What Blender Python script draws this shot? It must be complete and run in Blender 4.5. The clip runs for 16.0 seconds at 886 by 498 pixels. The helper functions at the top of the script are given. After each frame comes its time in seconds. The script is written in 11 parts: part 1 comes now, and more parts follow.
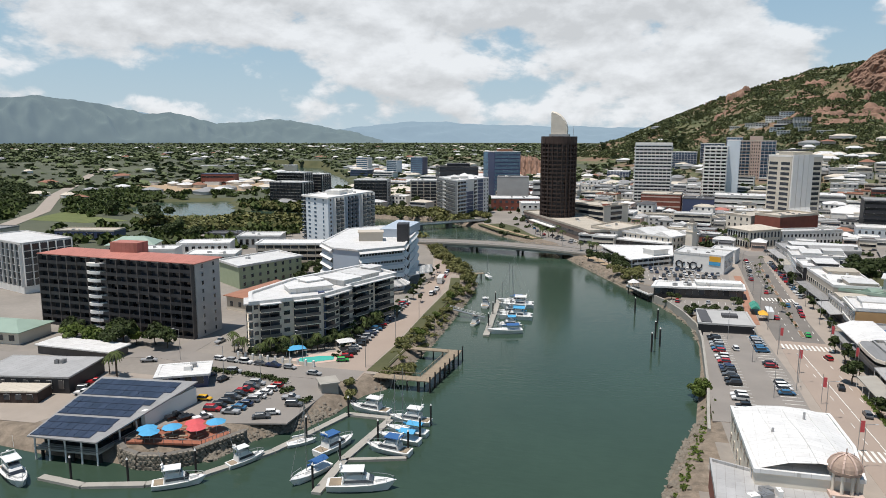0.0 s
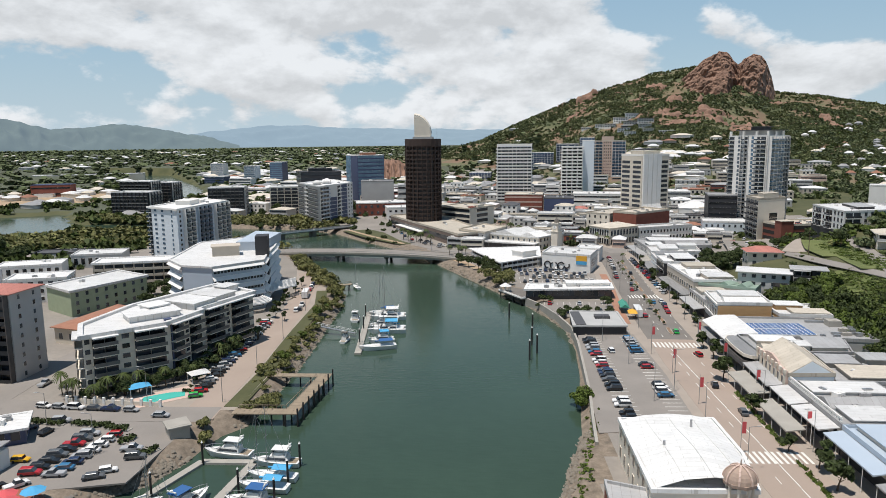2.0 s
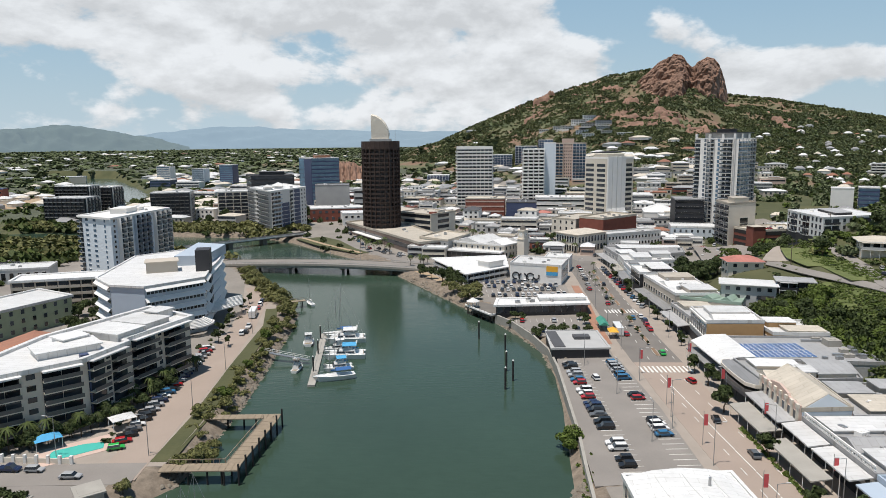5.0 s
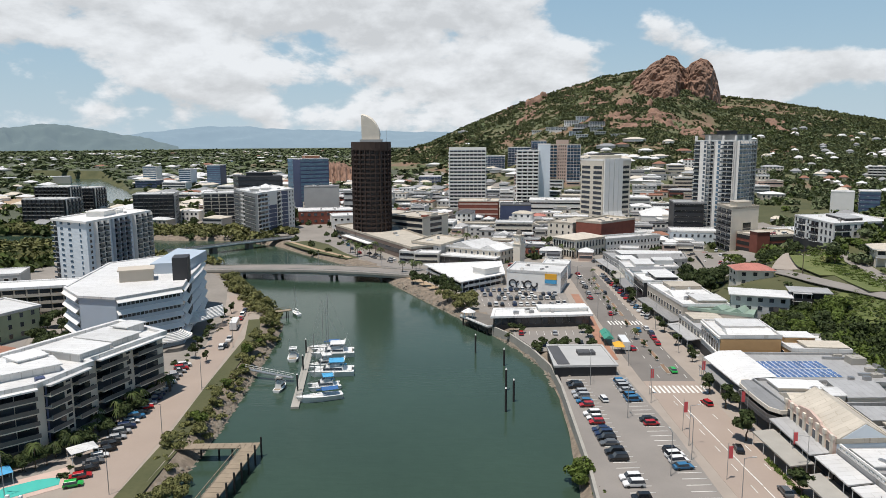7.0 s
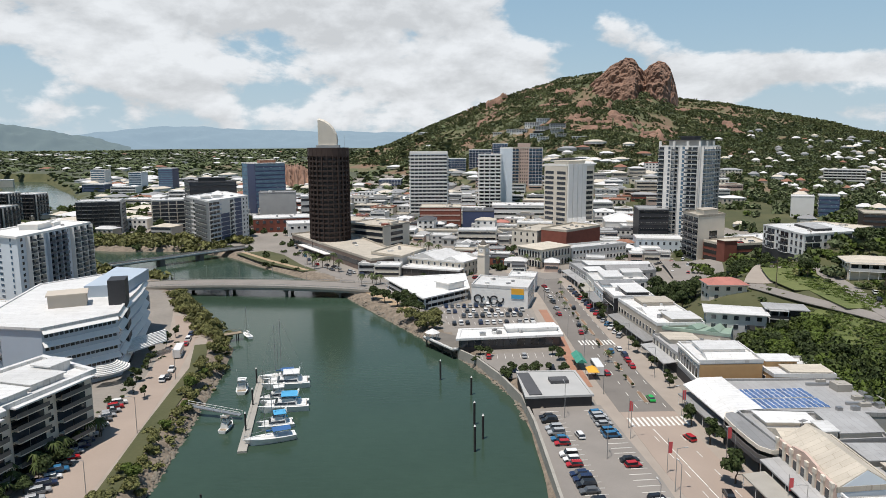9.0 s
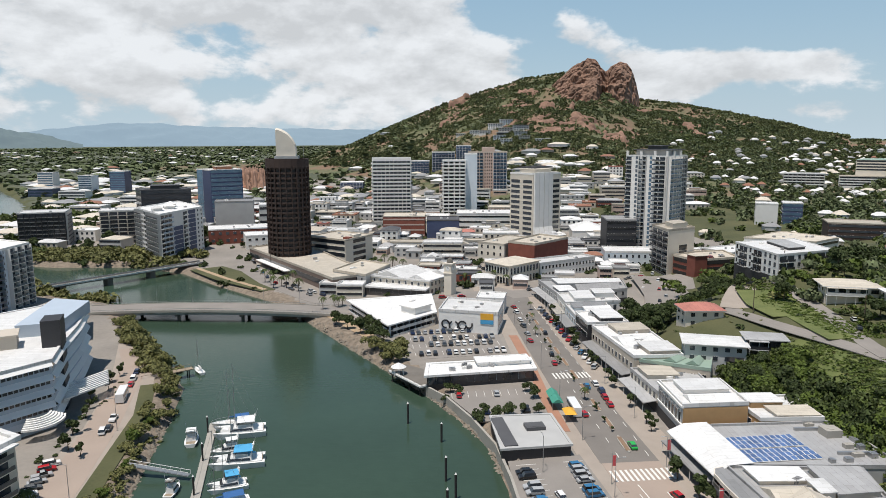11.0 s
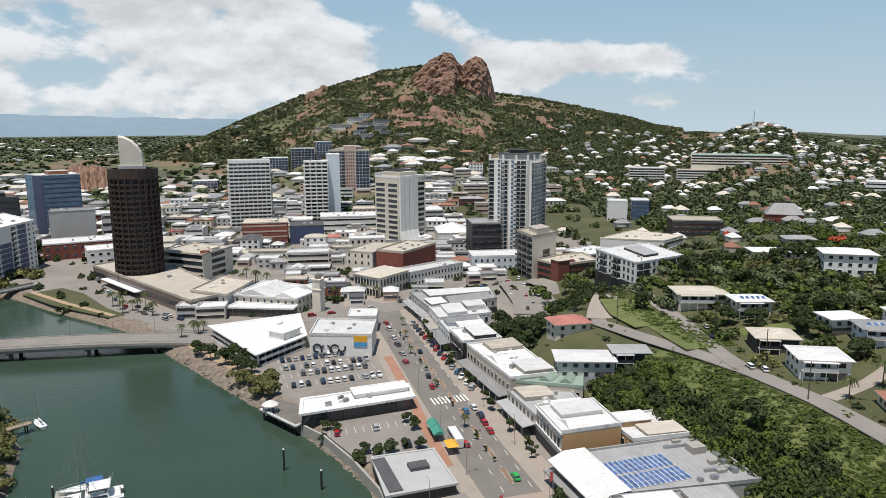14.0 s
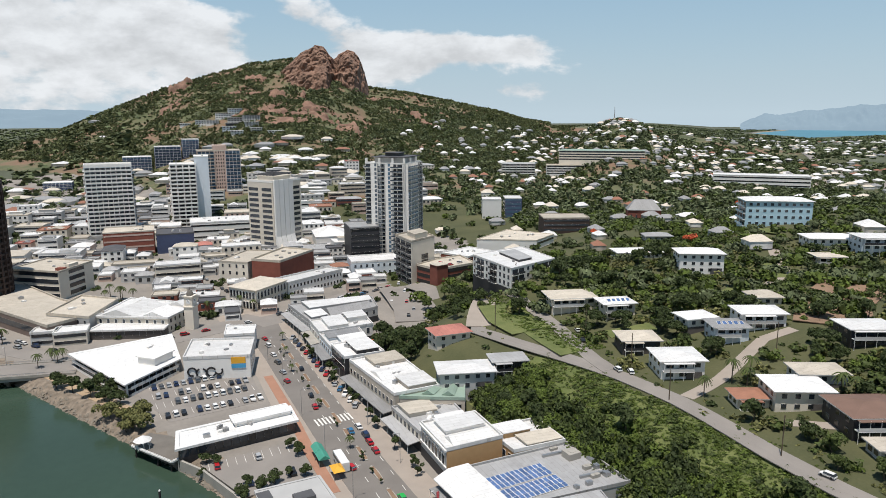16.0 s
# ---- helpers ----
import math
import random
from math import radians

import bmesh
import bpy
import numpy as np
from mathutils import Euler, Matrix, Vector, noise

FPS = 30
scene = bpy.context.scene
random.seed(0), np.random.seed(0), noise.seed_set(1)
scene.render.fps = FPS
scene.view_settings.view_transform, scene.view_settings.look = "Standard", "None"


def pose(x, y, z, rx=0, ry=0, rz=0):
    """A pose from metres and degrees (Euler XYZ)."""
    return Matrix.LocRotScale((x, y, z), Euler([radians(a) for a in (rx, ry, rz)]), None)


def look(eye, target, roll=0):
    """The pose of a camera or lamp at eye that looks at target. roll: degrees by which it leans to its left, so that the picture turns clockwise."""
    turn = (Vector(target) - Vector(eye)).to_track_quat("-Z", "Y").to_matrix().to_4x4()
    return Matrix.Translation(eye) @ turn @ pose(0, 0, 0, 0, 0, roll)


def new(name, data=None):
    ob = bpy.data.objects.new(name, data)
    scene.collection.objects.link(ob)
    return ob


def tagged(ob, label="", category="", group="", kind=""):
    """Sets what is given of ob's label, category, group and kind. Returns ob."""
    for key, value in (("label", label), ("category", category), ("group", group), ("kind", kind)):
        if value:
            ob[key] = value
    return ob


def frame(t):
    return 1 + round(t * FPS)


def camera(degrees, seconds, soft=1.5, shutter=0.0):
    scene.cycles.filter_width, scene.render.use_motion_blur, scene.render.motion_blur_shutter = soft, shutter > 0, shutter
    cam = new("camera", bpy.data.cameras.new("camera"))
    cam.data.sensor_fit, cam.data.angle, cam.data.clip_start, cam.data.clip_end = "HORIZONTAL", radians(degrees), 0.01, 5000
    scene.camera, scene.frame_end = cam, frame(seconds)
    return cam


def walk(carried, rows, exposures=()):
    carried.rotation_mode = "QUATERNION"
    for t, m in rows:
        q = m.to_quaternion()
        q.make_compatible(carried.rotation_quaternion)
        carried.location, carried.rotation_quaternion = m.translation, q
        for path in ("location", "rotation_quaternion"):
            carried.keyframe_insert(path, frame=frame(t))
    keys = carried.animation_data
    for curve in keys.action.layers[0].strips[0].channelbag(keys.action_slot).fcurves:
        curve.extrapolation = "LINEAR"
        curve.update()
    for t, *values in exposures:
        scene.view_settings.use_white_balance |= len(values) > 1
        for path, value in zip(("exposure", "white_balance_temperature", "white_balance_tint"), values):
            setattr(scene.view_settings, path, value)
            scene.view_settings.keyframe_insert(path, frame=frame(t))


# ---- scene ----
cam = camera(64.9, 16.0, soft=0.8)
PATH = [
    (0, (6.016, -58.76, 67.534), (5.545, -56.842, 67.216), 0.1),
    (0.5, (5.632, -55.068, 67.827), (5.209, -53.139, 67.51), -0.1),
    (1, (4.909, -51.23, 67.63), (4.597, -49.279, 67.316), -0.3),
    (1.5, (4.064, -47.131, 67.408), (3.868, -45.165, 67.097), -0.5),
    (2, (2.796, -42.997, 67.529), (2.703, -41.023, 67.218), -0.6),
    (2.5, (1.898, -38.976, 67.536), (1.852, -37.0, 67.227), -0.7),
    (3, (1.032, -34.407, 67.7), (1.019, -32.431, 67.391), -0.7),
    (3.5, (0.496, -30.276, 67.895), (0.507, -28.3, 67.586), -0.7),
    (4, (-0.196, -26.083, 68.158), (-0.171, -24.108, 67.849), -0.6),
    (6.5, (-1.048, -5.592, 67.972), (-1.007, -3.616, 67.667), -0.5),
    (7, (-1.566, -1.667, 68.206), (-1.507, 0.309, 67.9), -0.3),
    (7.5, (-1.376, 2.621, 68.24), (-1.316, 4.596, 67.934), -0.4),
    (8, (-1.409, 6.723, 68.906), (-1.284, 8.696, 68.601), -0.4),
    (10.5, (-0.932, 27.072, 78.69), (-0.717, 29.036, 78.375), -0.2),
    (11, (-0.913, 30.999, 80.869), (-0.636, 32.954, 80.551), -0.2),
    (11.5, (-1.134, 34.404, 82.512), (-0.809, 36.351, 82.19), -0.0),
    (12, (-1.567, 37.061, 84.439), (-1.188, 38.997, 84.111), 0.0),
    (12.5, (-1.626, 38.328, 86.752), (-1.198, 40.252, 86.417), -0.1),
    (13, (-1.901, 39.282, 88.499), (-1.413, 41.191, 88.159), -0.2),
    (13.5, (-1.816, 39.944, 90.236), (-1.233, 41.826, 89.888), -0.2),
    (14, (-2.341, 40.641, 92.135), (-1.683, 42.496, 91.782), -0.2),
    (14.5, (-2.481, 40.657, 93.939), (-1.766, 42.491, 93.582), -0.2),
    (15, (-2.652, 41.104, 95.901), (-1.858, 42.903, 95.538), -0.1),
    (15.5, (-2.908, 41.582, 97.855), (-2.019, 43.335, 97.486), -0.1),
    (16, (-2.029, 41.717, 101.04), (-1.058, 43.423, 100.659), -0.2),
]
walk(cam, [(t, look(eye, target, roll)) for t, eye, target, roll in PATH])
# ---- terrain ----
WATER = -2.5
CREEK = [(-420, -420), (-220, 40), (-150, 66), (-118, 62), (-96, 62), (-77, 68), (-74, 79), (-65, 89), (-61, 100), (-59, 112),
         (-54, 119), (-53, 139), (-52, 170), (-53, 202), (-54, 238), (-56, 265), (-68, 292), (-85, 325), (-97, 353), (-118, 392),
         (-146, 408), (-202, 463), (-262, 478), (-330, 470), (-338, 545), (-228, 527), (-190, 508), (-132, 500), (-100, 472),
         (-76, 436), (-47, 398), (-38, 386), (-19, 345), (0, 301), (14, 269)]
CREEK += [(25, 244), (31, 226), (36, 206), (36, 182), (34, 160), (30, 130), (28, 115), (22, 95), (17, 72), (12, 45), (6, 0), (4, -60), (0, -420)]
LAGOON = [(-455, 515), (-470, 590), (-402, 625), (-345, 540), (-318, 486), (-295, 428), (-347, 436)]
UPPER = [(-325, 815), (-355, 861), (-405, 985), (-510, 1184), (-640, 1420), (-780, 1420), (-620, 1197), (-515, 996), (-432, 867), (-395, 815)]


def inside_distance(x, y, poly):
    """Signed distance to a polygon's edge: negative inside."""
    best, odd = np.full(np.shape(x), 1e9), np.zeros(np.shape(x), bool)
    for (ax, ay), (bx, by) in zip(poly, poly[1:] + poly[:1]):
        dx, dy = bx - ax, by - ay
        s = np.clip(((x - ax) * dx + (y - ay) * dy) / (dx * dx + dy * dy), 0, 1)
        best = np.minimum(best, np.hypot(x - ax - s * dx, y - ay - s * dy))
        odd ^= ((ay > y) != (by > y)) & (x < ax + (y - ay) / (by - ay + 1e-12) * dx)
    return np.where(odd, -best, best)


def smooth(a, b, v):
    s = np.clip((v - a) / (b - a), 0, 1)
    return s * s * (3 - 2 * s)


RIDGE_AZ = [-14, -6, -2.1, 0.6, 4.2, 7.0, 9.7, 13.3, 14.7, 17.7, 20, 22.4, 23.4, 26.4, 30.4, 34.3, 35.8, 38]
RIDGE_H = [18, 22, 40, 61, 106, 139, 168, 194, 208, 218, 212, 190, 158, 148, 125, 102, 88, 78]


def wobble(x, y, size):
    """Smooth uneven relief from a few crossed waves."""
    x, y = x / size, y / size
    return (np.sin(1.7 * x + 0.9 * np.sin(1.3 * y)) + np.sin(2.1 * y + 1.1 * np.sin(1.1 * x + 2)) + 0.6 * np.sin(3.9 * x - 2.7 * y)
            + 0.5 * np.sin(5.1 * y + 4.3 * x + 1)) / 3.1


def hill_height(x, y):
    az, r = np.degrees(np.arctan2(x, y - 35)), np.hypot(x, y - 35)
    crest = np.interp(az, RIDGE_AZ, RIDGE_H, left=14, right=70)
    foot = 560 + 420 * smooth(12, 0, az)
    s = np.clip((r - foot) / (1600 - foot), 0, 1)
    back = 1 - smooth(1620, 2300, r)
    body = crest * (0.35 * s + 0.65 * s ** 2.1) * back * smooth(62, 42, az)
    body *= 1 + 0.10 * wobble(x, y, 70) * smooth(0.15, 0.5, s) * smooth(1, 0.8, s)
    # the rounder hill with the mast beyond the saddle
    mast = 88 * np.exp(-((az - 43.5) / 5.2) ** 2 - ((r - 1250) / 330) ** 2)
    # low ridge of houses above the main street
    rise = 17 * smooth(104, 158, x) * smooth(330, 285, y) + 6.5 * smooth(150, 200, x) * smooth(240, 320, y) * smooth(460, 380, y)
    rise += 9 * smooth(165, 250, x) * smooth(520, 330, y) + 10 * smooth(240, 420, x) * smooth(900, 420, y)
    rise *= smooth(1100, 600, x) * smooth(-260, 20, y)
    rise += 5.0 * np.exp(-(((x - 195) / 32) ** 2) - ((y - 312) / 30) ** 2)
    rise += 5.5 * np.exp(-(((x - 123) / 16) ** 2) - ((y - 263) / 15) ** 2)
    return np.maximum(body, mast * smooth(2200, 1500, r)) + rise


def ground_height(x, y):
    x, y = np.asarray(x, float), np.asarray(y, float)
    z = 0.5 + hill_height(x, y)
    bank = np.minimum(np.minimum(inside_distance(x, y, CREEK), inside_distance(x, y, LAGOON)), inside_distance(x, y, UPPER))
    land = np.clip(bank / 4.5, -1, 1)
    z = np.where(bank < 4.5, WATER + np.where(land > 0, (z - WATER) * np.abs(land) ** 0.8, 3.5 * land), z)
    r = np.hypot(x, y)
    az = np.degrees(np.arctan2(x, y - 35))
    return z + 30 * np.clip((r - 1800) / 3100, 0, 1) * smooth(51, 46, az)

# ---- world, sun ----
SUN_EL, SUN_AZ = radians(75), radians(226)
sun_way = Vector((math.sin(SUN_AZ) * math.cos(SUN_EL), math.cos(SUN_AZ) * math.cos(SUN_EL), math.sin(SUN_EL)))
sun = new("sun", bpy.data.lights.new("sun", "SUN"))
sun.data.energy, sun.data.angle, sun.data.color = 5.0, radians(0.6), (1.0, 0.955, 0.905)
sun.matrix_world = look(sun_way * 200, (0, 0, 0))

world = bpy.data.worlds.new("sky")
scene.world = world
world.use_nodes = True
wt = world.node_tree
wt.nodes.clear()


def wn(kind, **kw):
    n = wt.nodes.new(kind)
    for k, v in kw.items():
        n.inputs[k].default_value = v
    return n


def wmath(op, a, b=None, c=None, clamp=False):
    n = wt.nodes.new("ShaderNodeMath")
    n.operation, n.use_clamp = op, clamp
    for i, v in enumerate((a, b, c)):
        if v is None:
            continue
        if isinstance(v, (int, float)):
            n.inputs[i].default_value = v
        else:
            wt.links.new(v, n.inputs[i])
    return n.outputs[0]


sky = wt.nodes.new("ShaderNodeTexSky")
sky.sky_type, sky.sun_disc, sky.sun_elevation, sky.sun_rotation = "NISHITA", False, SUN_EL, SUN_AZ
sky.air_density, sky.dust_density, sky.ozone_density = 1.0, 1.2, 1.0
tc = wt.nodes.new("ShaderNodeTexCoord")
sep = wt.nodes.new("ShaderNodeSeparateXYZ")
wt.links.new(tc.outputs["Generated"], sep.inputs[0])
dx, dy, dz = sep.outputs
az = wmath("MULTIPLY", wmath("ARCTAN2", dx, dy), 57.2958)


def wvec(x, y, z):
    n = wt.nodes.new("ShaderNodeCombineXYZ")
    for i, v in enumerate((x, y, z)):
        wt.links.new(v, n.inputs[i])
    return n.outputs[0]


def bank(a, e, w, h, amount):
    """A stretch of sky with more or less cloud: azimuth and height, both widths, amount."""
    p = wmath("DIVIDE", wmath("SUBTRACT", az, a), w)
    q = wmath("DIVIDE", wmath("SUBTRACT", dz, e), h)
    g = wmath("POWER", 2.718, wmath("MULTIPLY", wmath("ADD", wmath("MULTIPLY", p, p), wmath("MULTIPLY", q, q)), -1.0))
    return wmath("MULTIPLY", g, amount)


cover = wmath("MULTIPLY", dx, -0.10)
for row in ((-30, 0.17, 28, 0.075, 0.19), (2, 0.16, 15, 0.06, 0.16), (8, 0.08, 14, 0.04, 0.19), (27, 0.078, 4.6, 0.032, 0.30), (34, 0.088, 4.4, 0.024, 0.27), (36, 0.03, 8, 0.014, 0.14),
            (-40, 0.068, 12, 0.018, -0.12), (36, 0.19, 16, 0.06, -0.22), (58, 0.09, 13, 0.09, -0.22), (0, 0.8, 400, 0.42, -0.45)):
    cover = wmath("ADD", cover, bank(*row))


def cloud_density(lift):
    v = wvec(wmath("MULTIPLY", dx, 3.4), wmath("MULTIPLY", dy, 3.4), wmath("MULTIPLY", wmath("ADD", dz, lift), 6.6))
    n1 = wn("ShaderNodeTexNoise", Scale=1.75, Detail=9.0, Roughness=0.55, Lacunarity=2.1, Distortion=0.1)
    n2 = wn("ShaderNodeTexNoise", Scale=0.5, Detail=2.0, Roughness=0.5)
    wt.links.new(v, n1.inputs["Vector"]), wt.links.new(v, n2.inputs["Vector"])
    return wmath("ADD", n1.outputs[0], wmath("MULTIPLY", wmath("SUBTRACT", n2.outputs[0], 0.5), 0.45))


d0, d1 = cloud_density(0.0), cloud_density(0.018)
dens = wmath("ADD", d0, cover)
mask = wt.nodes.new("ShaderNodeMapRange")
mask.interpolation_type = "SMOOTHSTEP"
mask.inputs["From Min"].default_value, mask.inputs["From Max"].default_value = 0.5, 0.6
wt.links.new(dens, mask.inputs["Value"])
# lit tops and greyer undersides
shade = wt.nodes.new("ShaderNodeMapRange")
shade.inputs["From Min"].default_value, shade.inputs["From Max"].default_value = -0.10, 0.09
shade.inputs["To Min"].default_value, shade.inputs["To Max"].default_value = 0.78, 1.08
wt.links.new(wmath("SUBTRACT", d0, d1), shade.inputs["Value"])
# haze over the horizon
haze = wmath("POWER", wmath("SUBTRACT", 1.0, wmath("MAXIMUM", dz, 0.0), clamp=True), 8.0)


def wmix(fac, a, b):
    n = wt.nodes.new("ShaderNodeMix")
    n.data_type = "RGBA"
    for socket, v in ((n.inputs[0], fac), (n.inputs[6], a), (n.inputs[7], b)):
        if isinstance(v, (int, float, tuple)):
            socket.default_value = v
        else:
            wt.links.new(v, socket)
    return n.outputs[2]


cloud = wt.nodes.new("ShaderNodeVectorMath")
cloud.operation = "SCALE"
cloud.inputs[0].default_value = (8.3, 8.5, 8.75)
wt.links.new(shade.outputs[0], cloud.inputs["Scale"])
# deeper blue towards the zenith
low = wmix(0.62, sky.outputs[0], (3.0, 5.3, 7.2, 1))
clear = wmix(wmath("SMOOTH_MIN", wmath("MULTIPLY", wmath("MAXIMUM", wmath("SUBTRACT", dz, 0.2), 0.0), 2.0), 0.92, 0.1), low, (0.6, 1.4, 2.9, 1))
hazed = wmix(wmath("MULTIPLY", haze, 0.92), clear, (5.6, 6.8, 7.6, 1))
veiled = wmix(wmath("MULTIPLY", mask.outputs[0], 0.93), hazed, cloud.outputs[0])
bg = wn("ShaderNodeBackground", Strength=0.096)
out = wt.nodes.new("ShaderNodeOutputWorld")
wt.links.new(veiled, bg.inputs[0]), wt.links.new(bg.outputs[0], out.inputs[0])

# ---- materials ----
def mat(name, col, rough=0.7, metal=0.0, var=0.18, scale=0.6, fine=9.0, bump=0.0, col2=None, island=0.0, rnd=0.0, spec=0.5, seam=0.0):
    """A surface whose colour varies at two scales, with relief and, for repeats, a shade of each piece's own."""
    m = bpy.data.materials.new(name)
    m.use_nodes = True
    nt = m.node_tree
    b = nt.nodes["Principled BSDF"]
    b.inputs["Roughness"].default_value, b.inputs["Metallic"].default_value = rough, metal
    b.inputs["Specular IOR Level"].default_value = spec
    geo = nt.nodes.new("ShaderNodeNewGeometry")
    big, small = nt.nodes.new("ShaderNodeTexNoise"), nt.nodes.new("ShaderNodeTexNoise")
    big.inputs["Scale"].default_value, small.inputs["Scale"].default_value = scale, fine
    big.inputs["Detail"].default_value, small.inputs["Detail"].default_value = 5, 4
    nt.links.new(geo.outputs["Position"], big.inputs["Vector"])
    nt.links.new(geo.outputs["Position"], small.inputs["Vector"])
    mixf = nt.nodes.new("ShaderNodeMath")
    mixf.operation = "MULTIPLY_ADD"
    nt.links.new(small.outputs[0], mixf.inputs[0])
    mixf.inputs[1].default_value = 0.4
    scaled = nt.nodes.new("ShaderNodeMath")
    scaled.operation = "MULTIPLY_ADD"
    nt.links.new(big.outputs[0], scaled.inputs[0])
    scaled.inputs[1].default_value, scaled.inputs[2].default_value = 1.1, -0.25
    nt.links.new(scaled.outputs[0], mixf.inputs[2])
    ramp = nt.nodes.new("ShaderNodeMix")
    ramp.data_type, ramp.clamp_factor = "RGBA", True
    tone = (0.84, 0.82, 0.80)
    lo = tuple(c * k * (1 - var) for c, k in zip(col, tone))
    hi = tuple(min(1, c * k * (1 + var)) for c, k in zip(col2 or col, tone))
    ramp.inputs[6].default_value, ramp.inputs[7].default_value = (*lo, 1), (*hi, 1)
    nt.links.new(mixf.outputs[0], ramp.inputs[0])
    last = ramp.outputs[2]
    if island or rnd:
        src = nt.nodes.new("ShaderNodeObjectInfo").outputs["Random"] if rnd else geo.outputs["Random Per Island"]
        amount = rnd or island
        rg = nt.nodes.new("ShaderNodeMapRange")
        rg.inputs["To Min"].default_value, rg.inputs["To Max"].default_value = 1 - amount, 1 + amount
        nt.links.new(src, rg.inputs["Value"])
        sc = nt.nodes.new("ShaderNodeVectorMath")
        sc.operation = "SCALE"
        nt.links.new(last, sc.inputs[0]), nt.links.new(rg.outputs[0], sc.inputs["Scale"])
        last = sc.outputs[0]
    if seam:
        # roofing sheets: laps between them, each weathered a little differently
        turn = nt.nodes.new("ShaderNodeMapping")
        turn.inputs["Rotation"].default_value = (0, 0, radians(seam))
        lay = nt.nodes.new("ShaderNodeTexBrick")
        lay.inputs["Color1"].default_value, lay.inputs["Color2"].default_value, lay.inputs["Mortar"].default_value = (1.03, 1.03, 1.03, 1), (0.93, 0.925, 0.915, 1), (0.72, 0.7, 0.67, 1)
        lay.inputs["Scale"].default_value, lay.inputs["Brick Width"].default_value, lay.inputs["Row Height"].default_value, lay.inputs["Mortar Size"].default_value = 1.0, 5.5, 1.6, 0.045
        grime = nt.nodes.new("ShaderNodeTexNoise")
        grime.inputs["Scale"].default_value, grime.inputs["Detail"].default_value, grime.inputs["Roughness"].default_value = 0.35, 7, 0.7
        dirt = nt.nodes.new("ShaderNodeMapRange")
        dirt.inputs["From Min"].default_value, dirt.inputs["From Max"].default_value = 0.5, 0.72
        dirt.inputs["To Min"].default_value, dirt.inputs["To Max"].default_value = 1.0, 0.85
        nt.links.new(geo.outputs["Position"], turn.inputs[0]), nt.links.new(turn.outputs[0], lay.inputs["Vector"])
        nt.links.new(geo.outputs["Position"], grime.inputs["Vector"]), nt.links.new(grime.outputs[0], dirt.inputs["Value"])
        both = nt.nodes.new("ShaderNodeVectorMath")
        both.operation = "MULTIPLY"
        nt.links.new(last, both.inputs[0]), nt.links.new(lay.outputs[0], both.inputs[1])
        worn = nt.nodes.new("ShaderNodeVectorMath")
        worn.operation = "SCALE"
        nt.links.new(both.outputs[0], worn.inputs[0]), nt.links.new(dirt.outputs[0], worn.inputs["Scale"])
        last = worn.outputs[0]
    nt.links.new(last, b.inputs["Base Color"])
    if bump:
        bp = nt.nodes.new("ShaderNodeBump")
        bp.inputs["Strength"].default_value, bp.inputs["Distance"].default_value = bump, 0.1
        nt.links.new(small.outputs[0], bp.inputs["Height"])
        nt.links.new(bp.outputs[0], b.inputs["Normal"])
    return m


ASPHALT = mat("asphalt", (0.2, 0.182, 0.163), 0.9, var=0.22, scale=0.12, fine=3, bump=0.2)
ASPHALT_OLD = mat("worn_asphalt", (0.265, 0.242, 0.218), 0.9, var=0.2, scale=0.1, fine=3, bump=0.2)
PAVED_ROAD = mat("rose_road", (0.37, 0.298, 0.246), 0.88, var=0.12, scale=0.08, fine=2.5, bump=0.15)
PAVING = mat("pale_paving", (0.36, 0.31, 0.262), 0.85, var=0.15, scale=0.2, fine=3, bump=0.2)
BRICK_PAVING = mat("brick_paving", (0.38, 0.2, 0.13), 0.85, var=0.2, scale=0.2, fine=4, bump=0.2)
CONCRETE = mat("concrete", (0.38, 0.36, 0.32), 0.85, var=0.18, scale=0.3, fine=4, bump=0.15)
CONCRETE_DARK = mat("stained_concrete", (0.17, 0.155, 0.135), 0.9, var=0.3, scale=0.25, fine=3, bump=0.2)
LINE = mat("road_paint", (0.78, 0.77, 0.72), 0.7, var=0.12, scale=1.5)
YELLOW = mat("yellow_paint", (0.7, 0.5, 0.1), 0.7)
URBAN = mat("urban_ground", (0.27, 0.245, 0.215), 0.9, var=0.4, scale=0.04, fine=0.7, bump=0.2)
GRASS = mat("grass", (0.052, 0.074, 0.022), 0.95, var=0.35, scale=0.05, fine=1.2, bump=0.5, col2=(0.1, 0.095, 0.042))
LAWN = mat("green_lawn", (0.085, 0.138, 0.026), 0.95, var=0.35, scale=0.15, fine=2.0, bump=0.6, col2=(0.15, 0.16, 0.055))
PLAIN = mat("bushland_plain", (0.06, 0.075, 0.042), 0.95, var=0.4, scale=0.006, fine=0.05, col2=(0.1, 0.108, 0.066))
BANK = mat("rocky_bank", (0.115, 0.095, 0.07), 0.95, var=0.45, scale=0.5, fine=2.2, bump=1.0, col2=(0.26, 0.21, 0.16))
SAND = mat("bare_sand", (0.42, 0.31, 0.2), 0.95, var=0.2, scale=0.2, fine=2, bump=0.3)
EARTH = mat("brown_earth", (0.26, 0.17, 0.11), 0.95, var=0.35, scale=0.2, fine=1.4, bump=0.5)
ROCK = mat("red_granite", (0.115, 0.062, 0.043), 0.92, var=0.45, scale=0.06, fine=0.35, bump=1.0, col2=(0.29, 0.175, 0.122))
STONE = mat("grey_stone", (0.2, 0.175, 0.14), 0.92, var=0.35, scale=0.8, fine=3, bump=0.8, rnd=0.35)
WHITE = mat("white_paint", (0.86, 0.85, 0.82), 0.6, var=0.07, scale=0.25, fine=3, rnd=0.05)
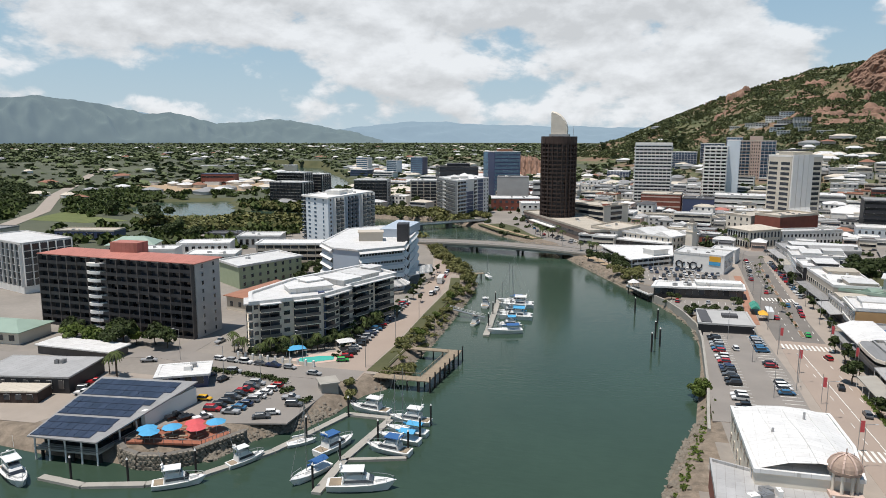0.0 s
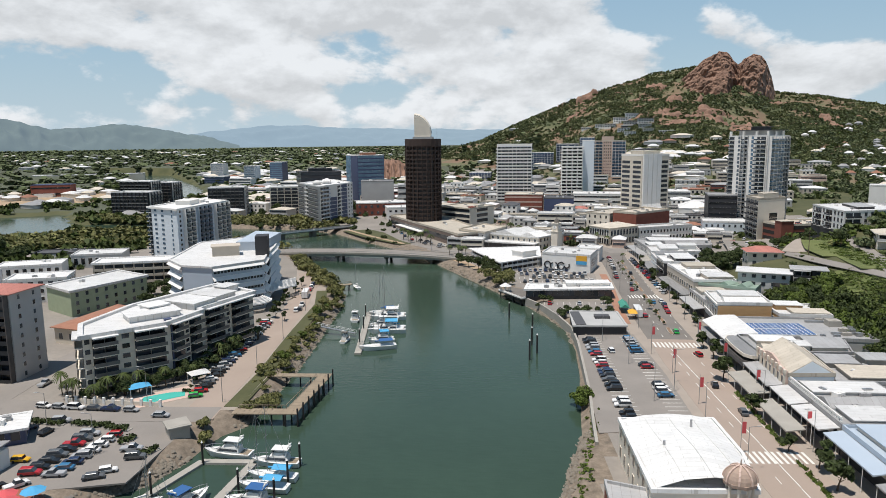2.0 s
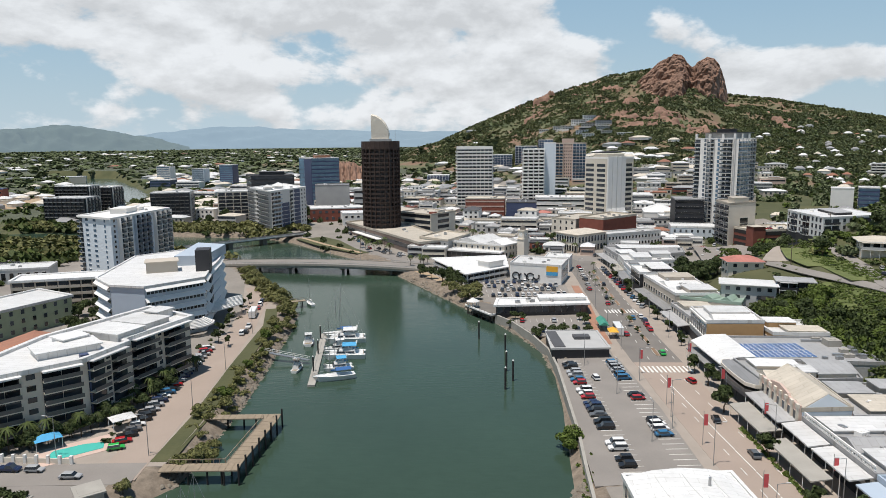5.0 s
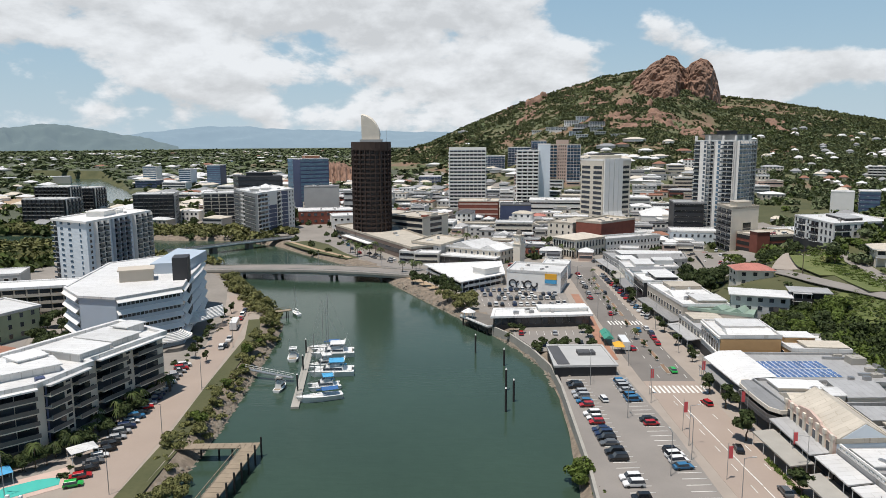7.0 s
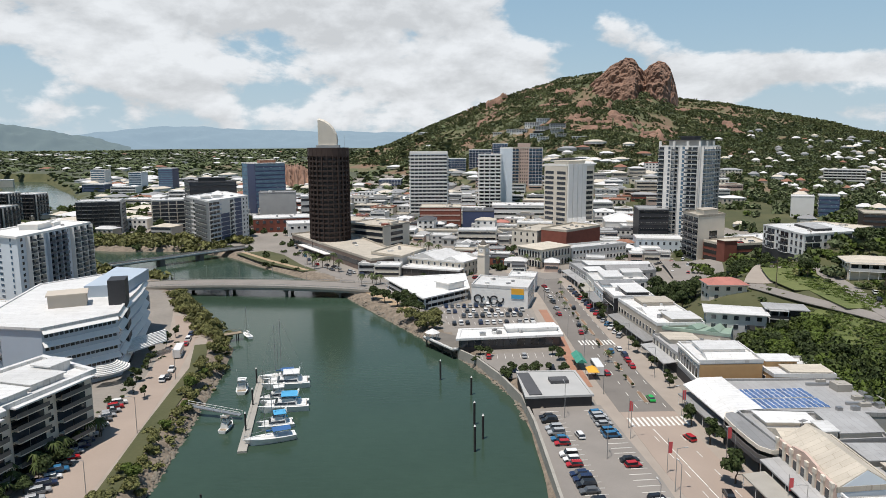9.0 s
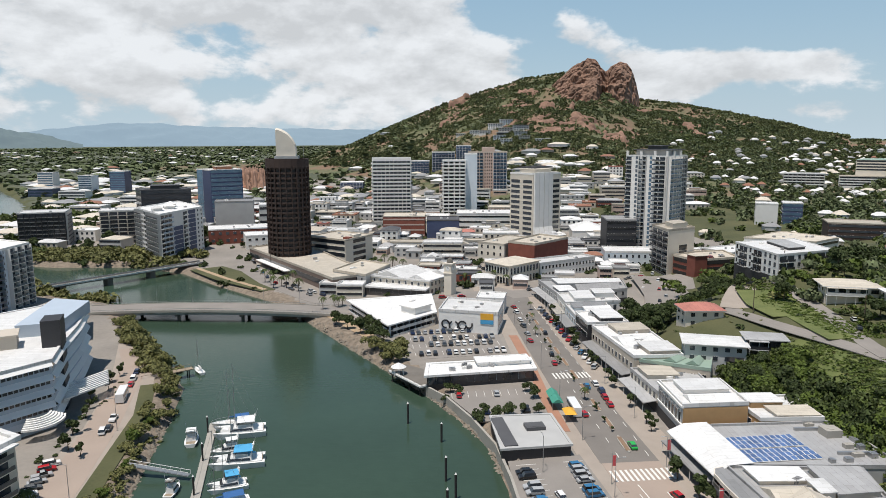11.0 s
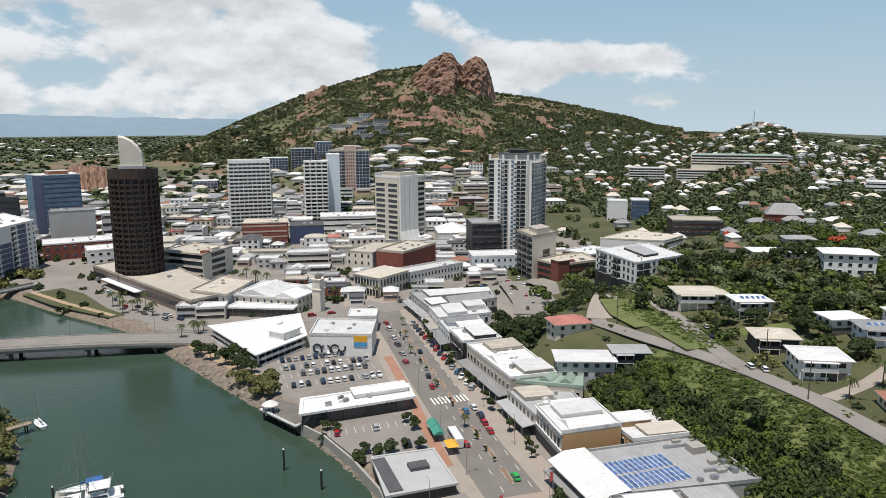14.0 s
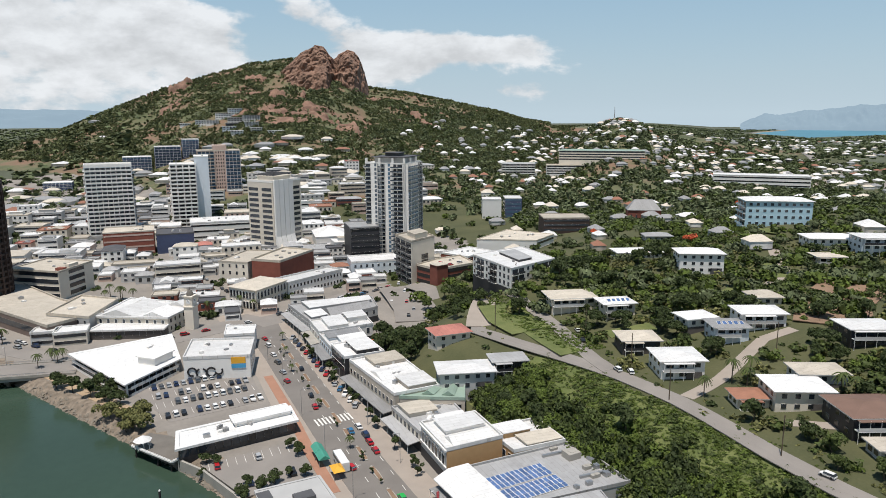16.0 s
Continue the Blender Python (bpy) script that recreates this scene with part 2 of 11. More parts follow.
ROOF_WHITE = mat("white_sheet_roof", (0.76, 0.76, 0.75), 0.5, var=0.1, scale=0.15, fine=2, rnd=0.14, seam=7)
ROOF_GREY = mat("grey_sheet_roof", (0.36, 0.36, 0.36), 0.55, var=0.2, scale=0.15, fine=2, rnd=0.3, seam=97)
ROOF_CREAM = mat("cream_flat_roof", (0.55, 0.5, 0.42), 0.8, var=0.2, scale=0.15, fine=2, rnd=0.2, seam=12)
ROOF_RED = mat("faded_red_roof", (0.48, 0.19, 0.15), 0.7, var=0.16, scale=0.2, fine=3, seam=86)
ROOF_TILE = mat("terracotta_roof", (0.31, 0.145, 0.09), 0.8, var=0.25, scale=0.4, fine=4, rnd=0.15)
BROWN_ROOF = mat("weathered_brown_roof", (0.19, 0.115, 0.085), 0.8, var=0.25, scale=0.3, fine=3)
ROOF_GREEN = mat("green_sheet_roof", (0.3, 0.4, 0.33), 0.5, var=0.14, scale=0.2)
ROOF_DARK = mat("charcoal_roof", (0.09, 0.09, 0.095), 0.7, var=0.25, scale=0.2)
BEIGE = mat("beige_render", (0.56, 0.5, 0.42), 0.8, var=0.12, scale=0.2)
CREAM = mat("cream_render", (0.75, 0.69, 0.59), 0.8, var=0.1, scale=0.2, rnd=0.1)
GREYW = mat("grey_render", (0.5, 0.5, 0.49), 0.8, var=0.12, scale=0.2, rnd=0.15)
BLUEGREY = mat("pale_blue_panel", (0.46, 0.54, 0.63), 0.5, var=0.07, scale=0.2)
SKYBLUE = mat("sky_blue_render", (0.46, 0.66, 0.76), 0.7, var=0.07, scale=0.2)
PALEBLUE = mat("pale_blue_render", (0.68, 0.75, 0.81), 0.7, var=0.07, scale=0.2)
NAVY = mat("navy_panel", (0.06, 0.08, 0.16), 0.5, var=0.15)
CHARCOAL = mat("charcoal_panel", (0.03, 0.03, 0.034), 0.55, var=0.25)
BROWN = mat("dark_brown_concrete", (0.055, 0.034, 0.027), 0.8, var=0.25, scale=0.2)
BRICK = mat("red_brick", (0.24, 0.075, 0.05), 0.85, var=0.25, scale=0.3, fine=4, rnd=0.15)
BROWN_WALL = mat("brown_panel_wall", (0.2, 0.15, 0.125), 0.8, var=0.2, scale=0.2)
OCHRE = mat("ochre_render", (0.55, 0.34, 0.16), 0.8, var=0.12)
PINK = mat("pink_render", (0.6, 0.45, 0.38), 0.8, var=0.12)
GREENW = mat("sage_render", (0.36, 0.42, 0.28), 0.8, var=0.12)
DOME = mat("weathered_dome", (0.4, 0.3, 0.24), 0.85, var=0.3, scale=0.8, fine=4)
TIMBER = mat("weathered_timber", (0.3, 0.24, 0.17), 0.85, var=0.3, scale=0.6, fine=6)
DECK = mat("red_timber_deck", (0.33, 0.12, 0.07), 0.8, var=0.25, scale=0.5)
PILE = mat("black_pile", (0.025, 0.022, 0.02), 0.8, var=0.4, scale=0.6)
STEEL = mat("galvanised_steel", (0.45, 0.46, 0.47), 0.4, 0.7, var=0.12)
GELCOAT = mat("white_gelcoat", (0.82, 0.82, 0.8), 0.25, var=0.04)
CANVAS = mat("blue_canvas", (0.03, 0.12, 0.32), 0.8, var=0.15)
CANVAS_SKY = mat("sky_blue_canvas", (0.08, 0.38, 0.66), 0.8, var=0.1)
CANVAS_RED = mat("coral_canvas", (0.65, 0.1, 0.11), 0.8, var=0.1)
CANVAS_YEL = mat("yellow_canvas", (0.8, 0.42, 0.04), 0.8, var=0.1)
CANVAS_GRN = mat("green_canvas", (0.06, 0.3, 0.22), 0.8, var=0.1)
GLASS = mat("dark_window_glass", (0.035, 0.041, 0.05), 0.12, var=0.5, scale=0.3, rnd=0.75, spec=0.7)
GLASS_BLUE = mat("blue_window_glass", (0.07, 0.12, 0.18), 0.12, var=0.4, scale=0.2, rnd=0.5, spec=0.8)
GLASS_SKY = mat("pale_blue_glass", (0.16, 0.27, 0.38), 0.12, var=0.3, scale=0.2, rnd=0.3, spec=0.8)
GLASS_TOWER = mat("tower_window_glass", (0.1, 0.125, 0.155), 0.15, var=0.4, scale=0.3, rnd=0.5, spec=0.7)
# dark wall tone, mostly shade of recesses and openings put into the colour
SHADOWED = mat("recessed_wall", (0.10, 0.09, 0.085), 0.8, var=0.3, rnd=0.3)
RAIL = mat("dark_balustrade", (0.13, 0.125, 0.12), 0.5, var=0.2)
SOLAR = mat("solar_cells", (0.1, 0.17, 0.34), 0.2, var=0.3, spec=0.7, rnd=0.2)
SOLAR_DARK = mat("dark_solar_cells", (0.035, 0.045, 0.075), 0.2, var=0.3, spec=0.7, rnd=0.2)
TYRE = mat("tyre_rubber", (0.02, 0.02, 0.02), 0.8)
POOL = mat("pool_water", (0.1, 0.55, 0.47), 0.08, var=0.08, scale=0.8)
BARK = mat("bark", (0.12, 0.09, 0.06), 0.95, var=0.35, scale=1.5)
LEAF = mat("green_leaves", (0.066, 0.09, 0.022), 0.7, var=0.35, scale=0.3, island=0.45, spec=0.25)
LEAF_BRIGHT = mat("bright_leaves", (0.088, 0.124, 0.021), 0.7, var=0.3, scale=0.3, island=0.4, spec=0.25)
LEAF_OLIVE = mat("olive_mangrove_leaves", (0.12, 0.135, 0.038), 0.7, var=0.35, scale=0.25, island=0.4, spec=0.25, col2=(0.155, 0.15, 0.055))
LEAF_DARK = mat("dark_leaves", (0.046, 0.064, 0.02), 0.7, var=0.35, scale=0.3, island=0.45, spec=0.2)
# far leaves, paler than near ones: haze put into the colour
LEAF_FAR = mat("haze_paled_foliage", (0.118, 0.143, 0.074), 0.9, var=0.35, scale=0.02, fine=0.2, island=0.4, spec=0.1)
LEAF_SCRUB = mat("dry_scrub_foliage", (0.118, 0.134, 0.06), 0.9, var=0.35, scale=0.02, fine=0.2, island=0.45, spec=0.1)
LEAF_RED = mat("flame_tree_flowers", (0.55, 0.1, 0.03), 0.7, var=0.3, island=0.4)
PAINTS = [mat("car_paint_" + n, c, 0.25, var=0.04, spec=0.6) for n, c in
          (("white", (0.8, 0.8, 0.79)), ("silver", (0.42, 0.43, 0.44)), ("black", (0.015, 0.015, 0.017)), ("red", (0.45, 0.02, 0.025)),
           ("navy", (0.02, 0.035, 0.09)), ("grey", (0.12, 0.125, 0.13)), ("blue", (0.04, 0.17, 0.33)), ("green", (0.03, 0.42, 0.08)), ("yellow", (0.75, 0.42, 0.02)))]


def water_mat():
    m = mat("creek_water", (0.042, 0.072, 0.05), 0.14, var=0.2, scale=0.02, fine=0.3, spec=0.32)
    nt = m.node_tree
    geo = nt.nodes.new("ShaderNodeNewGeometry")
    st = nt.nodes.new("ShaderNodeMapping")
    st.inputs["Scale"].default_value = (0.35, 1.0, 1)
    w1 = nt.nodes.new("ShaderNodeTexNoise")
    w1.inputs["Scale"].default_value, w1.inputs["Detail"].default_value = 0.8, 5
    nt.links.new(geo.outputs["Position"], st.inputs[0]), nt.links.new(st.outputs[0], w1.inputs["Vector"])
    bp = nt.nodes.new("ShaderNodeBump")
    bp.inputs["Strength"].default_value, bp.inputs["Distance"].default_value = 0.35, 0.12
    b = nt.nodes["Principled BSDF"]
    b.inputs["IOR"].default_value = 1.33
    nt.links.new(w1.outputs[0], bp.inputs["Height"]), nt.links.new(bp.outputs[0], b.inputs["Normal"])
    return m


WATER_MAT = water_mat()


def scrub_mat():
    """Hill ground: olive scrub, dry grass, red soil and bare rock in drifting patches."""
    m = mat("hill_scrub", (0.1, 0.1, 0.05), 0.95, var=0.2, scale=0.012, fine=0.12, bump=0.6)
    nt = m.node_tree
    geo = nt.nodes.new("ShaderNodeNewGeometry")
    n = nt.nodes.new("ShaderNodeTexNoise")
    n.inputs["Scale"].default_value, n.inputs["Detail"].default_value, n.inputs["Roughness"].default_value = 0.011, 9, 0.66
    nt.links.new(geo.outputs["Position"], n.inputs["Vector"])
    ramp = nt.nodes.new("ShaderNodeValToRGB")
    stops = ((0.36, (0.062, 0.074, 0.03)), (0.47, (0.105, 0.108, 0.05)), (0.54, (0.16, 0.117, 0.068)), (0.61, (0.185, 0.112, 0.07)), (0.7, (0.255, 0.155, 0.11)))
    ramp.color_ramp.elements[0].position, ramp.color_ramp.elements[1].position = stops[0][0], stops[-1][0]
    ramp.color_ramp.elements[0].color, ramp.color_ramp.elements[1].color = (*stops[0][1], 1), (*stops[-1][1], 1)
    for at, c in stops[1:-1]:
        ramp.color_ramp.elements.new(at).color = (*c, 1)
    nt.links.new(n.outputs[0], ramp.inputs[0])
    nt.links.new(ramp.outputs[0], nt.nodes["Principled BSDF"].inputs["Base Color"])
    return m


SCRUB = scrub_mat()


# aerial haze put into far surfaces as a blue glow of their own
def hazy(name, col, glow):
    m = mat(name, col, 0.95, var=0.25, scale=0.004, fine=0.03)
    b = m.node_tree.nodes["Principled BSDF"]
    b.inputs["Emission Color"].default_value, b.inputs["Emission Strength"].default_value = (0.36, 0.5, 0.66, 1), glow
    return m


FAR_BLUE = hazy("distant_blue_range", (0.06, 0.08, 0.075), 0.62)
FAR_NEAR = hazy("range_haze_glow", (0.06, 0.08, 0.06), 0.3)
FAR_SEA = hazy("bay_haze_glow", (0.03, 0.16, 0.22), 0.2)

# ---- shapes ----
def part(name, bm, material, parent, label="", m=None):
    """One mesh object from a bmesh (or ready mesh) under a thing or a part."""
    if isinstance(bm, bmesh.types.BMesh):
        me = bpy.data.meshes.new(name)
        bm.normal_update()
        bm.to_mesh(me)
        bm.free()
        for one in material if isinstance(material, (list, tuple)) else [material]:
            me.materials.append(one)
    else:
        me = bm
    ob = new(name, me)
    ob.parent = parent
    if m is not None:
        ob.matrix_basis = m
    if label:
        ob["label"] = label
    return ob


def thing(name, label, category, x, y, z, rot=0.0, group="", kind=""):
    ob = new(name)
    ob.empty_display_size = 0.5
    ob.matrix_basis = pose(x, y, z, 0, 0, rot)
    return tagged(ob, label, category, group, kind)


def box(bm, x0, y0, z0, x1, y1, z1, mi=0):
    v = [bm.verts.new(p) for p in ((x0, y0, z0), (x1, y0, z0), (x1, y1, z0), (x0, y1, z0), (x0, y0, z1), (x1, y0, z1), (x1, y1, z1), (x0, y1, z1))]
    for f in ((3, 2, 1, 0), (4, 5, 6, 7), (0, 1, 5, 4), (1, 2, 6, 5), (2, 3, 7, 6), (3, 0, 4, 7)):
        bm.faces.new([v[i] for i in f]).material_index = mi
    return bm


def prism(bm, poly, z0, z1, mi=0, top=True):
    lo, hi = [bm.verts.new((*p, z0)) for p in poly], [bm.verts.new((*p, z1)) for p in poly]
    n = len(poly)
    for i in range(n):
        bm.faces.new((lo[i], lo[(i + 1) % n], hi[(i + 1) % n], hi[i])).material_index = mi
    if top:
        bm.faces.new(hi).material_index = mi
        bm.faces.new(lo[::-1]).material_index = mi
    return bm


def tube(bm, x, y, z0, z1, r, r2=None, n=8, mi=0):
    return prism_taper(bm, [(x + r * math.cos(2 * math.pi * i / n), y + r * math.sin(2 * math.pi * i / n)) for i in range(n)],
                       [(x + (r if r2 is None else r2) * math.cos(2 * math.pi * i / n), y + (r if r2 is None else r2) * math.sin(2 * math.pi * i / n)) for i in range(n)], z0, z1, mi)


def prism_taper(bm, a, b, z0, z1, mi=0):
    lo, hi = [bm.verts.new((*p, z0)) for p in a], [bm.verts.new((*p, z1)) for p in b]
    n = len(a)
    for i in range(n):
        bm.faces.new((lo[i], lo[(i + 1) % n], hi[(i + 1) % n], hi[i])).material_index = mi
    bm.faces.new(hi).material_index = mi
    bm.faces.new(lo[::-1]).material_index = mi
    return bm


def beam(bm, a, b, r, mi=0):
    """A square bar from a to b."""
    a, b = Vector(a), Vector(b)
    d = (b - a).normalized()
    s = d.cross(Vector((0, 0, 1)))
    s = (s if s.length > 1e-3 else Vector((1, 0, 0))).normalized() * r
    u = s.cross(d).normalized() * r
    v = [bm.verts.new(p + o) for p in (a, b) for o in (-s - u, s - u, s + u, -s + u)]
    for f in ((3, 2, 1, 0), (4, 5, 6, 7), (0, 1, 5, 4), (1, 2, 6, 5), (2, 3, 7, 6), (3, 0, 4, 7)):
        bm.faces.new([v[i] for i in f]).material_index = mi
    return bm


def inset(poly, d):
    """The polygon (counter-clockwise) moved inwards by d."""
    out, n = [], len(poly)
    for i in range(n):
        a, b, c = Vector(poly[i - 1]), Vector(poly[i]), Vector(poly[(i + 1) % n])
        e, f = (b - a).normalized(), (c - b).normalized()
        ne, nf = Vector((-e.y, e.x)), Vector((-f.y, f.x))
        h = (ne + nf)
        h = h / max(0.3, 1 + ne.dot(nf))
        out.append(tuple(b + h * d))
    return out


def mesh_from(name, verts, faces_n, loops, mats):
    """A mesh straight from arrays: corners, the corner count of all faces (one number), and the loops."""
    me = bpy.data.meshes.new(name)
    nf = len(loops) // faces_n
    me.vertices.add(len(verts))
    me.vertices.foreach_set("co", np.asarray(verts, np.float32).ravel())
    me.loops.add(len(loops))
    me.loops.foreach_set("vertex_index", np.asarray(loops, np.int32))
    me.polygons.add(nf)
    me.polygons.foreach_set("loop_start", np.arange(0, len(loops), faces_n, dtype=np.int32))
    me.polygons.foreach_set("loop_total", np.full(nf, faces_n, np.int32))
    for one in mats:
        me.materials.append(one)
    me.update(calc_edges=True)
    return me


def strew(name, base_v, base_f, places, mats, label, category):
    """One object of many copies of a small form. places: rows of x, y, z, size, height, turn."""
    P = np.asarray(places, float)
    c, s = np.cos(P[:, 5])[:, None], np.sin(P[:, 5])[:, None]
    V = np.asarray(base_v, float)
    x = (V[None, :, 0] * c - V[None, :, 1] * s) * P[:, 3:4] + P[:, 0:1]
    y = (V[None, :, 0] * s + V[None, :, 1] * c) * P[:, 3:4] + P[:, 1:2]
    z = V[None, :, 2] * P[:, 4:5] + P[:, 2:3]
    F = np.asarray(base_f)
    loops = (F.ravel()[None] + (np.arange(len(P)) * len(V))[:, None]).ravel()
    ob = new(name, mesh_from(name, np.stack([x, y, z], -1).reshape(-1, 3), F.shape[1], loops, mats))
    return tagged(ob, label, category, kind="stuff")


PIECES = {}


def window_piece(w, h, glass, surround):
    """A window: a surround box whose front is set back pane by pane."""
    key = ("win", round(w, 2), round(h, 2), glass.name, surround.name)
    if key not in PIECES:
        bm = bmesh.new()
        n = max(1, round(w / 1.7)) if w < 12 else max(2, round(w / 3.2))
        lo = [bm.verts.new((-w / 2 + w * i / n, -0.12, 0)) for i in range(n + 1)]
        hi = [bm.verts.new((-w / 2 + w * i / n, -0.12, h)) for i in range(n + 1)]
        lb, hb = [bm.verts.new((s * w / 2, 0.06, 0)) for s in (-1, 1)], [bm.verts.new((s * w / 2, 0.06, h)) for s in (-1, 1)]
        panes = [bm.faces.new((lo[i], lo[i + 1], hi[i + 1], hi[i])) for i in range(n)]
        for f in ((lb[0], lo[0], hi[0], hb[0]), (lo[-1], lb[1], hb[1], hi[-1]), (*hi, hb[1], hb[0]), (*lo[::-1], lb[0], lb[1])):
            bm.faces.new(f)
        for f in bm.faces:
            f.material_index = 1
        bmesh.ops.inset_individual(bm, faces=panes, thickness=0.08, depth=-0.08)
        for f in panes:
            f.material_index = 0
        me = bpy.data.meshes.new("window")
        bm.to_mesh(me), bm.free()
        me.materials.append(glass), me.materials.append(surround)
        PIECES[key] = me
    return PIECES[key]


def arch_piece(w, h, glass, surround):
    """A round-headed opening: dark recess inside a raised surround."""
    key = ("arch", round(w, 2), round(h, 2), glass.name, surround.name)
    if key not in PIECES:
        bm = bmesh.new()
        spring = h - w / 2
        ring = [(-w / 2, 0), (w / 2, 0)] + [(w / 2 * math.cos(t), spring + w / 2 * math.sin(t)) for t in np.linspace(0, math.pi, 9)]
        big = [(x * 1.22, z if z == 0 else z + 0.12 * w * (z / h)) for x, z in ring]
        a, b, c = [[bm.verts.new((x, y, z)) for x, z in rr] for rr, y in ((ring, 0.02), (ring, -0.2), (big, -0.2))]
        d = [bm.verts.new((x, 0.05, z)) for x, z in big]
        bm.faces.new([bm.verts.new((x, -0.03, z)) for x, z in ring])
        n = len(ring)
        for p, q in ((a, b), (b, c), (c, d)):
            for i in range(n):
                j = (i + 1) % n
                bm.faces.new((p[i], p[j], q[j], q[i])).material_index = 1
        bmesh.ops.recalc_face_normals(bm, faces=bm.faces)
        me = bpy.data.meshes.new("arch")
        bm.to_mesh(me), bm.free()
        me.materials.append(glass), me.materials.append(surround)
        PIECES[key] = me
    return PIECES[key]


def balcony_piece(w, depth, rail, slab_m, rail_m, rail_h=1.0):
    """A balcony: floor slab and upstand in one folded profile."""
    key = ("bal", round(w, 2), depth, rail, slab_m.name, rail_m.name)
    if key not in PIECES:
        bm = bmesh.new()
        t = 0.14 if rail == "solid" else 0.05
        prof = [(0.05, -0.22), (-depth, -0.22), (-depth, 0.02), (-depth, rail_h), (-depth + t, rail_h), (-depth + t, 0.02), (0.05, 0.02)]
        a, b = [bm.verts.new((-w / 2, y, z)) for y, z in prof], [bm.verts.new((w / 2, y, z)) for y, z in prof]
        for i in range(len(prof)):
            j = (i + 1) % len(prof)
            bm.faces.new((a[i], a[j], b[j], b[i])).material_index = 1 if i in (2, 3, 4) else 0
        bm.faces.new(a[::-1]), bm.faces.new(b)
        bmesh.ops.recalc_face_normals(bm, faces=bm.faces)
        me = bpy.data.meshes.new("balcony")
        bm.to_mesh(me), bm.free()
        me.materials.append(slab_m), me.materials.append(rail_m)
        PIECES[key] = me
    return PIECES[key]


def gather(name, root, items):
    """Small far-off pieces of one wall, joined in one part."""
    verts, faces, mats_, idx = [], [], [], []
    for me, m in items:
        base = len(verts)
        verts += [tuple(m @ v.co) for v in me.vertices]
        for mm in me.materials:
            if mm not in mats_:
                mats_.append(mm)
        for p in me.polygons:
            faces.append([base + i for i in p.vertices])
            idx.append(mats_.index(me.materials[p.material_index]))
    me = bpy.data.meshes.new(name)
    me.from_pydata(verts, [], faces)
    for mm in mats_:
        me.materials.append(mm)
    me.polygons.foreach_set("material_index", idx)
    ob = new(name, me)
    ob.parent = root
    return tagged(ob, kind="stuff")


def facade(root, a, b, spec, z0, floor_h, floors):
    """Pieces along the wall from a to b (its outside on the right-hand side of a to b): windows, ribbons or balconies, floor by floor."""
    a, b = Vector(a), Vector(b)
    length, way = (b - a).length, (b - a).normalized()
    turn = math.degrees(math.atan2(way.y, way.x))
    kind, n = spec.get("kind", "punch"), spec.get("n") or max(1, round(length / spec.get("step", 3.6)))
    glass, frm = spec.get("glass", GLASS), spec.get("frame", WHITE)
    edge = spec.get("edge", 0.5)
    bay = (length - 2 * edge) / n
    far = math.hypot(root.location.x, root.location.y - 35) > 330
    rows = {}

    def put(name, me, m):
        if far:
            rows.setdefault(name, []).append((me, m))
        else:
            part(name, me, None, root, m=m)

    for k in range(spec.get("skip", 0), floors - spec.get("less", 0)):
        z = z0 + k * floor_h
        if kind == "ribbon":
            me = window_piece(length - 2 * edge, spec.get("wh", floor_h * 0.45), glass, frm)
            p = a + way * (length / 2)
            put("window_band", me, pose(p.x, p.y, z + floor_h * 0.35, 0, 0, turn))
            continue
        for i in range(n):
            p = a + way * (edge + bay * (i + 0.5))
            if kind == "punch":
                me = window_piece(spec.get("ww", bay * 0.5), spec.get("wh", floor_h * 0.48), glass, frm)
                put("window", me, pose(p.x, p.y, z + floor_h * 0.3, 0, 0, turn))
            elif kind == "arch":
                put("arch", arch_piece(spec.get("ww", bay * 0.6), spec.get("wh", floor_h * 0.72), glass, frm), pose(p.x, p.y, z + floor_h * 0.1, 0, 0, turn))
            elif kind == "glass":
                put("glass_panel", window_piece(bay, floor_h * 0.9, glass, frm), pose(p.x, p.y, z + floor_h * 0.06, 0, 0, turn))
            elif kind == "balcony":
                # default surround is coloured dark, for the shade behind a balcony
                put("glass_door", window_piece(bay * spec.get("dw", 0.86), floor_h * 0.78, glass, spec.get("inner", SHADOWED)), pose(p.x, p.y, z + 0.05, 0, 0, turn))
                put("balcony", balcony_piece(bay * spec.get("bw", 0.94), spec.get("depth", 1.6), spec.get("rail", "solid"), spec.get("slab", WHITE), spec.get("railm", frm)),
                    pose(p.x, p.y, z + 0.02, 0, 0, turn))
    if spec.get("fins"):
        for i in range(n + 1):
            p = a + way * (edge + bay * i)
            key = ("fin", round(floor_h * floors, 2), spec["fins"].name, spec.get("depth", 1.6))
            if key not in PIECES:
                bm = bmesh.new()
                box(bm, -0.14, -spec.get("depth", 1.6) - 0.12, 0, 0.14, 0.05, floor_h * floors)
                me = bpy.data.meshes.new("fin")
                bm.to_mesh(me), bm.free(), me.materials.append(spec["fins"])
                PIECES[key] = me
            put("fin", PIECES[key], pose(p.x, p.y, z0, 0, 0, turn))
    for name, items in rows.items():
        gather(name + "_grid", root, items)


def bays(root, poly, edge, height, floors, pattern, z0=0.0):
    """Splits one side of a building into upright strips, each with pieces of its own. pattern: (share of the length, spec)."""
    o = Vector((root.location.x, root.location.y))
    a, b = Vector(poly[edge]) - o, Vector(poly[(edge + 1) % len(poly)]) - o
    at = 0.0
    for share, spec in pattern:
        if spec:
            facade(root, a + (b - a) * at, a + (b - a) * (at + share), spec, z0, (height - z0) / floors, floors)
        at += share


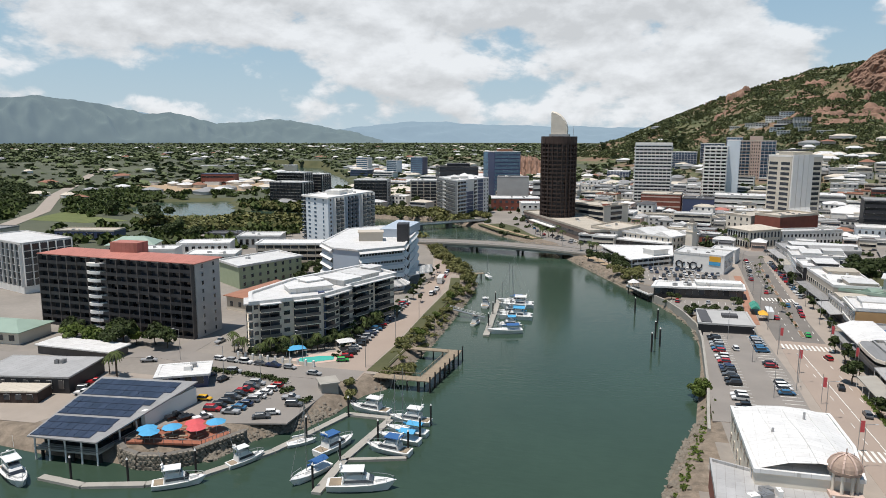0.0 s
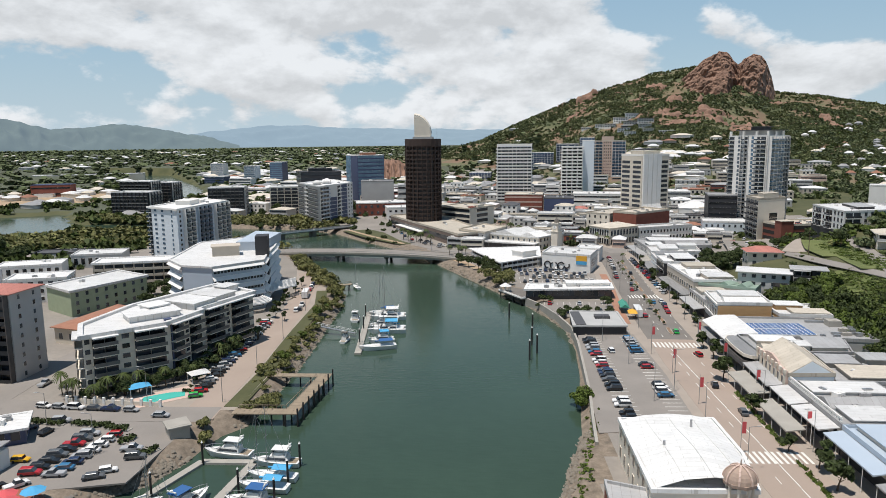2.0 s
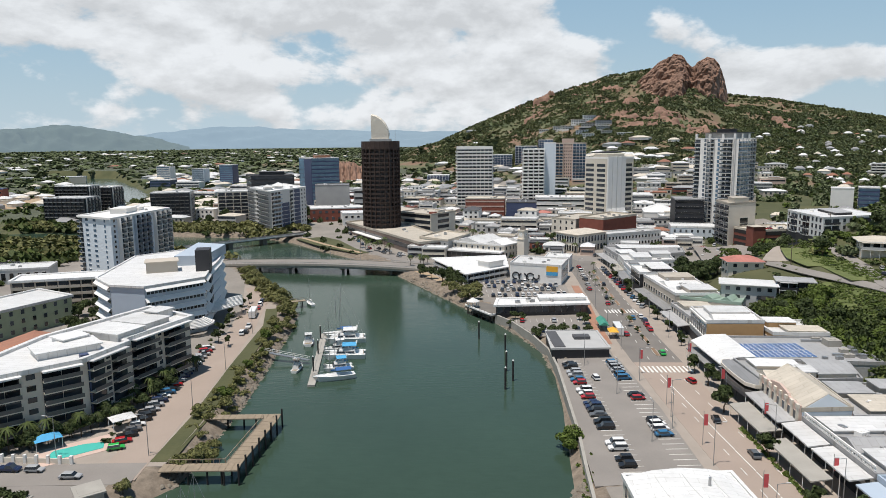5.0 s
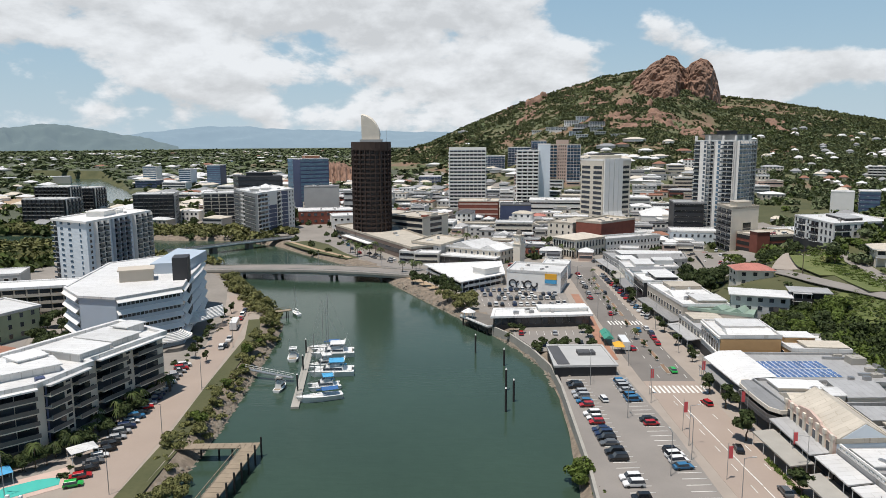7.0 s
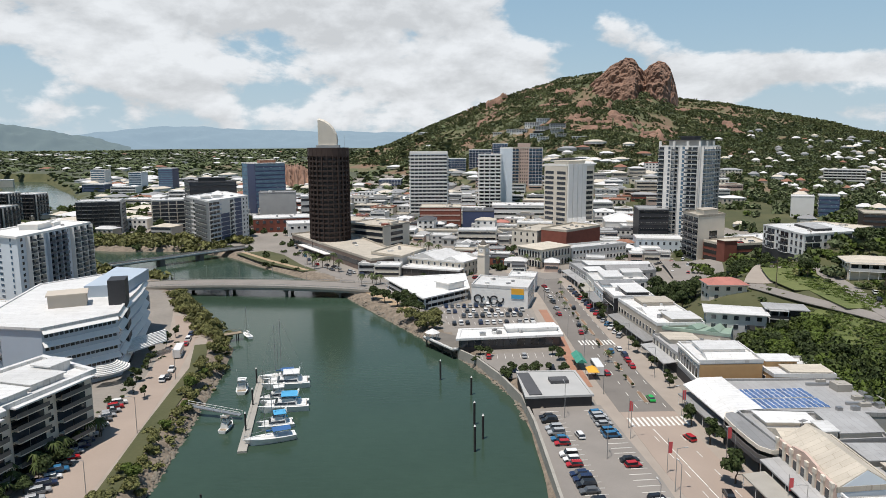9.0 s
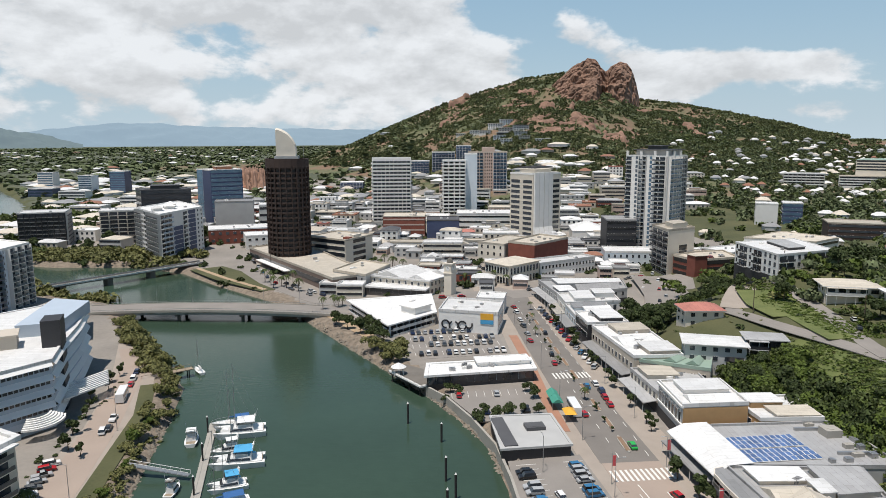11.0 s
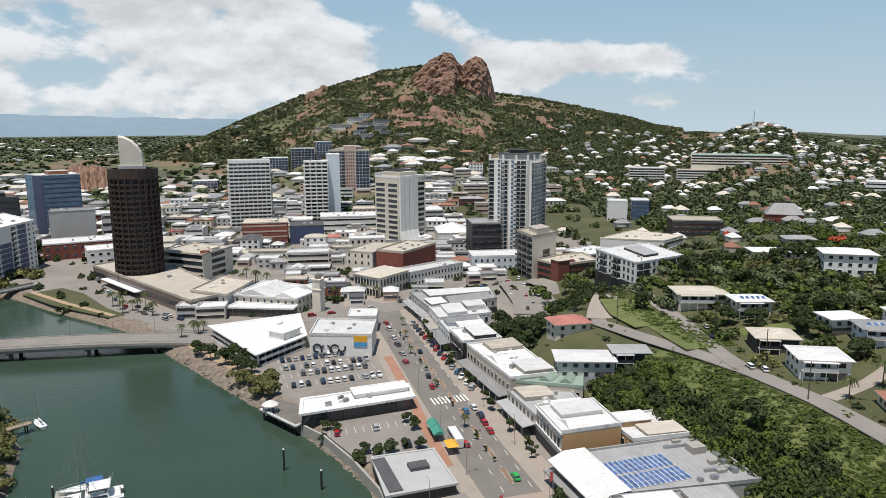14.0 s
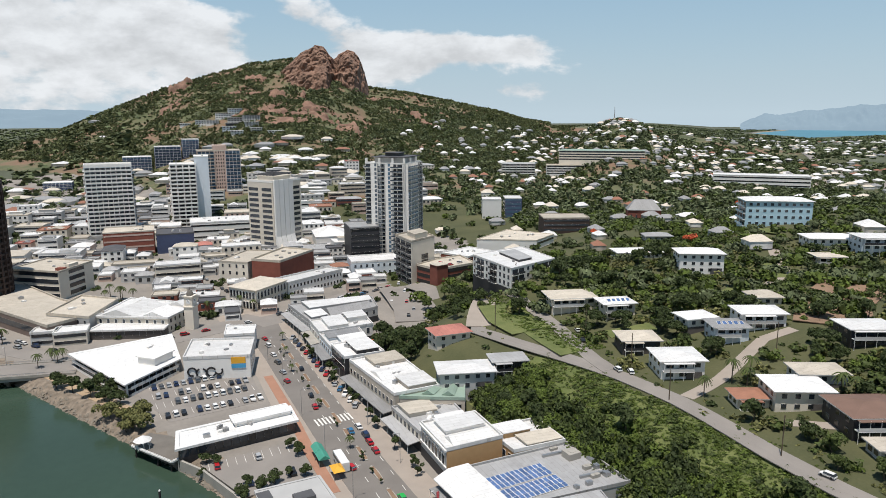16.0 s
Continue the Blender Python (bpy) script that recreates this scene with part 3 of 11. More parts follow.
def roof_clutter(root, poly, z, rng, n=3):
    """Air-conditioning boxes and vents on a flat roof."""
    c = sum((Vector(p) for p in poly), Vector((0, 0))) / len(poly)
    far = math.hypot(root.location.x, root.location.y - 35) > 330
    items = []
    for _ in range(n):
        p = Vector(poly[rng.randrange(len(poly))])
        q = c + (p - c) * rng.uniform(0.1, 0.6)
        bm = bmesh.new()
        w, d, h = rng.uniform(0.8, 2.4), rng.uniform(0.8, 1.8), rng.uniform(0.6, 1.3)
        box(bm, -w / 2, -d / 2, 0, w / 2, d / 2, h)
        tube(bm, 0, 0, h, h + 0.12, min(w, d) * 0.35)
        material, m = rng.choice([STEEL, ROOF_GREY, WHITE]), pose(q.x, q.y, z, 0, 0, rng.uniform(0, 40))
        if far:
            me = bpy.data.meshes.new("roof_unit")
            bm.to_mesh(me), bm.free(), me.materials.append(material)
            items.append((me, m))
        else:
            part("roof_unit", bm, material, root, "grey air-conditioning unit", m)
    if items:
        gather("roof_plant", root, items)


def raised(root, poly, h0, h1, wall, roof, label="raised upper roof"):
    """A higher part of a flat roof: walls and an overhanging cap. poly is in world metres."""
    loc = [(x - root.location.x, y - root.location.y) for x, y in poly]
    bm = bmesh.new()
    prism(bm, loc, h0, h1)
    part("upper_wall", bm, wall, root)
    bm = bmesh.new()
    prism(bm, inset(loc, -0.35), h1 + 0.004, h1 + 0.22)
    part("upper_roof", bm, roof, root, label)


def gable(root, poly, h, rise, roof, label="low gabled sheet roof"):
    """A ridged roof over four corners, its ridge from the middle of the first side to the middle of the third."""
    P = [Vector((x - root.location.x, y - root.location.y)) for x, y in poly]
    m1, m2 = (P[0] + P[1]) / 2, (P[2] + P[3]) / 2
    bm = bmesh.new()
    v = [bm.verts.new((*p, h)) for p in P] + [bm.verts.new((*m1, h + rise)), bm.verts.new((*m2, h + rise))]
    for f in ((0, 4, 5, 3), (1, 2, 5, 4), (0, 1, 4), (2, 3, 5), (3, 2, 1, 0)):
        bm.faces.new([v[i] for i in f])
    bmesh.ops.recalc_face_normals(bm, faces=bm.faces)
    part("gable_roof", bm, roof, root, label)


def building(name, label, category, poly, z0, h, floors, wall, roof, sides=None, parapet=0.7, hip=0.0, eave=0.0, base=0.0, base_mat=None, clutter=0, seed=0, group="", lowest=3.0):
    """A building over a polygon (counter-clockwise, in metres), with a wall body, roof, and pieces on chosen sides. sides: {edge index: spec}."""
    cx, cy = sum(p[0] for p in poly) / len(poly), sum(p[1] for p in poly) / len(poly)
    root = thing(name, label, category, cx, cy, z0, group=group)
    loc = [(x - cx, y - cy) for x, y in poly]
    bm = bmesh.new()
    prism(bm, loc, -lowest, h)
    part("wall", bm, wall, root)
    bm = bmesh.new()
    if hip:
        out, mid = inset(loc, -max(eave, 0.3)), inset(loc, 0.44 * min((Vector(loc[i]) - Vector(loc[i - 1])).length for i in range(len(loc))))
        prism(bm, out, h + 0.004, h + 0.25)
        prism_taper(bm, out, mid, h + 0.25, h + 0.25 + hip)
    else:
        out, inn = inset(loc, -0.12 - eave), inset(loc, 0.28)
        prism(bm, inn, h + 0.004, h + 0.15)
        if parapet:
            rings = [[bm.verts.new((*p, z)) for p in ring] for ring, z in ((inn, h - 0.25), (out, h - 0.25), (out, h + parapet), (inn, h + parapet))]
            n = len(loc)
            for r, q in zip(rings, rings[1:] + rings[:1]):
                for i in range(n):
                    bm.faces.new((r[i], r[(i + 1) % n], q[(i + 1) % n], q[i]))
    part("roof", bm, roof, root)
    if base:
        bm = bmesh.new()
        prism(bm, inset(loc, -0.06), -lowest, base)
        part("ground_storey", bm, base_mat or CHARCOAL, root)
    fh = (h - base) / max(1, floors)
    for i, spec in (sides or {}).items():
        a, b = loc[i], loc[(i + 1) % len(loc)]
        facade(root, a, b, spec, base, fh, floors)
    if clutter:
        roof_clutter(root, inset(loc, 1.5), h + 0.15, random.Random(seed + int(cx * 7 + cy)), clutter)
    return root


def rect(cx, cy, w, d, rot=0.0):
    c, s = math.cos(radians(rot)), math.sin(radians(rot))
    return [(cx + u * c - v * s, cy + u * s + v * c) for u, v in ((-w / 2, -d / 2), (w / 2, -d / 2), (w / 2, d / 2), (-w / 2, d / 2))]


def sheet(name, poly, z, material, label, thick=0.05, kind="structure", category="ground"):
    """A flat sheet of ground: road, paving, lawn."""
    bm = bmesh.new()
    prism(bm, poly, z - thick - 0.3, z)
    bmesh.ops.triangulate(bm, faces=[f for f in bm.faces if len(f.verts) > 4])
    ob = part(name, bm, material, None)
    return tagged(ob, label, category, kind=kind)


def strip(name, line, width, lift, material, label, category="road", follow=True):
    """A band of road along a line, lying on the ground."""
    pts = []
    for (ax, ay), (bx, by) in zip(line, line[1:]):
        n = max(1, int(math.hypot(bx - ax, by - ay) / 4))
        pts += [(ax + (bx - ax) * i / n, ay + (by - ay) * i / n) for i in range(n)]
    pts.append(line[-1])
    bm = bmesh.new()
    rows, spots = [], []
    for i, p in enumerate(pts):
        d = (Vector(pts[min(len(pts) - 1, i + 1)]) - Vector(pts[max(0, i - 1)])).normalized()
        spots += [(p[0] + d.y * width * k / 4, p[1] - d.x * width * k / 4) for k in range(-2, 3)]
    heights = ground_height([q[0] for q in spots], [q[1] for q in spots]) if follow else np.full(len(spots), 0.5)
    for i in range(len(pts)):
        row = [(*spots[5 * i + k], heights[5 * i + k]) for k in range(5)]
        zc = max(r[2] for r in row[1:4])
        rows.append([bm.verts.new((x, y, max(z, zc - 0.3) + lift)) for x, y, z in row])
    for r, q in zip(rows, rows[1:]):
        for k in range(4):
            bm.faces.new((r[k], r[k + 1], q[k + 1], q[k]))
    low = bmesh.ops.extrude_face_region(bm, geom=bm.faces[:])
    bmesh.ops.translate(bm, verts=[v for v in low["geom"] if isinstance(v, bmesh.types.BMVert)], vec=(0, 0, -0.25))
    bmesh.ops.recalc_face_normals(bm, faces=bm.faces)
    return tagged(part(name, bm, material, None), label, category, kind="structure")


# ---- ground, water, distance ----
def spread(dense, mid, far):
    """Grid lines: dense in the middle stretch, then wider and wider."""
    (a, b, s), (c, d, m) = dense, mid
    out = list(np.arange(a, b, s)) + list(np.arange(b, d, m)) + list(np.arange(c, a, m))
    v, step = d, m
    while v < far:
        out.append(v)
        step *= 1.12
        v += step
    v, step = c, m
    while v > -far:
        v -= step
        step *= 1.12
        out.append(v)
    return np.unique(np.clip(np.array(out), -far, far))


def build_ground():
    xs, ys = spread((-240, 300, 3.0), (-720, 1000, 14.0), 4900), spread((-70, 520, 3.0), (-120, 1750, 14.0), 4900)
    X, Y = np.meshgrid(xs, ys)
    Z = ground_height(X, Y)
    r, az = np.hypot(X, Y - 35), np.degrees(np.arctan2(X, Y - 35))
    hill = hill_height(X, Y)
    Z = Z + np.where((hill > 20) & (r > 650), wobble(X, Y, 17) * 2.2 + wobble(X, Y, 7) * 0.8, 0)
    nx, ny = len(xs), len(ys)
    i = (np.arange(ny - 1)[:, None] * nx + np.arange(nx - 1)[None]).ravel()
    quads = np.stack([i, i + 1, i + nx + 1, i + nx], 1)
    me = mesh_from("ground", np.stack([X, Y, Z], -1).reshape(-1, 3), 4, quads.ravel(), [URBAN, GRASS, SCRUB, BANK, PLAIN, LAWN])
    cx, cy = X.ravel()[quads].mean(1), Y.ravel()[quads].mean(1)
    bank = np.minimum(np.minimum(inside_distance(cx, cy, CREEK), inside_distance(cx, cy, LAGOON)), inside_distance(cx, cy, UPPER))
    hh, rr = hill_height(cx, cy), np.hypot(cx, cy)
    zone = np.zeros(len(cx), np.int32)
    zone[(rr > 1250) | (cx < -270)] = 4
    zone[(cx > 108) & (hh > 1.5)] = 1
    zone[(cx > 118) & (cx < 150) & (cy > 20) & (cy < 232)] = 5
    zone[(hh > 14) & (rr > 560)] = 2
    zone[(bank < 9) & (cx < -230)] = 1
    zone[(bank < 8) & (cy > -60) & (cx > -230)] = 3
    me.polygons.foreach_set("material_index", zone)
    me.polygons.foreach_set("use_smooth", np.ones(len(cx), bool))
    return tagged(new("ground", me), "town ground rising to a scrub-covered granite hill", "ground", kind="structure")


build_ground()

bm = bmesh.new()
prism(bm, [(-4900, -900), (4900, -900), (4900, 4900), (-4900, 4900)], WATER - 0.02, WATER)
bm.faces.ensure_lookup_table()
for f in list(bm.faces):
    if f.normal.z < 0.5 and abs(f.calc_center_median().z - WATER) > 0.001:
        bm.faces.remove(f)
tagged(part("water", bm, WATER_MAT, None), "dark green creek water with small ripples", "water", kind="structure")


def mountain_range(name, label, az0, az1, dist, rows, material, depth=250):
    """A far range: a long ridge on an arc, its height along the way from rows of (share, height)."""
    n, m = 260, 20
    verts, loops = [], []
    sh, hs = [r[0] for r in rows], [r[1] for r in rows]
    for i in range(n + 1):
        s = i / n
        az = radians(az0 + (az1 - az0) * s)
        h = np.interp(s, sh, hs)
        h += (noise.noise((s * 26, dist * 0.01, 0)) * 10 + noise.noise((s * 70, 3, 0)) * 6 + noise.noise((s * 180, 5, 0)) * 3) * min(1, h / 60)
        for k in range(m + 1):
            u = k / m
            r = dist - depth * (1 - u)
            spur = 1 - 2 * abs(noise.noise((s * 34 + 0.8 * u, u * 1.6, dist * 0.1)))
            z = 8 + (h + 6) * (u ** 0.8) + (noise.noise((s * 60, u * 5, 1)) * 24 + (spur - 0.5) * 0.42 * h + noise.noise((s * 150, u * 14, 2)) * 9) * u * (1 - u) * 2.4
            verts.append((r * math.sin(az), 35 + r * math.cos(az), z if k else -10))
    for i in range(n):
        for k in range(m):
            a = i * (m + 1) + k
            loops += [a, a + m + 1, a + m + 2, a + 1]
    ob = new(name, mesh_from(name, verts, 4, loops, [material]))
    return tagged(ob, label, "mountains", kind="structure")


# far ranges: the haze over them is the added glow of their materials
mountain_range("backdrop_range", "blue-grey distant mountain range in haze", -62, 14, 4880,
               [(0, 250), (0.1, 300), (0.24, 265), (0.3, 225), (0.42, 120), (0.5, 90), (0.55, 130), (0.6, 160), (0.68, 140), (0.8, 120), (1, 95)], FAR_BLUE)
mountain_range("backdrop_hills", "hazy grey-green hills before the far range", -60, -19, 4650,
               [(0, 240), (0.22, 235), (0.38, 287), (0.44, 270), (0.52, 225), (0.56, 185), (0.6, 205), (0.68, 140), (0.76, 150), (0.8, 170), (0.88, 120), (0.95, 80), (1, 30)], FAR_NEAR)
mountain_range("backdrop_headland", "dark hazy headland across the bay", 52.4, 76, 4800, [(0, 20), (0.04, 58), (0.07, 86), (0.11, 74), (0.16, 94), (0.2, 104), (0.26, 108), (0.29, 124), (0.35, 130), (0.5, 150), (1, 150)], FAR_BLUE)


BAY = [(53.0, 3860), (54.4, 3560), (55.8, 3419), (56.9, 3218), (58.7, 3407), (61.7, 3740), (70, 3900), (70, 4880), (56.5, 4880), (55.8, 4600), (54.6, 4200), (53.7, 3960)]


def around(az, r, z=None):
    x, y = r * math.sin(radians(az)), 35 + r * math.cos(radians(az))
    return (x, y) if z is None else (x, y, z)


BAY_XY = [around(*p) for p in BAY]
bm = bmesh.new()
prism(bm, BAY_XY[::-1], 0.2, 1.0)
bmesh.ops.triangulate(bm, faces=bm.faces[:])
# the bay carries the same added haze glow
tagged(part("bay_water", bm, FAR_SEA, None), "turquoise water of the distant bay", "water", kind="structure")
bm = bmesh.new()
edge = BAY[8:] + BAY[:2]
rows = []
for k, (az, r) in enumerate(edge):
    wide = 70 if k < 4 else 40
    rows.append([bm.verts.new(around(az, r - (10 if k < 4 else -10), 1.3)), bm.verts.new(around(az - 0.1, r + (wide if k < 4 else -wide), 1.6))])
for a, b in zip(rows, rows[1:]):
    bm.faces.new((a[0], a[1], b[1], b[0]))
tagged(part("beach", bm, SAND, None), "pale sandy beach round the bay", "beach", kind="structure")


def broken(p, size):
    """Blocky rock relief at a place: joints between blocks, rounded faces, fine roughness."""
    d, _ = noise.voronoi((p[0] / size, p[1] / size, p[2] / (size * 1.25)))
    return 0.55 * min(1.0, (d[1] - d[0]) * 2.4) + 0.75 * noise.fractal((p[0] / (size * 1.6), p[1] / (size * 1.6), p[2] / (size * 1.6)), 0.8, 2.1, 5)


def crag():
    """The bare granite summit: two humps of broken cliffs and sloping slabs over the scrub."""
    A = [15.3, 16.0, 16.6, 17.2, 18.05, 18.67, 19.5, 20.13, 20.66, 20.92, 21.28, 22.0, 22.49, 22.92, 23.3, 23.55, 23.8]
    T = [176, 180, 182, 195, 216, 230, 240, 237, 220, 214, 222, 232, 228, 214, 189, 162, 144]
    nu, nv = 280, 150
    prof = ([0, 0.04, 0.3, 0.38, 0.62, 0.8, 0.9, 1.0], [0, 0.0, 0.12, 0.34, 0.52, 0.74, 1.0, 1.7], [-0.06, 0, 0.40, 0.46, 0.76, 0.93, 1.0, 0.7])
    az = np.linspace(15.3, 23.8, nu)
    top = np.interp(az, A, T)
    foot = np.interp(az, [15.3, 16.2, 17.3, 18.4, 19.4, 20.3, 20.8, 21.1, 21.6, 22.2, 22.8, 23.3, 23.8], [1500, 1478, 1440, 1428, 1410, 1398, 1450, 1466, 1418, 1415, 1440, 1500, 1560])
    fx, fy = foot * np.sin(np.radians(az)), 35 + foot * np.cos(np.radians(az))
    low = ground_height(fx, fy) - 4
    verts = []
    for j in range(nv):
        s = j / (nv - 1)
        rf, hf = np.interp(s, prof[0], prof[1]), np.interp(s, prof[0], prof[2])
        for a, t, f, b in zip(az, top, foot, low):
            soft = max(0.0, min(1.0, (18.2 - a) / 1.6))
            h = hf * (1 - soft) + (s / 0.9 if s < 0.9 else 1 - (s - 0.9) * 3) * soft
            r = f + (rf * (1 - soft) + 1.1 * s * soft) * max(60.0, 1510 - f)
            z = b + (t - b) * h
            x, y = r * math.sin(radians(a)), 35 + r * math.cos(radians(a))
            d = (15 * broken((x, y, z), 30) + 6 * broken((x + 50, y, z), 11) - 7) * min(1, s * 9) * min(1, (a - 15.2) * 1.6)
            verts.append((x - d * 0.85 * math.sin(radians(a)), y - d * 0.85 * math.cos(radians(a)), z + d * (0.3 if s < 0.8 else 0.12)))
    i = (np.arange(nv - 1)[:, None] * nu + np.arange(nu - 1)[None]).ravel()
    quads = np.stack([i, i + 1, i + nu + 1, i + nu], 1)
    ob = new("granite_crag", mesh_from("granite_crag", verts, 4, quads.ravel(), [ROCK]))
    return tagged(ob, "bare reddish granite crag crowning the hill", "rock", kind="structure")


def outcrops():
    """Bare rock slabs breaking through the scrub of the hill."""
    for k, (a0, r0, w, d, h) in enumerate(((16.0, 1327, 80, 50, 9), (15.2, 1244, 60, 46, 6), (18.9, 1250, 60, 40, 7), (20.2, 1213, 66, 44, 8), (21.8, 1150, 60, 44, 7), (27.4, 1394, 46, 70, 9), (28.1, 1290, 46, 46, 7),
                                           (12.2, 1500, 46, 26, 7), (16.8, 1180, 70, 40, 5), (8.6, 1451, 50, 30, 5), (9.2, 1565, 60, 34, 13), (17.6, 1215, 50, 30, 5), (13.6, 1400, 50, 36, 6), (24.6, 1480, 50, 40, 7), (14.6, 1475, 60, 34, 8))):
        nu, nv, verts = 56, 40, []
        cx, cy = around(a0, r0)
        u, v = np.meshgrid(np.linspace(-1, 1, nu), np.linspace(-1, 1, nv))
        t = radians(a0)
        X, Y = cx + u * w * math.cos(t) + v * d * math.sin(t), cy - u * w * math.sin(t) + v * d * math.cos(t)
        Z = ground_height(X, Y)
        for uu, vv, x, y, z in zip(u.ravel(), v.ravel(), X.ravel(), Y.ravel(), Z.ravel()):
            edge = 0.42 - math.hypot(uu, vv) + 0.9 * noise.noise((x * 0.03, y * 0.03, k)) + 0.7 * noise.noise((x * 0.09, y * 0.09, k + 3))
            lift = 0.6 * h * (min(1, max(-1.5, edge * 2.6)) - 0.3) + 0.8 * h * broken((x, y, z), 13) * min(1, max(0, edge * 6))
            verts.append((x, y, z + lift))
        i = (np.arange(nv - 1)[:, None] * nu + np.arange(nu - 1)[None]).ravel()
        quads = np.stack([i, i + 1, i + nu + 1, i + nu], 1)
        tagged(new("rock_outcrop", mesh_from("rock_outcrop", verts, 4, quads.ravel(), [ROCK])), "bare reddish rock slabs breaking through hill scrub", "rock", kind="structure")


outcrops()
crag()


# ---- roads, paving, banks ----
G0 = 0.5
sheet("pavement_quay", [(-83, 122), (-58, 122), (-57, 150), (-59, 190), (-60, 236), (-66, 268), (-76, 292), (-86, 318), (-92, 318), (-84, 285), (-79, 262), (-75, 228), (-76, 190), (-79, 150)],
      G0 + 0.03, PAVING, "pale paved quayside path", category="pavement")
strip("road_quay", [(-66, 116), (-66.5, 140), (-67, 165), (-68, 195), (-70, 228), (-73.5, 258), (-76, 284), (-84, 306)], 9.0, 0.06, PAVED_ROAD, "rose-grey quayside road")
strip("road_cross", [(-260, 112), (-176, 109), (-130, 125), (-112, 122), (-90, 119), (-62, 119)], 9.5, 0.07, ASPHALT_OLD, "worn asphalt street before the hotels", follow=False)
strip("road_side", [(-124, 124), (-126, 150), (-122, 190), (-135, 215), (-160, 280)], 8.0, 0.05, ASPHALT_OLD, "worn asphalt side street", follow=False)
sheet("car_park_marina", [(-110, 100), (-100, 84), (-84, 80), (-67, 84), (-66, 104), (-72, 114), (-106, 115)], G0 + 0.04, ASPHALT_OLD, "grey asphalt marina car park", category="car park")
sheet("yard", [(-200, 66), (-125, 70), (-118, 92), (-114, 106), (-170, 106), (-200, 104)], G0 + 0.03, PAVING, "dusty pale concrete boat yard", category="yard")
strip("garden_strip", [(-59.3, 124), (-58.8, 150), (-60.5, 190), (-61.5, 236), (-66.5, 262)], 4.6, 0.12, GRASS, "weedy planted strip along the quay", category="garden bed")
# main street east of the creek
sheet("pavement_street", [(30, 60), (76, 60), (84, 60), (84, 200), (88, 262), (92, 340), (99, 380), (84, 400), (66, 392), (62, 300), (58, 262), (58, 215), (56, 190), (54, 120), (40, 95)],
      G0 + 0.05, PAVING, "pale paved footpaths along the main street", category="pavement")
strip("road_main_south", [(65, -20), (65.5, 60), (65.5, 120), (66.5, 160), (68, 186)], 14.5, 0.09, PAVED_ROAD, "rose-paved wide street", follow=False)
strip("road_main_north", [(68, 186), (69.5, 215), (72, 247), (75, 285), (78, 320), (80, 350), (84, 378)], 15.0, 0.09, ASPHALT, "dark asphalt main street", follow=False)
strip("road_bend", [(80, 372), (95, 376), (118, 388), (150, 402), (190, 412), (260, 425)], 16.0, 0.10, ASPHALT_OLD, "asphalt street running uphill from the corner", follow=False)
strip("road_bridge_end", [(84, 385), (60, 372), (36, 366), (10, 362), (-8, 352)], 14.0, 0.095, ASPHALT_OLD, "asphalt street from the bridge", follow=False)
strip("road_podium", [(0, 356), (-22, 386), (-44, 425), (-62, 470), (-70, 520)], 11.0, 0.085, ASPHALT_OLD, "asphalt street beside the shopping podium", follow=False)
sheet("car_park_river", [(31, 110), (55, 112), (57, 150), (57, 192), (38, 191), (35, 165), (33, 135)], G0 + 0.07, ASPHALT_OLD, "grey asphalt riverside car park", category="car park")
sheet("car_park_mural", [(18, 312), (61, 308), (58, 277), (26, 275)], G0 + 0.07, ASPHALT_OLD, "grey asphalt car park below the painted wall", category="car park")
sheet("car_park_small", [(29, 240), (58, 241), (56, 217), (36, 216)], G0 + 0.07, ASPHALT_OLD, "grey asphalt car park with white bays", category="car park")
strip("path_brick_main", [(57.5, 206), (59.5, 232), (63, 262), (66, 300)], 3.4, 0.12, BRICK_PAVING, "red brick footpath", category="pavement", follow=False)
sheet("lawn_island", [(-96, 470), (-76, 438), (-46, 402), (-36, 404), (-44, 424), (-58, 452), (-78, 480)], G0 + 0.05, GRASS, "dry grass on the creek point", category="lawn")
strip("path_shore", [(-92, 474), (-70, 440), (-44, 405)], 3.0, 0.14, SAND, "bare sandy shore", category="shore")
strip("path_rest", [(-9, 346), (5, 314), (16, 290)], 5.0, 0.12, SAND, "sandy bank below the club", category="shore")
strip("road_hill", [(160, 291), (151, 279), (142.5, 267.5), (144.5, 256), (146.5, 245), (148.5, 233), (150.5, 222), (152.5, 210), (154, 199), (154.5, 187), (154.5, 176), (153.5, 166), (151.5, 152), (150, 142), (148.5, 124), (148.5, 105), (150, 60)], 6.4, 0.12, ASPHALT_OLD, "worn asphalt hillside street")
strip("road_hill_upper", [(154.5, 205), (157, 216), (162, 231), (168.5, 249), (171.5, 262), (173, 276), (175, 290)], 6.0, 0.16, ASPHALT_OLD, "narrow asphalt hillside street")
strip("driveway", [(158, 176), (178, 180), (198, 186), (212, 190), (226, 188)], 4.5, 0.15, PAVING, "curving concrete driveway")
for lawn_line, lawn_width in (([(238, 226), (254, 230)], 12), ([(298, 214), (312, 222)], 12), ([(334, 300), (346, 280)], 12), ([(282, 232), (300, 252)], 7), ([(178, 232), (196, 226)], 8)):
    strip("villa_lawn", lawn_line, lawn_width, 0.25, LAWN, "mown green lawn of a hillside garden", category="lawn")
strip("road_far", [(262, 225), (292, 238), (318, 262), (332, 284), (350, 330)], 5.5, 0.2, PAVING, "pale lane between the villas")
strip("driveway_lower", [(168, 150), (176, 142), (184, 128), (190, 112)], 4.0, 0.18, PAVING, "concrete driveway of the lower houses")
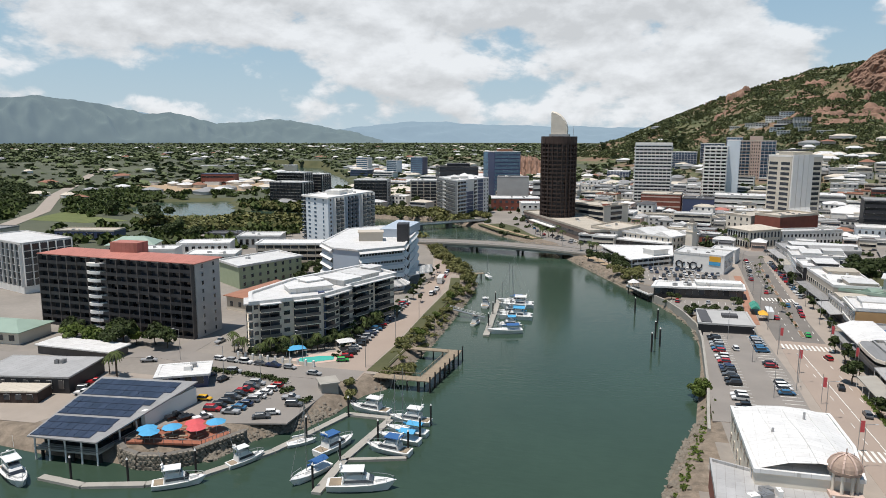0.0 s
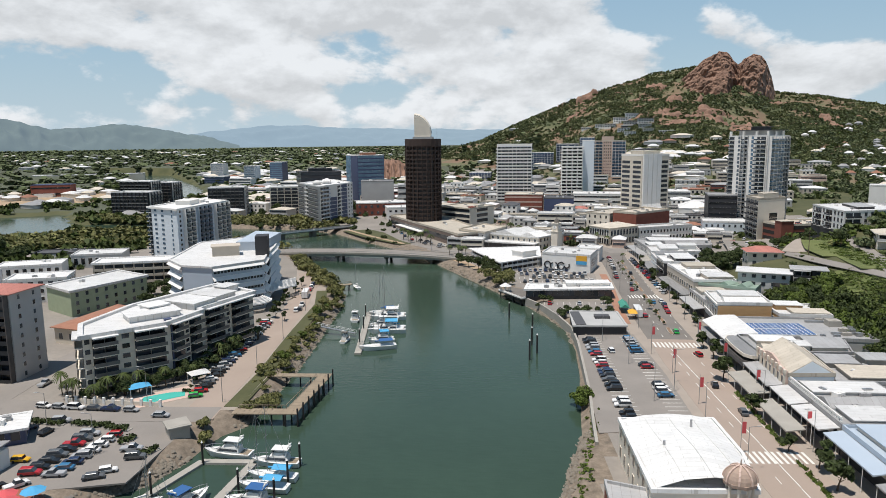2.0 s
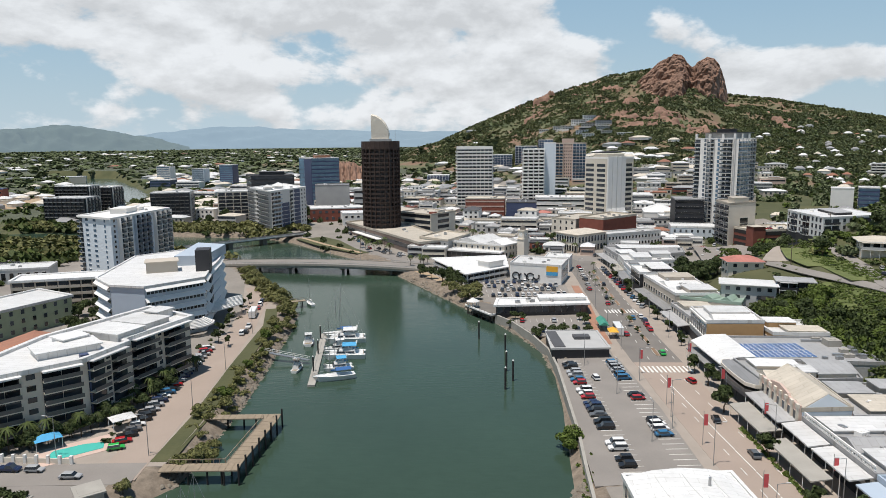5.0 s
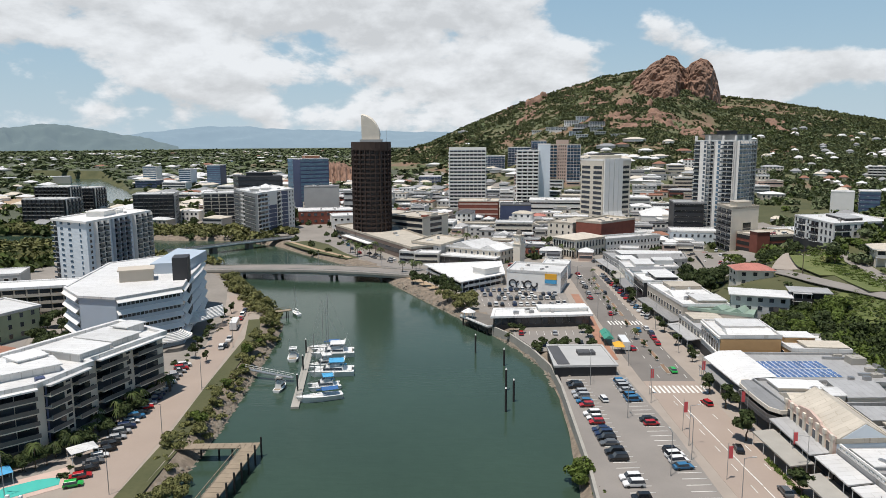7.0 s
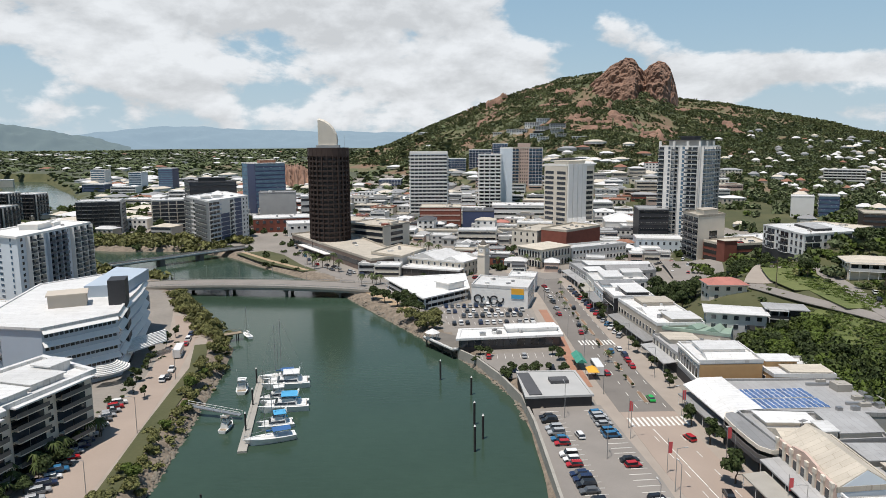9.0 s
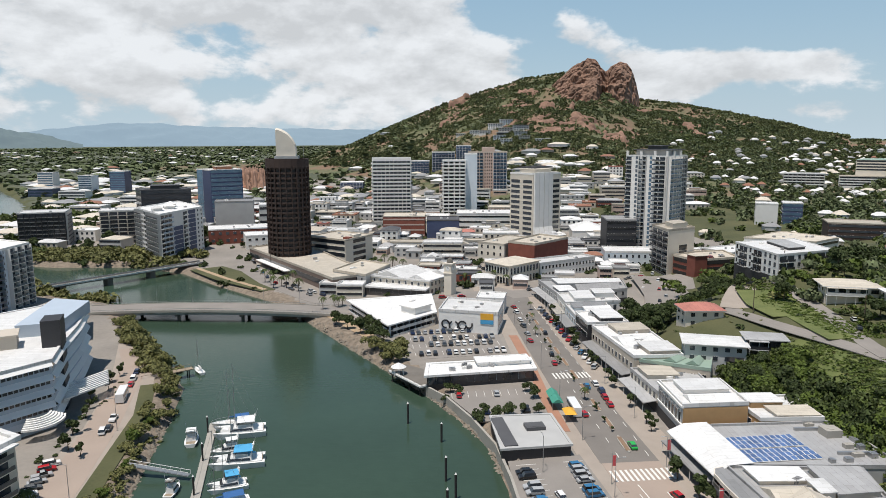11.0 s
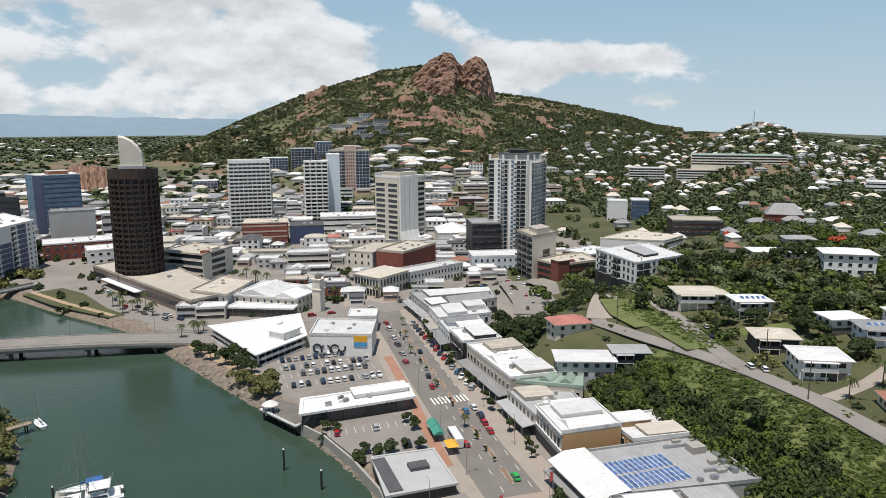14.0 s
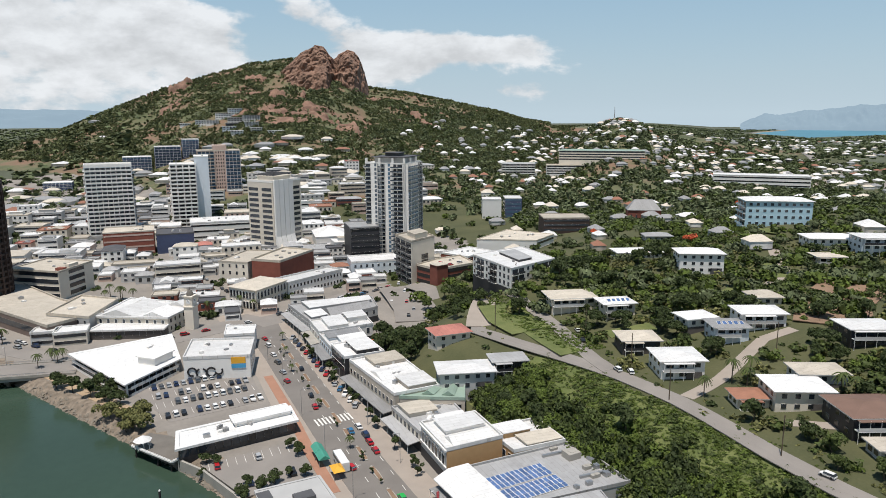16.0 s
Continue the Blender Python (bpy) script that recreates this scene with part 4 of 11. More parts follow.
strip("lawn_bank", [(164, 284), (158.5, 268), (158, 252)], 19.0, 0.2, LAWN, "bright green grassy bank between the streets", category="lawn")
strip("lawn_bank", [(158, 251), (155.5, 236), (154, 224)], 9.0, 0.24, LAWN, "narrow end of the bright green grassy bank", category="lawn")
# flat apron by the apartment block on the hill
strip("yard_hill", [(168, 301), (160, 291), (150.5, 279), (145, 271)], 10.5, 0.2, PAVING, "bare concrete apron", category="yard")
strip("forecourt", [(169, 358), (176, 374), (175, 388)], 12.0, 0.18, ASPHALT_OLD, "worn asphalt apron at the foot of the car park", category="street")
strip("forecourt", [(150, 334), (158, 353), (163, 372), (168, 394)], 22.0, 0.14, ASPHALT_OLD, "worn asphalt forecourt and side street below the car park", category="street")
# distant roads
sheet("lawn_park", [(-475, 470), (-445, 475), (-420, 440), (-370, 420), (-395, 400), (-455, 405)], G0 + 0.12, LAWN, "green park lawn beside the lagoon", category="lawn")
strip("road_plain", [(-440, 370), (-492, 460), (-571, 556), (-621, 618), (-800, 871), (-936, 1072)], 13.0, 0.3, PAVING, "pale main road across the flats")
strip("road_suburb", [(560, 380), (700, 480), (800, 560), (980, 640), (1300, 800)], 14.0, 0.4, PAVING, "pale main road between suburbs")
sheet("yard_rail", [(-690, 800), (-505, 670), (-430, 742), (-478, 900), (-600, 1020), (-800, 985)], G0 + 0.15, SAND, "bare construction ground", category="yard")


def marks(name, label, rects, parent_cat="road marking"):
    """Painted bars on the road: rows of x, y, length, width, turn."""
    if name == "bay_line":
        V = [(-2.5, -0.06, 0), (2.5, -0.06, 0), (2.5, 0.06, 0), (-2.5, 0.06, 0), (-2.5, -0.06, -0.1), (2.5, -0.06, -0.1), (2.5, 0.06, -0.1), (-2.5, 0.06, -0.1)]
        yield strew("bay_lines", V, [(0, 1, 2, 3), (4, 5, 1, 0), (5, 6, 2, 1), (6, 7, 3, 2), (7, 4, 0, 3)], [(x, y, 0.648, 1, 1, radians(a)) for x, y, l, w, a in rects], [LINE], label, "road marking")
        return
    for x, y, l, w, a in rects:
        key = ("mark", round(l, 2), round(w, 2))
        if key not in PIECES:
            bm = bmesh.new()
            box(bm, -l / 2, -w / 2, -0.03, l / 2, w / 2, 0.008)
            me = bpy.data.meshes.new("road_mark")
            bm.to_mesh(me), bm.free(), me.materials.append(LINE)
            PIECES[key] = me
        yield tagged(part(name, PIECES[key], None, None, m=pose(x, y, 0.64, 0, 0, a)), label, "road marking", kind="structure")


def crossing(x0, y0, x1, y1, long):
    n = int(math.hypot(x1 - x0, y1 - y0) / 1.25)
    a = math.degrees(math.atan2(y1 - y0, x1 - x0)) + 90
    return [(x0 + (x1 - x0) * (i + 0.5) / n, y0 + (y1 - y0) * (i + 0.5) / n, long, 0.6, a) for i in range(n)]


for m in (crossing(60.5, 179.5, 76, 179, 5.6), crossing(67.5, 250, 80.5, 249.5, 5.6), crossing(59, 98, 73, 98, 5.6)):
    list(marks("crossing_bar", "white zebra-crossing bar", [(x, y, 5.6, w, a) for x, y, l, w, a in m]))
list(marks("lane_line", "long white lane line", [(65.2, y, 9.5, 0.22, 90.5) for y in range(70, 176, 10)]))
list(marks("lane_dash", "short white lane dash", [(61.8 + 0.02 * (y - 70), y, 3, 0.16, 90) for y in range(70, 176, 9)] + [(69.4 + 0.01 * (y - 70), y, 3, 0.16, 90) for y in range(70, 176, 9)]))
list(marks("lane_dash", "short white lane dash", [(66.3 + 0.085 * (y - 190), y, 3, 0.16, 85) for y in range(190, 345, 9)] + [(74.2 + 0.085 * (y - 190), y, 3, 0.16, 85) for y in range(190, 345, 9)]))
list(marks("bay_line", "white parking-bay line", [(40.5 + (y - 112) * 0.02, y, 5.0, 0.12, 0) for y in np.arange(113, 190, 2.6)] + [(52.5 + (y - 112) * 0.02, y, 5.0, 0.12, 0) for y in np.arange(113, 190, 2.6)]))
list(marks("bay_line", "white parking-bay line", [(x, 310 - i * 9.5, 5.0, 0.12, 90) for i in range(4) for x in np.arange(24, 58, 2.6)]))
list(marks("bay_line", "white parking-bay line", [(x, 237.5, 5.0, 0.12, 84) for x in np.arange(31, 57, 2.6)]))


def median():
    """Planted strips along the middle of the main street."""
    for i, y in enumerate(np.arange(196, 344, 13.5)):
        x = 69.9 + 0.085 * (y - 190)
        root = thing("planted_median", "narrow kerbed traffic island with low shrubs", "traffic island", x, y, 0.5, -5)
        bm = bmesh.new()
        prism(bm, [(0.9 * math.sin(t) * (1 if abs(math.cos(t)) < 0.9 else 0.6), 5.2 * math.cos(t)) for t in np.linspace(0, -2 * math.pi, 13)[:-1]][::-1], -0.2, 0.3)
        part("kerb", bm, CONCRETE, root)
        bm = bmesh.new()
        box(bm, -0.55, -4.2, 0.3, 0.55, 4.2, 0.36)
        part("soil", bm, EARTH, root)


median()


def seawall():
    """Retaining wall and rail beside the riverside car park."""
    pts = [(29.5, 104), (31, 118), (33, 135), (35, 160), (36.7, 182), (37, 200), (34, 218), (29, 236), (24, 246)]
    root = thing("retaining_wall", "pale concrete creek wall with a low kerb", "wall", 33, 150, 0.5, kind="structure")
    for (ax, ay), (bx, by) in zip(pts, pts[1:]):
        n = max(1, int(math.hypot(bx - ax, by - ay) / 6))
        for i in range(n):
            p, q = (ax + (bx - ax) * i / n - 33, ay + (by - ay) * i / n - 150), (ax + (bx - ax) * (i + 1) / n - 33, ay + (by - ay) * (i + 1) / n - 150)
            bm = bmesh.new()
            d = (Vector(q) - Vector(p)).normalized()
            s = Vector((-d.y, d.x)) * 0.35
            prism(bm, [tuple(Vector(p) - s), tuple(Vector(q) - s - d * 0.03), tuple(Vector(q) + s - d * 0.03), tuple(Vector(p) + s)], -4, 0.55)
            part("wall_panel", bm, CONCRETE, root)


seawall()


def riprap():
    """Loose stones along the banks: each a rough block."""
    rng = random.Random(5)
    forms = []
    for k in range(5):
        bm = bmesh.new()
        bmesh.ops.create_icosphere(bm, subdivisions=1, radius=0.5)
        for v in bm.verts:
            v.co *= rng.uniform(0.65, 1.15)
            v.co.z *= 0.7
        me = bpy.data.meshes.new("bank_stone")
        bm.to_mesh(me), bm.free(), me.materials.append(STONE)
        forms.append(me)
    root = thing("stone_bank", "rough grey stones tipped along the creek bank", "stone bank", 0, 0, 0, kind="structure")
    lines = [([(-96, 61), (-77, 67), (-74, 78), (-65, 88), (-61, 99)], 150), ([(17, 72), (22, 95), (28, 114)], 60), ([(36, 190), (35, 205), (30, 226), (24, 245), (13, 270), (-1, 302), (-18, 343)], 170)]
    rows = []
    for line, n in lines:
        for _ in range(n):
            i = rng.randrange(len(line) - 1)
            s = rng.random()
            x, y = line[i][0] + (line[i + 1][0] - line[i][0]) * s + rng.gauss(0, 1.3), line[i][1] + (line[i + 1][1] - line[i][1]) * s + rng.gauss(0, 1.3)
            rows.append((x, y, rng.uniform(0.6, 2.0)))
    rows = rows[::2] + rows[1::2]
    heights = ground_height([r[0] for r in rows], [r[1] for r in rows])
    for (x, y, s), z in [(r, h) for r, h in zip(rows, heights) if h > WATER - 0.8][:130]:
        part("stone", rng.choice(forms), None, root, m=Matrix.LocRotScale((x, y, z + 0.1), Euler((0, 0, rng.uniform(0, 6))), (s, s * rng.uniform(0.7, 1), s * 0.8)))

    # the smaller rubble between them
    r = np.random.default_rng(77)
    V = [(x * (0.9 + 0.2 * ((i * 7) % 5) / 5), y * (0.8 + 0.3 * ((i * 3) % 5) / 5), z) for i, (x, y, z) in enumerate(((-.5, -.4, -.2), (.5, -.45, -.2), (.45, .4, -.2), (-.4, .5, -.2), (-.3, -.28, .35), (.28, -.3, .42), (.3, .22, .3), (-.22, .33, .38)))]
    Q = [(0, 1, 5, 4), (1, 2, 6, 5), (2, 3, 7, 6), (3, 0, 4, 7), (4, 5, 6, 7)]
    P = []
    for line, n in lines + [([(-53.5, 119), (-52, 139), (-51.5, 170), (-52.5, 202), (-53.5, 238)], 120)]:
        for _ in range(n * 6):
            i, s = int(r.integers(len(line) - 1)), r.random()
            P.append((line[i][0] + (line[i + 1][0] - line[i][0]) * s + r.normal(0, 1.5), line[i][1] + (line[i + 1][1] - line[i][1]) * s + r.normal(0, 1.5), 0, r.uniform(0.4, 1.3), r.uniform(0.4, 1.1), r.uniform(0, 6)))
    P = np.array(P)
    P[:, 2] = ground_height(P[:, 0], P[:, 1]) + 0.05
    strew("bank_rubble", V, Q, P[P[:, 2] > WATER - 0.5], [STONE], "grey rubble along the creek banks", "stones")


riprap()


def bridge():
    """The road bridge: deck, kerb girders, rails, twin columns on crossheads."""
    a, b = Vector((-124, 371)), Vector((2, 348))
    way = (b - a).normalized()
    L = (b - a).length
    rot = math.degrees(math.atan2(way.y, way.x))
    root = thing("road_bridge", "low concrete road bridge with long grey girders", "bridge", *((a + b) / 2), 0.0, rot)
    def arch(u):
        return 2.9 - 1.9 * (2 * u / L) ** 2
    n = 24
    def band(name, y0, y1, z0, z1, material, label=""):
        bm = bmesh.new()
        for i in range(n):
            u0, u1 = -L / 2 + L * i / n, -L / 2 + L * (i + 1) / n
            v = [bm.verts.new(p) for p in ((u0, y0, arch(u0) + z0), (u1, y0, arch(u1) + z0), (u1, y1, arch(u1) + z0), (u0, y1, arch(u0) + z0), (u0, y0, arch(u0) + z1), (u1, y0, arch(u1) + z1), (u1, y1, arch(u1) + z1), (u0, y1, arch(u0) + z1))]
            for f in ((3, 2, 1, 0), (4, 5, 6, 7), (0, 1, 5, 4), (2, 3, 7, 6)):
                bm.faces.new([v[k] for k in f])
        bmesh.ops.remove_doubles(bm, verts=bm.verts[:], dist=0.001)
        part(name, bm, material, root, label)
    band("deck", -7.4, 7.4, -0.5, 0, ASPHALT_OLD, "asphalt deck")
    for s in (-1, 1):
        band("girder", s * 7.0 - 0.45, s * 7.0 + 0.45, -1.9, -0.5, CONCRETE, "pale concrete edge girder")
        band("kerb", s * 7.6 - 0.25, s * 7.6 + 0.25, -0.7, 0.35, CONCRETE)
        band("rail", s * 7.6 - 0.05, s * 7.6 + 0.05, 1.0, 1.12, STEEL)
        bm = bmesh.new()
        for i in range(60):
            u = -L / 2 + L * i / 59
            box(bm, u - 0.05, s * 7.6 - 0.05, arch(u) + 0.3, u + 0.05, s * 7.6 + 0.05, arch(u) + 1.02)
        tagged(part("balusters", bm, STEEL, root), kind="stuff")
    for u in (-38, -16.5, 13.5, 40):
        bm = bmesh.new()
        box(bm, u - 0.9, -6.6, -0.1 + arch(u) - 2.9, u + 0.9, 6.6, arch(u) - 1.85)
        part("crosshead", bm, CONCRETE_DARK, root)
        for y in (-4.4, 4.4):
            bm = bmesh.new()
            tube(bm, u, y, -6, arch(u) - 2.9, 0.75, n=12)
            part("column", bm, CONCRETE_DARK, root)
    bm = bmesh.new()
    box(bm, L / 2 - 14, -6.5, -3, L / 2 - 1, 6.5, 0.2)
    part("abutment", bm, CONCRETE_DARK, root)
    bm = bmesh.new()
    box(bm, -L / 2 + 1, -6.5, -3, -L / 2 + 12, 6.5, 0.2)
    part("abutment", bm, CONCRETE_DARK, root)
    return root


bridge()


def second_bridge():
    a, b = Vector((-172, 412)), Vector((-98, 484))
    way, L = (b - a).normalized(), (b - a).length
    root = thing("old_bridge", "narrow pale-railed bridge across the upper creek", "bridge", *((a + b) / 2), 0.0, math.degrees(math.atan2(way.y, way.x)))
    bm = bmesh.new()
    box(bm, -L / 2 - 8, -3.2, 1.3, L / 2 + 8, 3.2, 1.9)
    part("deck", bm, CONCRETE_DARK, root)
    for s in (-1, 1):
        bm = bmesh.new()
        box(bm, -L / 2 - 8, s * 3.2 - 0.12, 1.9, L / 2 + 8, s * 3.2 + 0.12, 2.8)
        part("parapet", bm, WHITE if s < 0 else STEEL, root)
    for u in (-28, -2, 24):
        bm = bmesh.new()
        box(bm, u - 1.6, -2.6, -6, u + 1.6, 2.6, 1.3)
        part("pier", bm, CONCRETE_DARK, root)


second_bridge()


# ---- buildings west of the creek ----
def solid(**k):
    return dict(kind="balcony", rail="solid", **k)


def railed(**k):
    return dict(kind="balcony", rail="bars", **k)


# balcony slabs, rails and fins coloured near black, for the facade's shade
hotel = building("hotel_block", "long nine-storey hotel with shade-dark balconies and a faded red roof", "hotel", rect(-160, 150.5, 66, 13, -4.4), 0.5, 25.4, 9, GREYW, ROOF_RED,
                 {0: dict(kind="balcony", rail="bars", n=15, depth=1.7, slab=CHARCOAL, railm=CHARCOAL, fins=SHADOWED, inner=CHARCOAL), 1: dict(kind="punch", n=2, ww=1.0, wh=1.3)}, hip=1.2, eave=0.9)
bm = bmesh.new()
box(bm, -6, -1.5, 25.6, 5, 4.5, 30.2)
part("lift_house", bm, ROOF_RED, hotel, "red rendered lift house")
for k in range(9):
    bm = bmesh.new()
    prism(bm, [(-8.2 + 3.9 * math.cos(t) * 1.0, -5.9 + 2.6 * math.sin(t)) for t in np.linspace(math.pi, 2 * math.pi, 9)], k * 2.82 + 0.1, k * 2.82 + 1.15)
    part("bow_balcony", bm, WHITE, hotel, "white bowed balcony front")

APT = [(-107, 141), (-100.5, 129.5), (-84.5, 143.5), (-80, 158), (-82, 160), (-72.5, 184), (-89, 196), (-104, 164)]
apt = building("apartment_block", "cream six-storey apartment block with stepped white roof and balconies", "apartment block", APT, 0.5, 16.4, 6, CREAM, ROOF_WHITE, {7: dict(kind="punch", n=6, ww=1.3)}, parapet=0.9, eave=0.9)
wide = dict(depth=1.9, slab=CREAM, railm=RAIL, inner=CHARCOAL, dw=0.96, bw=1.0, edge=0.1)
small = dict(kind="punch", n=1, ww=1.3, wh=1.3, edge=0.1, frame=WHITE)
bays(apt, APT, 0, 16.4, 6, ((0.3, small), (0.7, railed(n=1, **wide))))
bays(apt, APT, 1, 16.4, 6, ((0.1, small), (0.3, railed(n=2, **wide)), (0.2, dict(kind="punch", n=1, ww=1.9, wh=1.3, edge=0.1)), (0.4, railed(n=2, **wide))))
bays(apt, APT, 2, 16.4, 6, ((0.12, None), (0.38, railed(n=1, **wide)), (0.14, small), (0.36, railed(n=1, **wide))))
bays(apt, APT, 4, 16.4, 6, ((0.12, small), (0.34, railed(n=2, **wide)), (0.12, small), (0.34, railed(n=2, **wide)), (0.08, None)))
for e_, s0, s1 in ((0, 0.3, 1.0), (1, 0.1, 0.4), (1, 0.6, 1.0), (2, 0.1, 0.9), (4, 0.1, 0.95)):
    a_, b_ = Vector(APT[e_]) - apt.location.xy, Vector(APT[e_ + 1]) - apt.location.xy
    d_ = (b_ - a_).normalized()
    n_ = Vector((d_.y, -d_.x))
    bm = bmesh.new()
    p0_, p1_ = a_ + (b_ - a_) * s0, a_ + (b_ - a_) * s1
    prism(bm, [tuple(p0_ + n_ * 2.5), tuple(p1_ + n_ * 2.5), tuple(p1_ - n_ * 0.1), tuple(p0_ - n_ * 0.1)], 16.0, 16.35)
    part("roof_slab", bm, ROOF_WHITE, apt, "white roof slab over the balconies")
bm = bmesh.new()
box(bm, -0.9, -0.9, 0, 0.9, 0.9, 17.6)
part("pillar", bm, NAVY, apt, "dark blue stair pillar", pose(5.2, -13.6, 0, 0, 0, 40))
for x, y, w, d, h, r in ((-2, -8, 14, 8, 1.6, 40), (4, 6, 9, 11, 1.9, 68), (6, 18, 9, 12, 1.5, 68), (-4, -2, 6, 6, 2.3, 55), (8, 26, 6, 5, 2.2, 68)):
    bm = bmesh.new()
    box(bm, -w / 2, -d / 2, 0, w / 2, d / 2, h), box(bm, -w / 2 - 0.5, -d / 2 - 0.5, h, w / 2 + 0.5, d / 2 + 0.5, h + 0.3)
    part("roof_step", bm, ROOF_WHITE, apt, "white raised roof step", pose(x, y, 16.5, 0, 0, r - 0))

OFF = [(-122, 232), (-111, 218.5), (-98, 215), (-83, 231), (-86, 246), (-89, 268), (-93, 287), (-110, 300), (-128, 280)]
office = building("office_block", "white stepped office block with pale blue walls and sunshade bands", "office block", OFF, 0.5, 19.4, 5, BLUEGREY, ROOF_WHITE,
                  {0: dict(kind="ribbon", wh=1.0, frame=BLUEGREY), 2: dict(kind="punch", step=1.5, ww=1.1, wh=0.95, frame=BLUEGREY), 3: dict(kind="ribbon", wh=1.2, frame=BLUEGREY), 4: dict(kind="ribbon", wh=1.9, frame=NAVY), 5: dict(kind="ribbon", wh=1.9, frame=NAVY)}, parapet=0.5, eave=0.4)
cxo, cyo = sum(p[0] for p in OFF) / len(OFF), sum(p[1] for p in OFF) / len(OFF)
for i in (0, 2, 3, 4, 5):
    a, b = Vector(OFF[i]) - Vector((cxo, cyo)), Vector(OFF[i + 1]) - Vector((cxo, cyo))
    d = (b - a).normalized()
    o = Vector((d.y, -d.x))
    for k in range(1, 6):
        bm = bmesh.new()
        z = k * 3.88
        v = [bm.verts.new((*p, zz)) for p, zz in ((a, z), (b, z), (b + o * 1.35, z - 1.35), (a + o * 1.35, z - 1.35), (a, z - 0.12), (b, z - 0.12), (b + o * 1.35, z - 1.47), (a + o * 1.35, z - 1.47))]
        for f in ((0, 1, 2, 3), (7, 6, 5, 4), (3, 2, 6, 7), (0, 3, 7, 4), (1, 5, 6, 2)):
            bm.faces.new([v[q] for q in f])
        part("sunshade", bm, WHITE, office, "white sloping sunshade")
bm = bmesh.new()
box(bm, -2.6, -4, 0, 2.6, 4, 27.6)
part("stair_tower", bm, CHARCOAL, office, "tall charcoal stair tower", pose(-88 - cxo, 247 - cyo, 0, 0, 0, 12))
bm = bmesh.new()
box(bm, -5.5, -4, 19.6, 5.5, 4, 23.4), box(bm, -6, -4.4, 23.4, 6, 4.4, 23.8)
part("plant_room", bm, BEIGE, office, "beige rooftop plant room", pose(-1, -8, 0, 0, 0, 20))
bm = bmesh.new()
prism(bm, [(-9, -16), (3, -14), (2, 16), (-12, 22)], 19.4, 23.5)
part("upper_storey", bm, BLUEGREY, office, "pale upper storey", pose(9, 18, 0))
for k in range(6):
    bm = bmesh.new()
    pts = [(7.5 * math.cos(t), 7.5 * math.sin(t)) for t in np.linspace(-1.6, 0.5, 9)]
    for p, q in zip(pts, pts[1:]):
        beam(bm, (p[0] * (0.55 + k * 0.09), p[1] * (0.55 + k * 0.09), 5.4 - k * 0.35), (q[0] * (0.55 + k * 0.09), q[1] * (0.55 + k * 0.09), 5.4 - k * 0.35), 0.28)
    part("canopy_slat", bm, WHITE, office, "white curved entrance canopy slat", pose(-87 - cxo, 227 - cyo, 0))
for k in range(8):
    bm = bmesh.new()
    beam(bm, (0, -k * 0.95, 6.5 - k * 0.28), (12, 10 - k * 0.95, 6.5 - k * 0.28), 0.26)
    part("canopy_louvre", bm, WHITE, office, "white louvre of the side canopy", pose(-86 - cxo, 246 - cyo, 0, 0, 0, 18))

wt_poly = [(-188, 354), (-164, 338), (-155, 393), (-179, 409)]
wt = building("white_apartment_tower", "white and blue twelve-storey apartment tower", "apartment tower", wt_poly, 0.5, 29.5, 11, PALEBLUE, WHITE, {}, parapet=0.8, eave=0.7, clutter=3)
bays(wt, wt_poly, 0, 29.5, 11, ((0.12, railed(n=1, depth=1.4, slab=WHITE, railm=GLASS_BLUE, inner=NAVY, edge=0.1)), (0.52, dict(kind="punch", n=2, ww=2.6, wh=1.3, glass=GLASS_BLUE)), (0.36, dict(kind="punch", n=1, ww=1.4, wh=1.5, glass=GLASS_BLUE))))
bays(wt, wt_poly, 1, 29.5, 11, ((0.1, dict(kind="punch", n=1, ww=1.5, wh=1.4)), (0.18, railed(n=2, depth=2.0, slab=WHITE, railm=GLASS_TOWER, inner=NAVY, fins=WHITE, edge=0.2)), (0.08, dict(kind="punch", n=1, ww=1.2, wh=1.4)),
                                (0.26, railed(n=3, depth=1.6, slab=NAVY, railm=GLASS_TOWER, inner=NAVY, fins=BLUEGREY, edge=0.2)), (0.08, dict(kind="punch", n=1, ww=1.2, wh=1.4)), (0.3, railed(n=3, depth=2.0, slab=WHITE, railm=GLASS_TOWER, inner=CHARCOAL, fins=WHITE, edge=0.2))))
bm = bmesh.new()
box(bm, -5, -8, 29.5, 4, 6, 32.2), box(bm, -5.5, -8.5, 32.2, 4.5, 6.5, 32.5), box(bm, -2, 8, 29.5, 4, 16, 31.4)
part("lift_house", bm, WHITE, wt)

building("brown_flats", "brown four-storey flats with deep balconies and white roof", "apartment block", rect(-153, 276, 44, 14, 14), 0.5, 12, 4, BEIGE, ROOF_WHITE,
         {0: solid(n=10, depth=1.6, slab=BEIGE, railm=BEIGE)}, eave=0.6)
building("terrace_flats", "pale three-storey terrace flats with white roofs", "apartment block", rect(-186, 246, 24, 16, 18), 0.5, 10, 3, WHITE, ROOF_WHITE, {0: dict(kind="punch", n=6), 1: dict(kind="punch", n=4)}, clutter=3)
building("sage_flats", "white flats with sage green end wall", "apartment block", [(-171, 226), (-154, 214), (-139, 246), (-158, 258)], 0.5, 10, 3, GREENW, ROOF_WHITE,
         {1: dict(kind="punch", n=8, ww=1.3)}, eave=0.5, clutter=2)
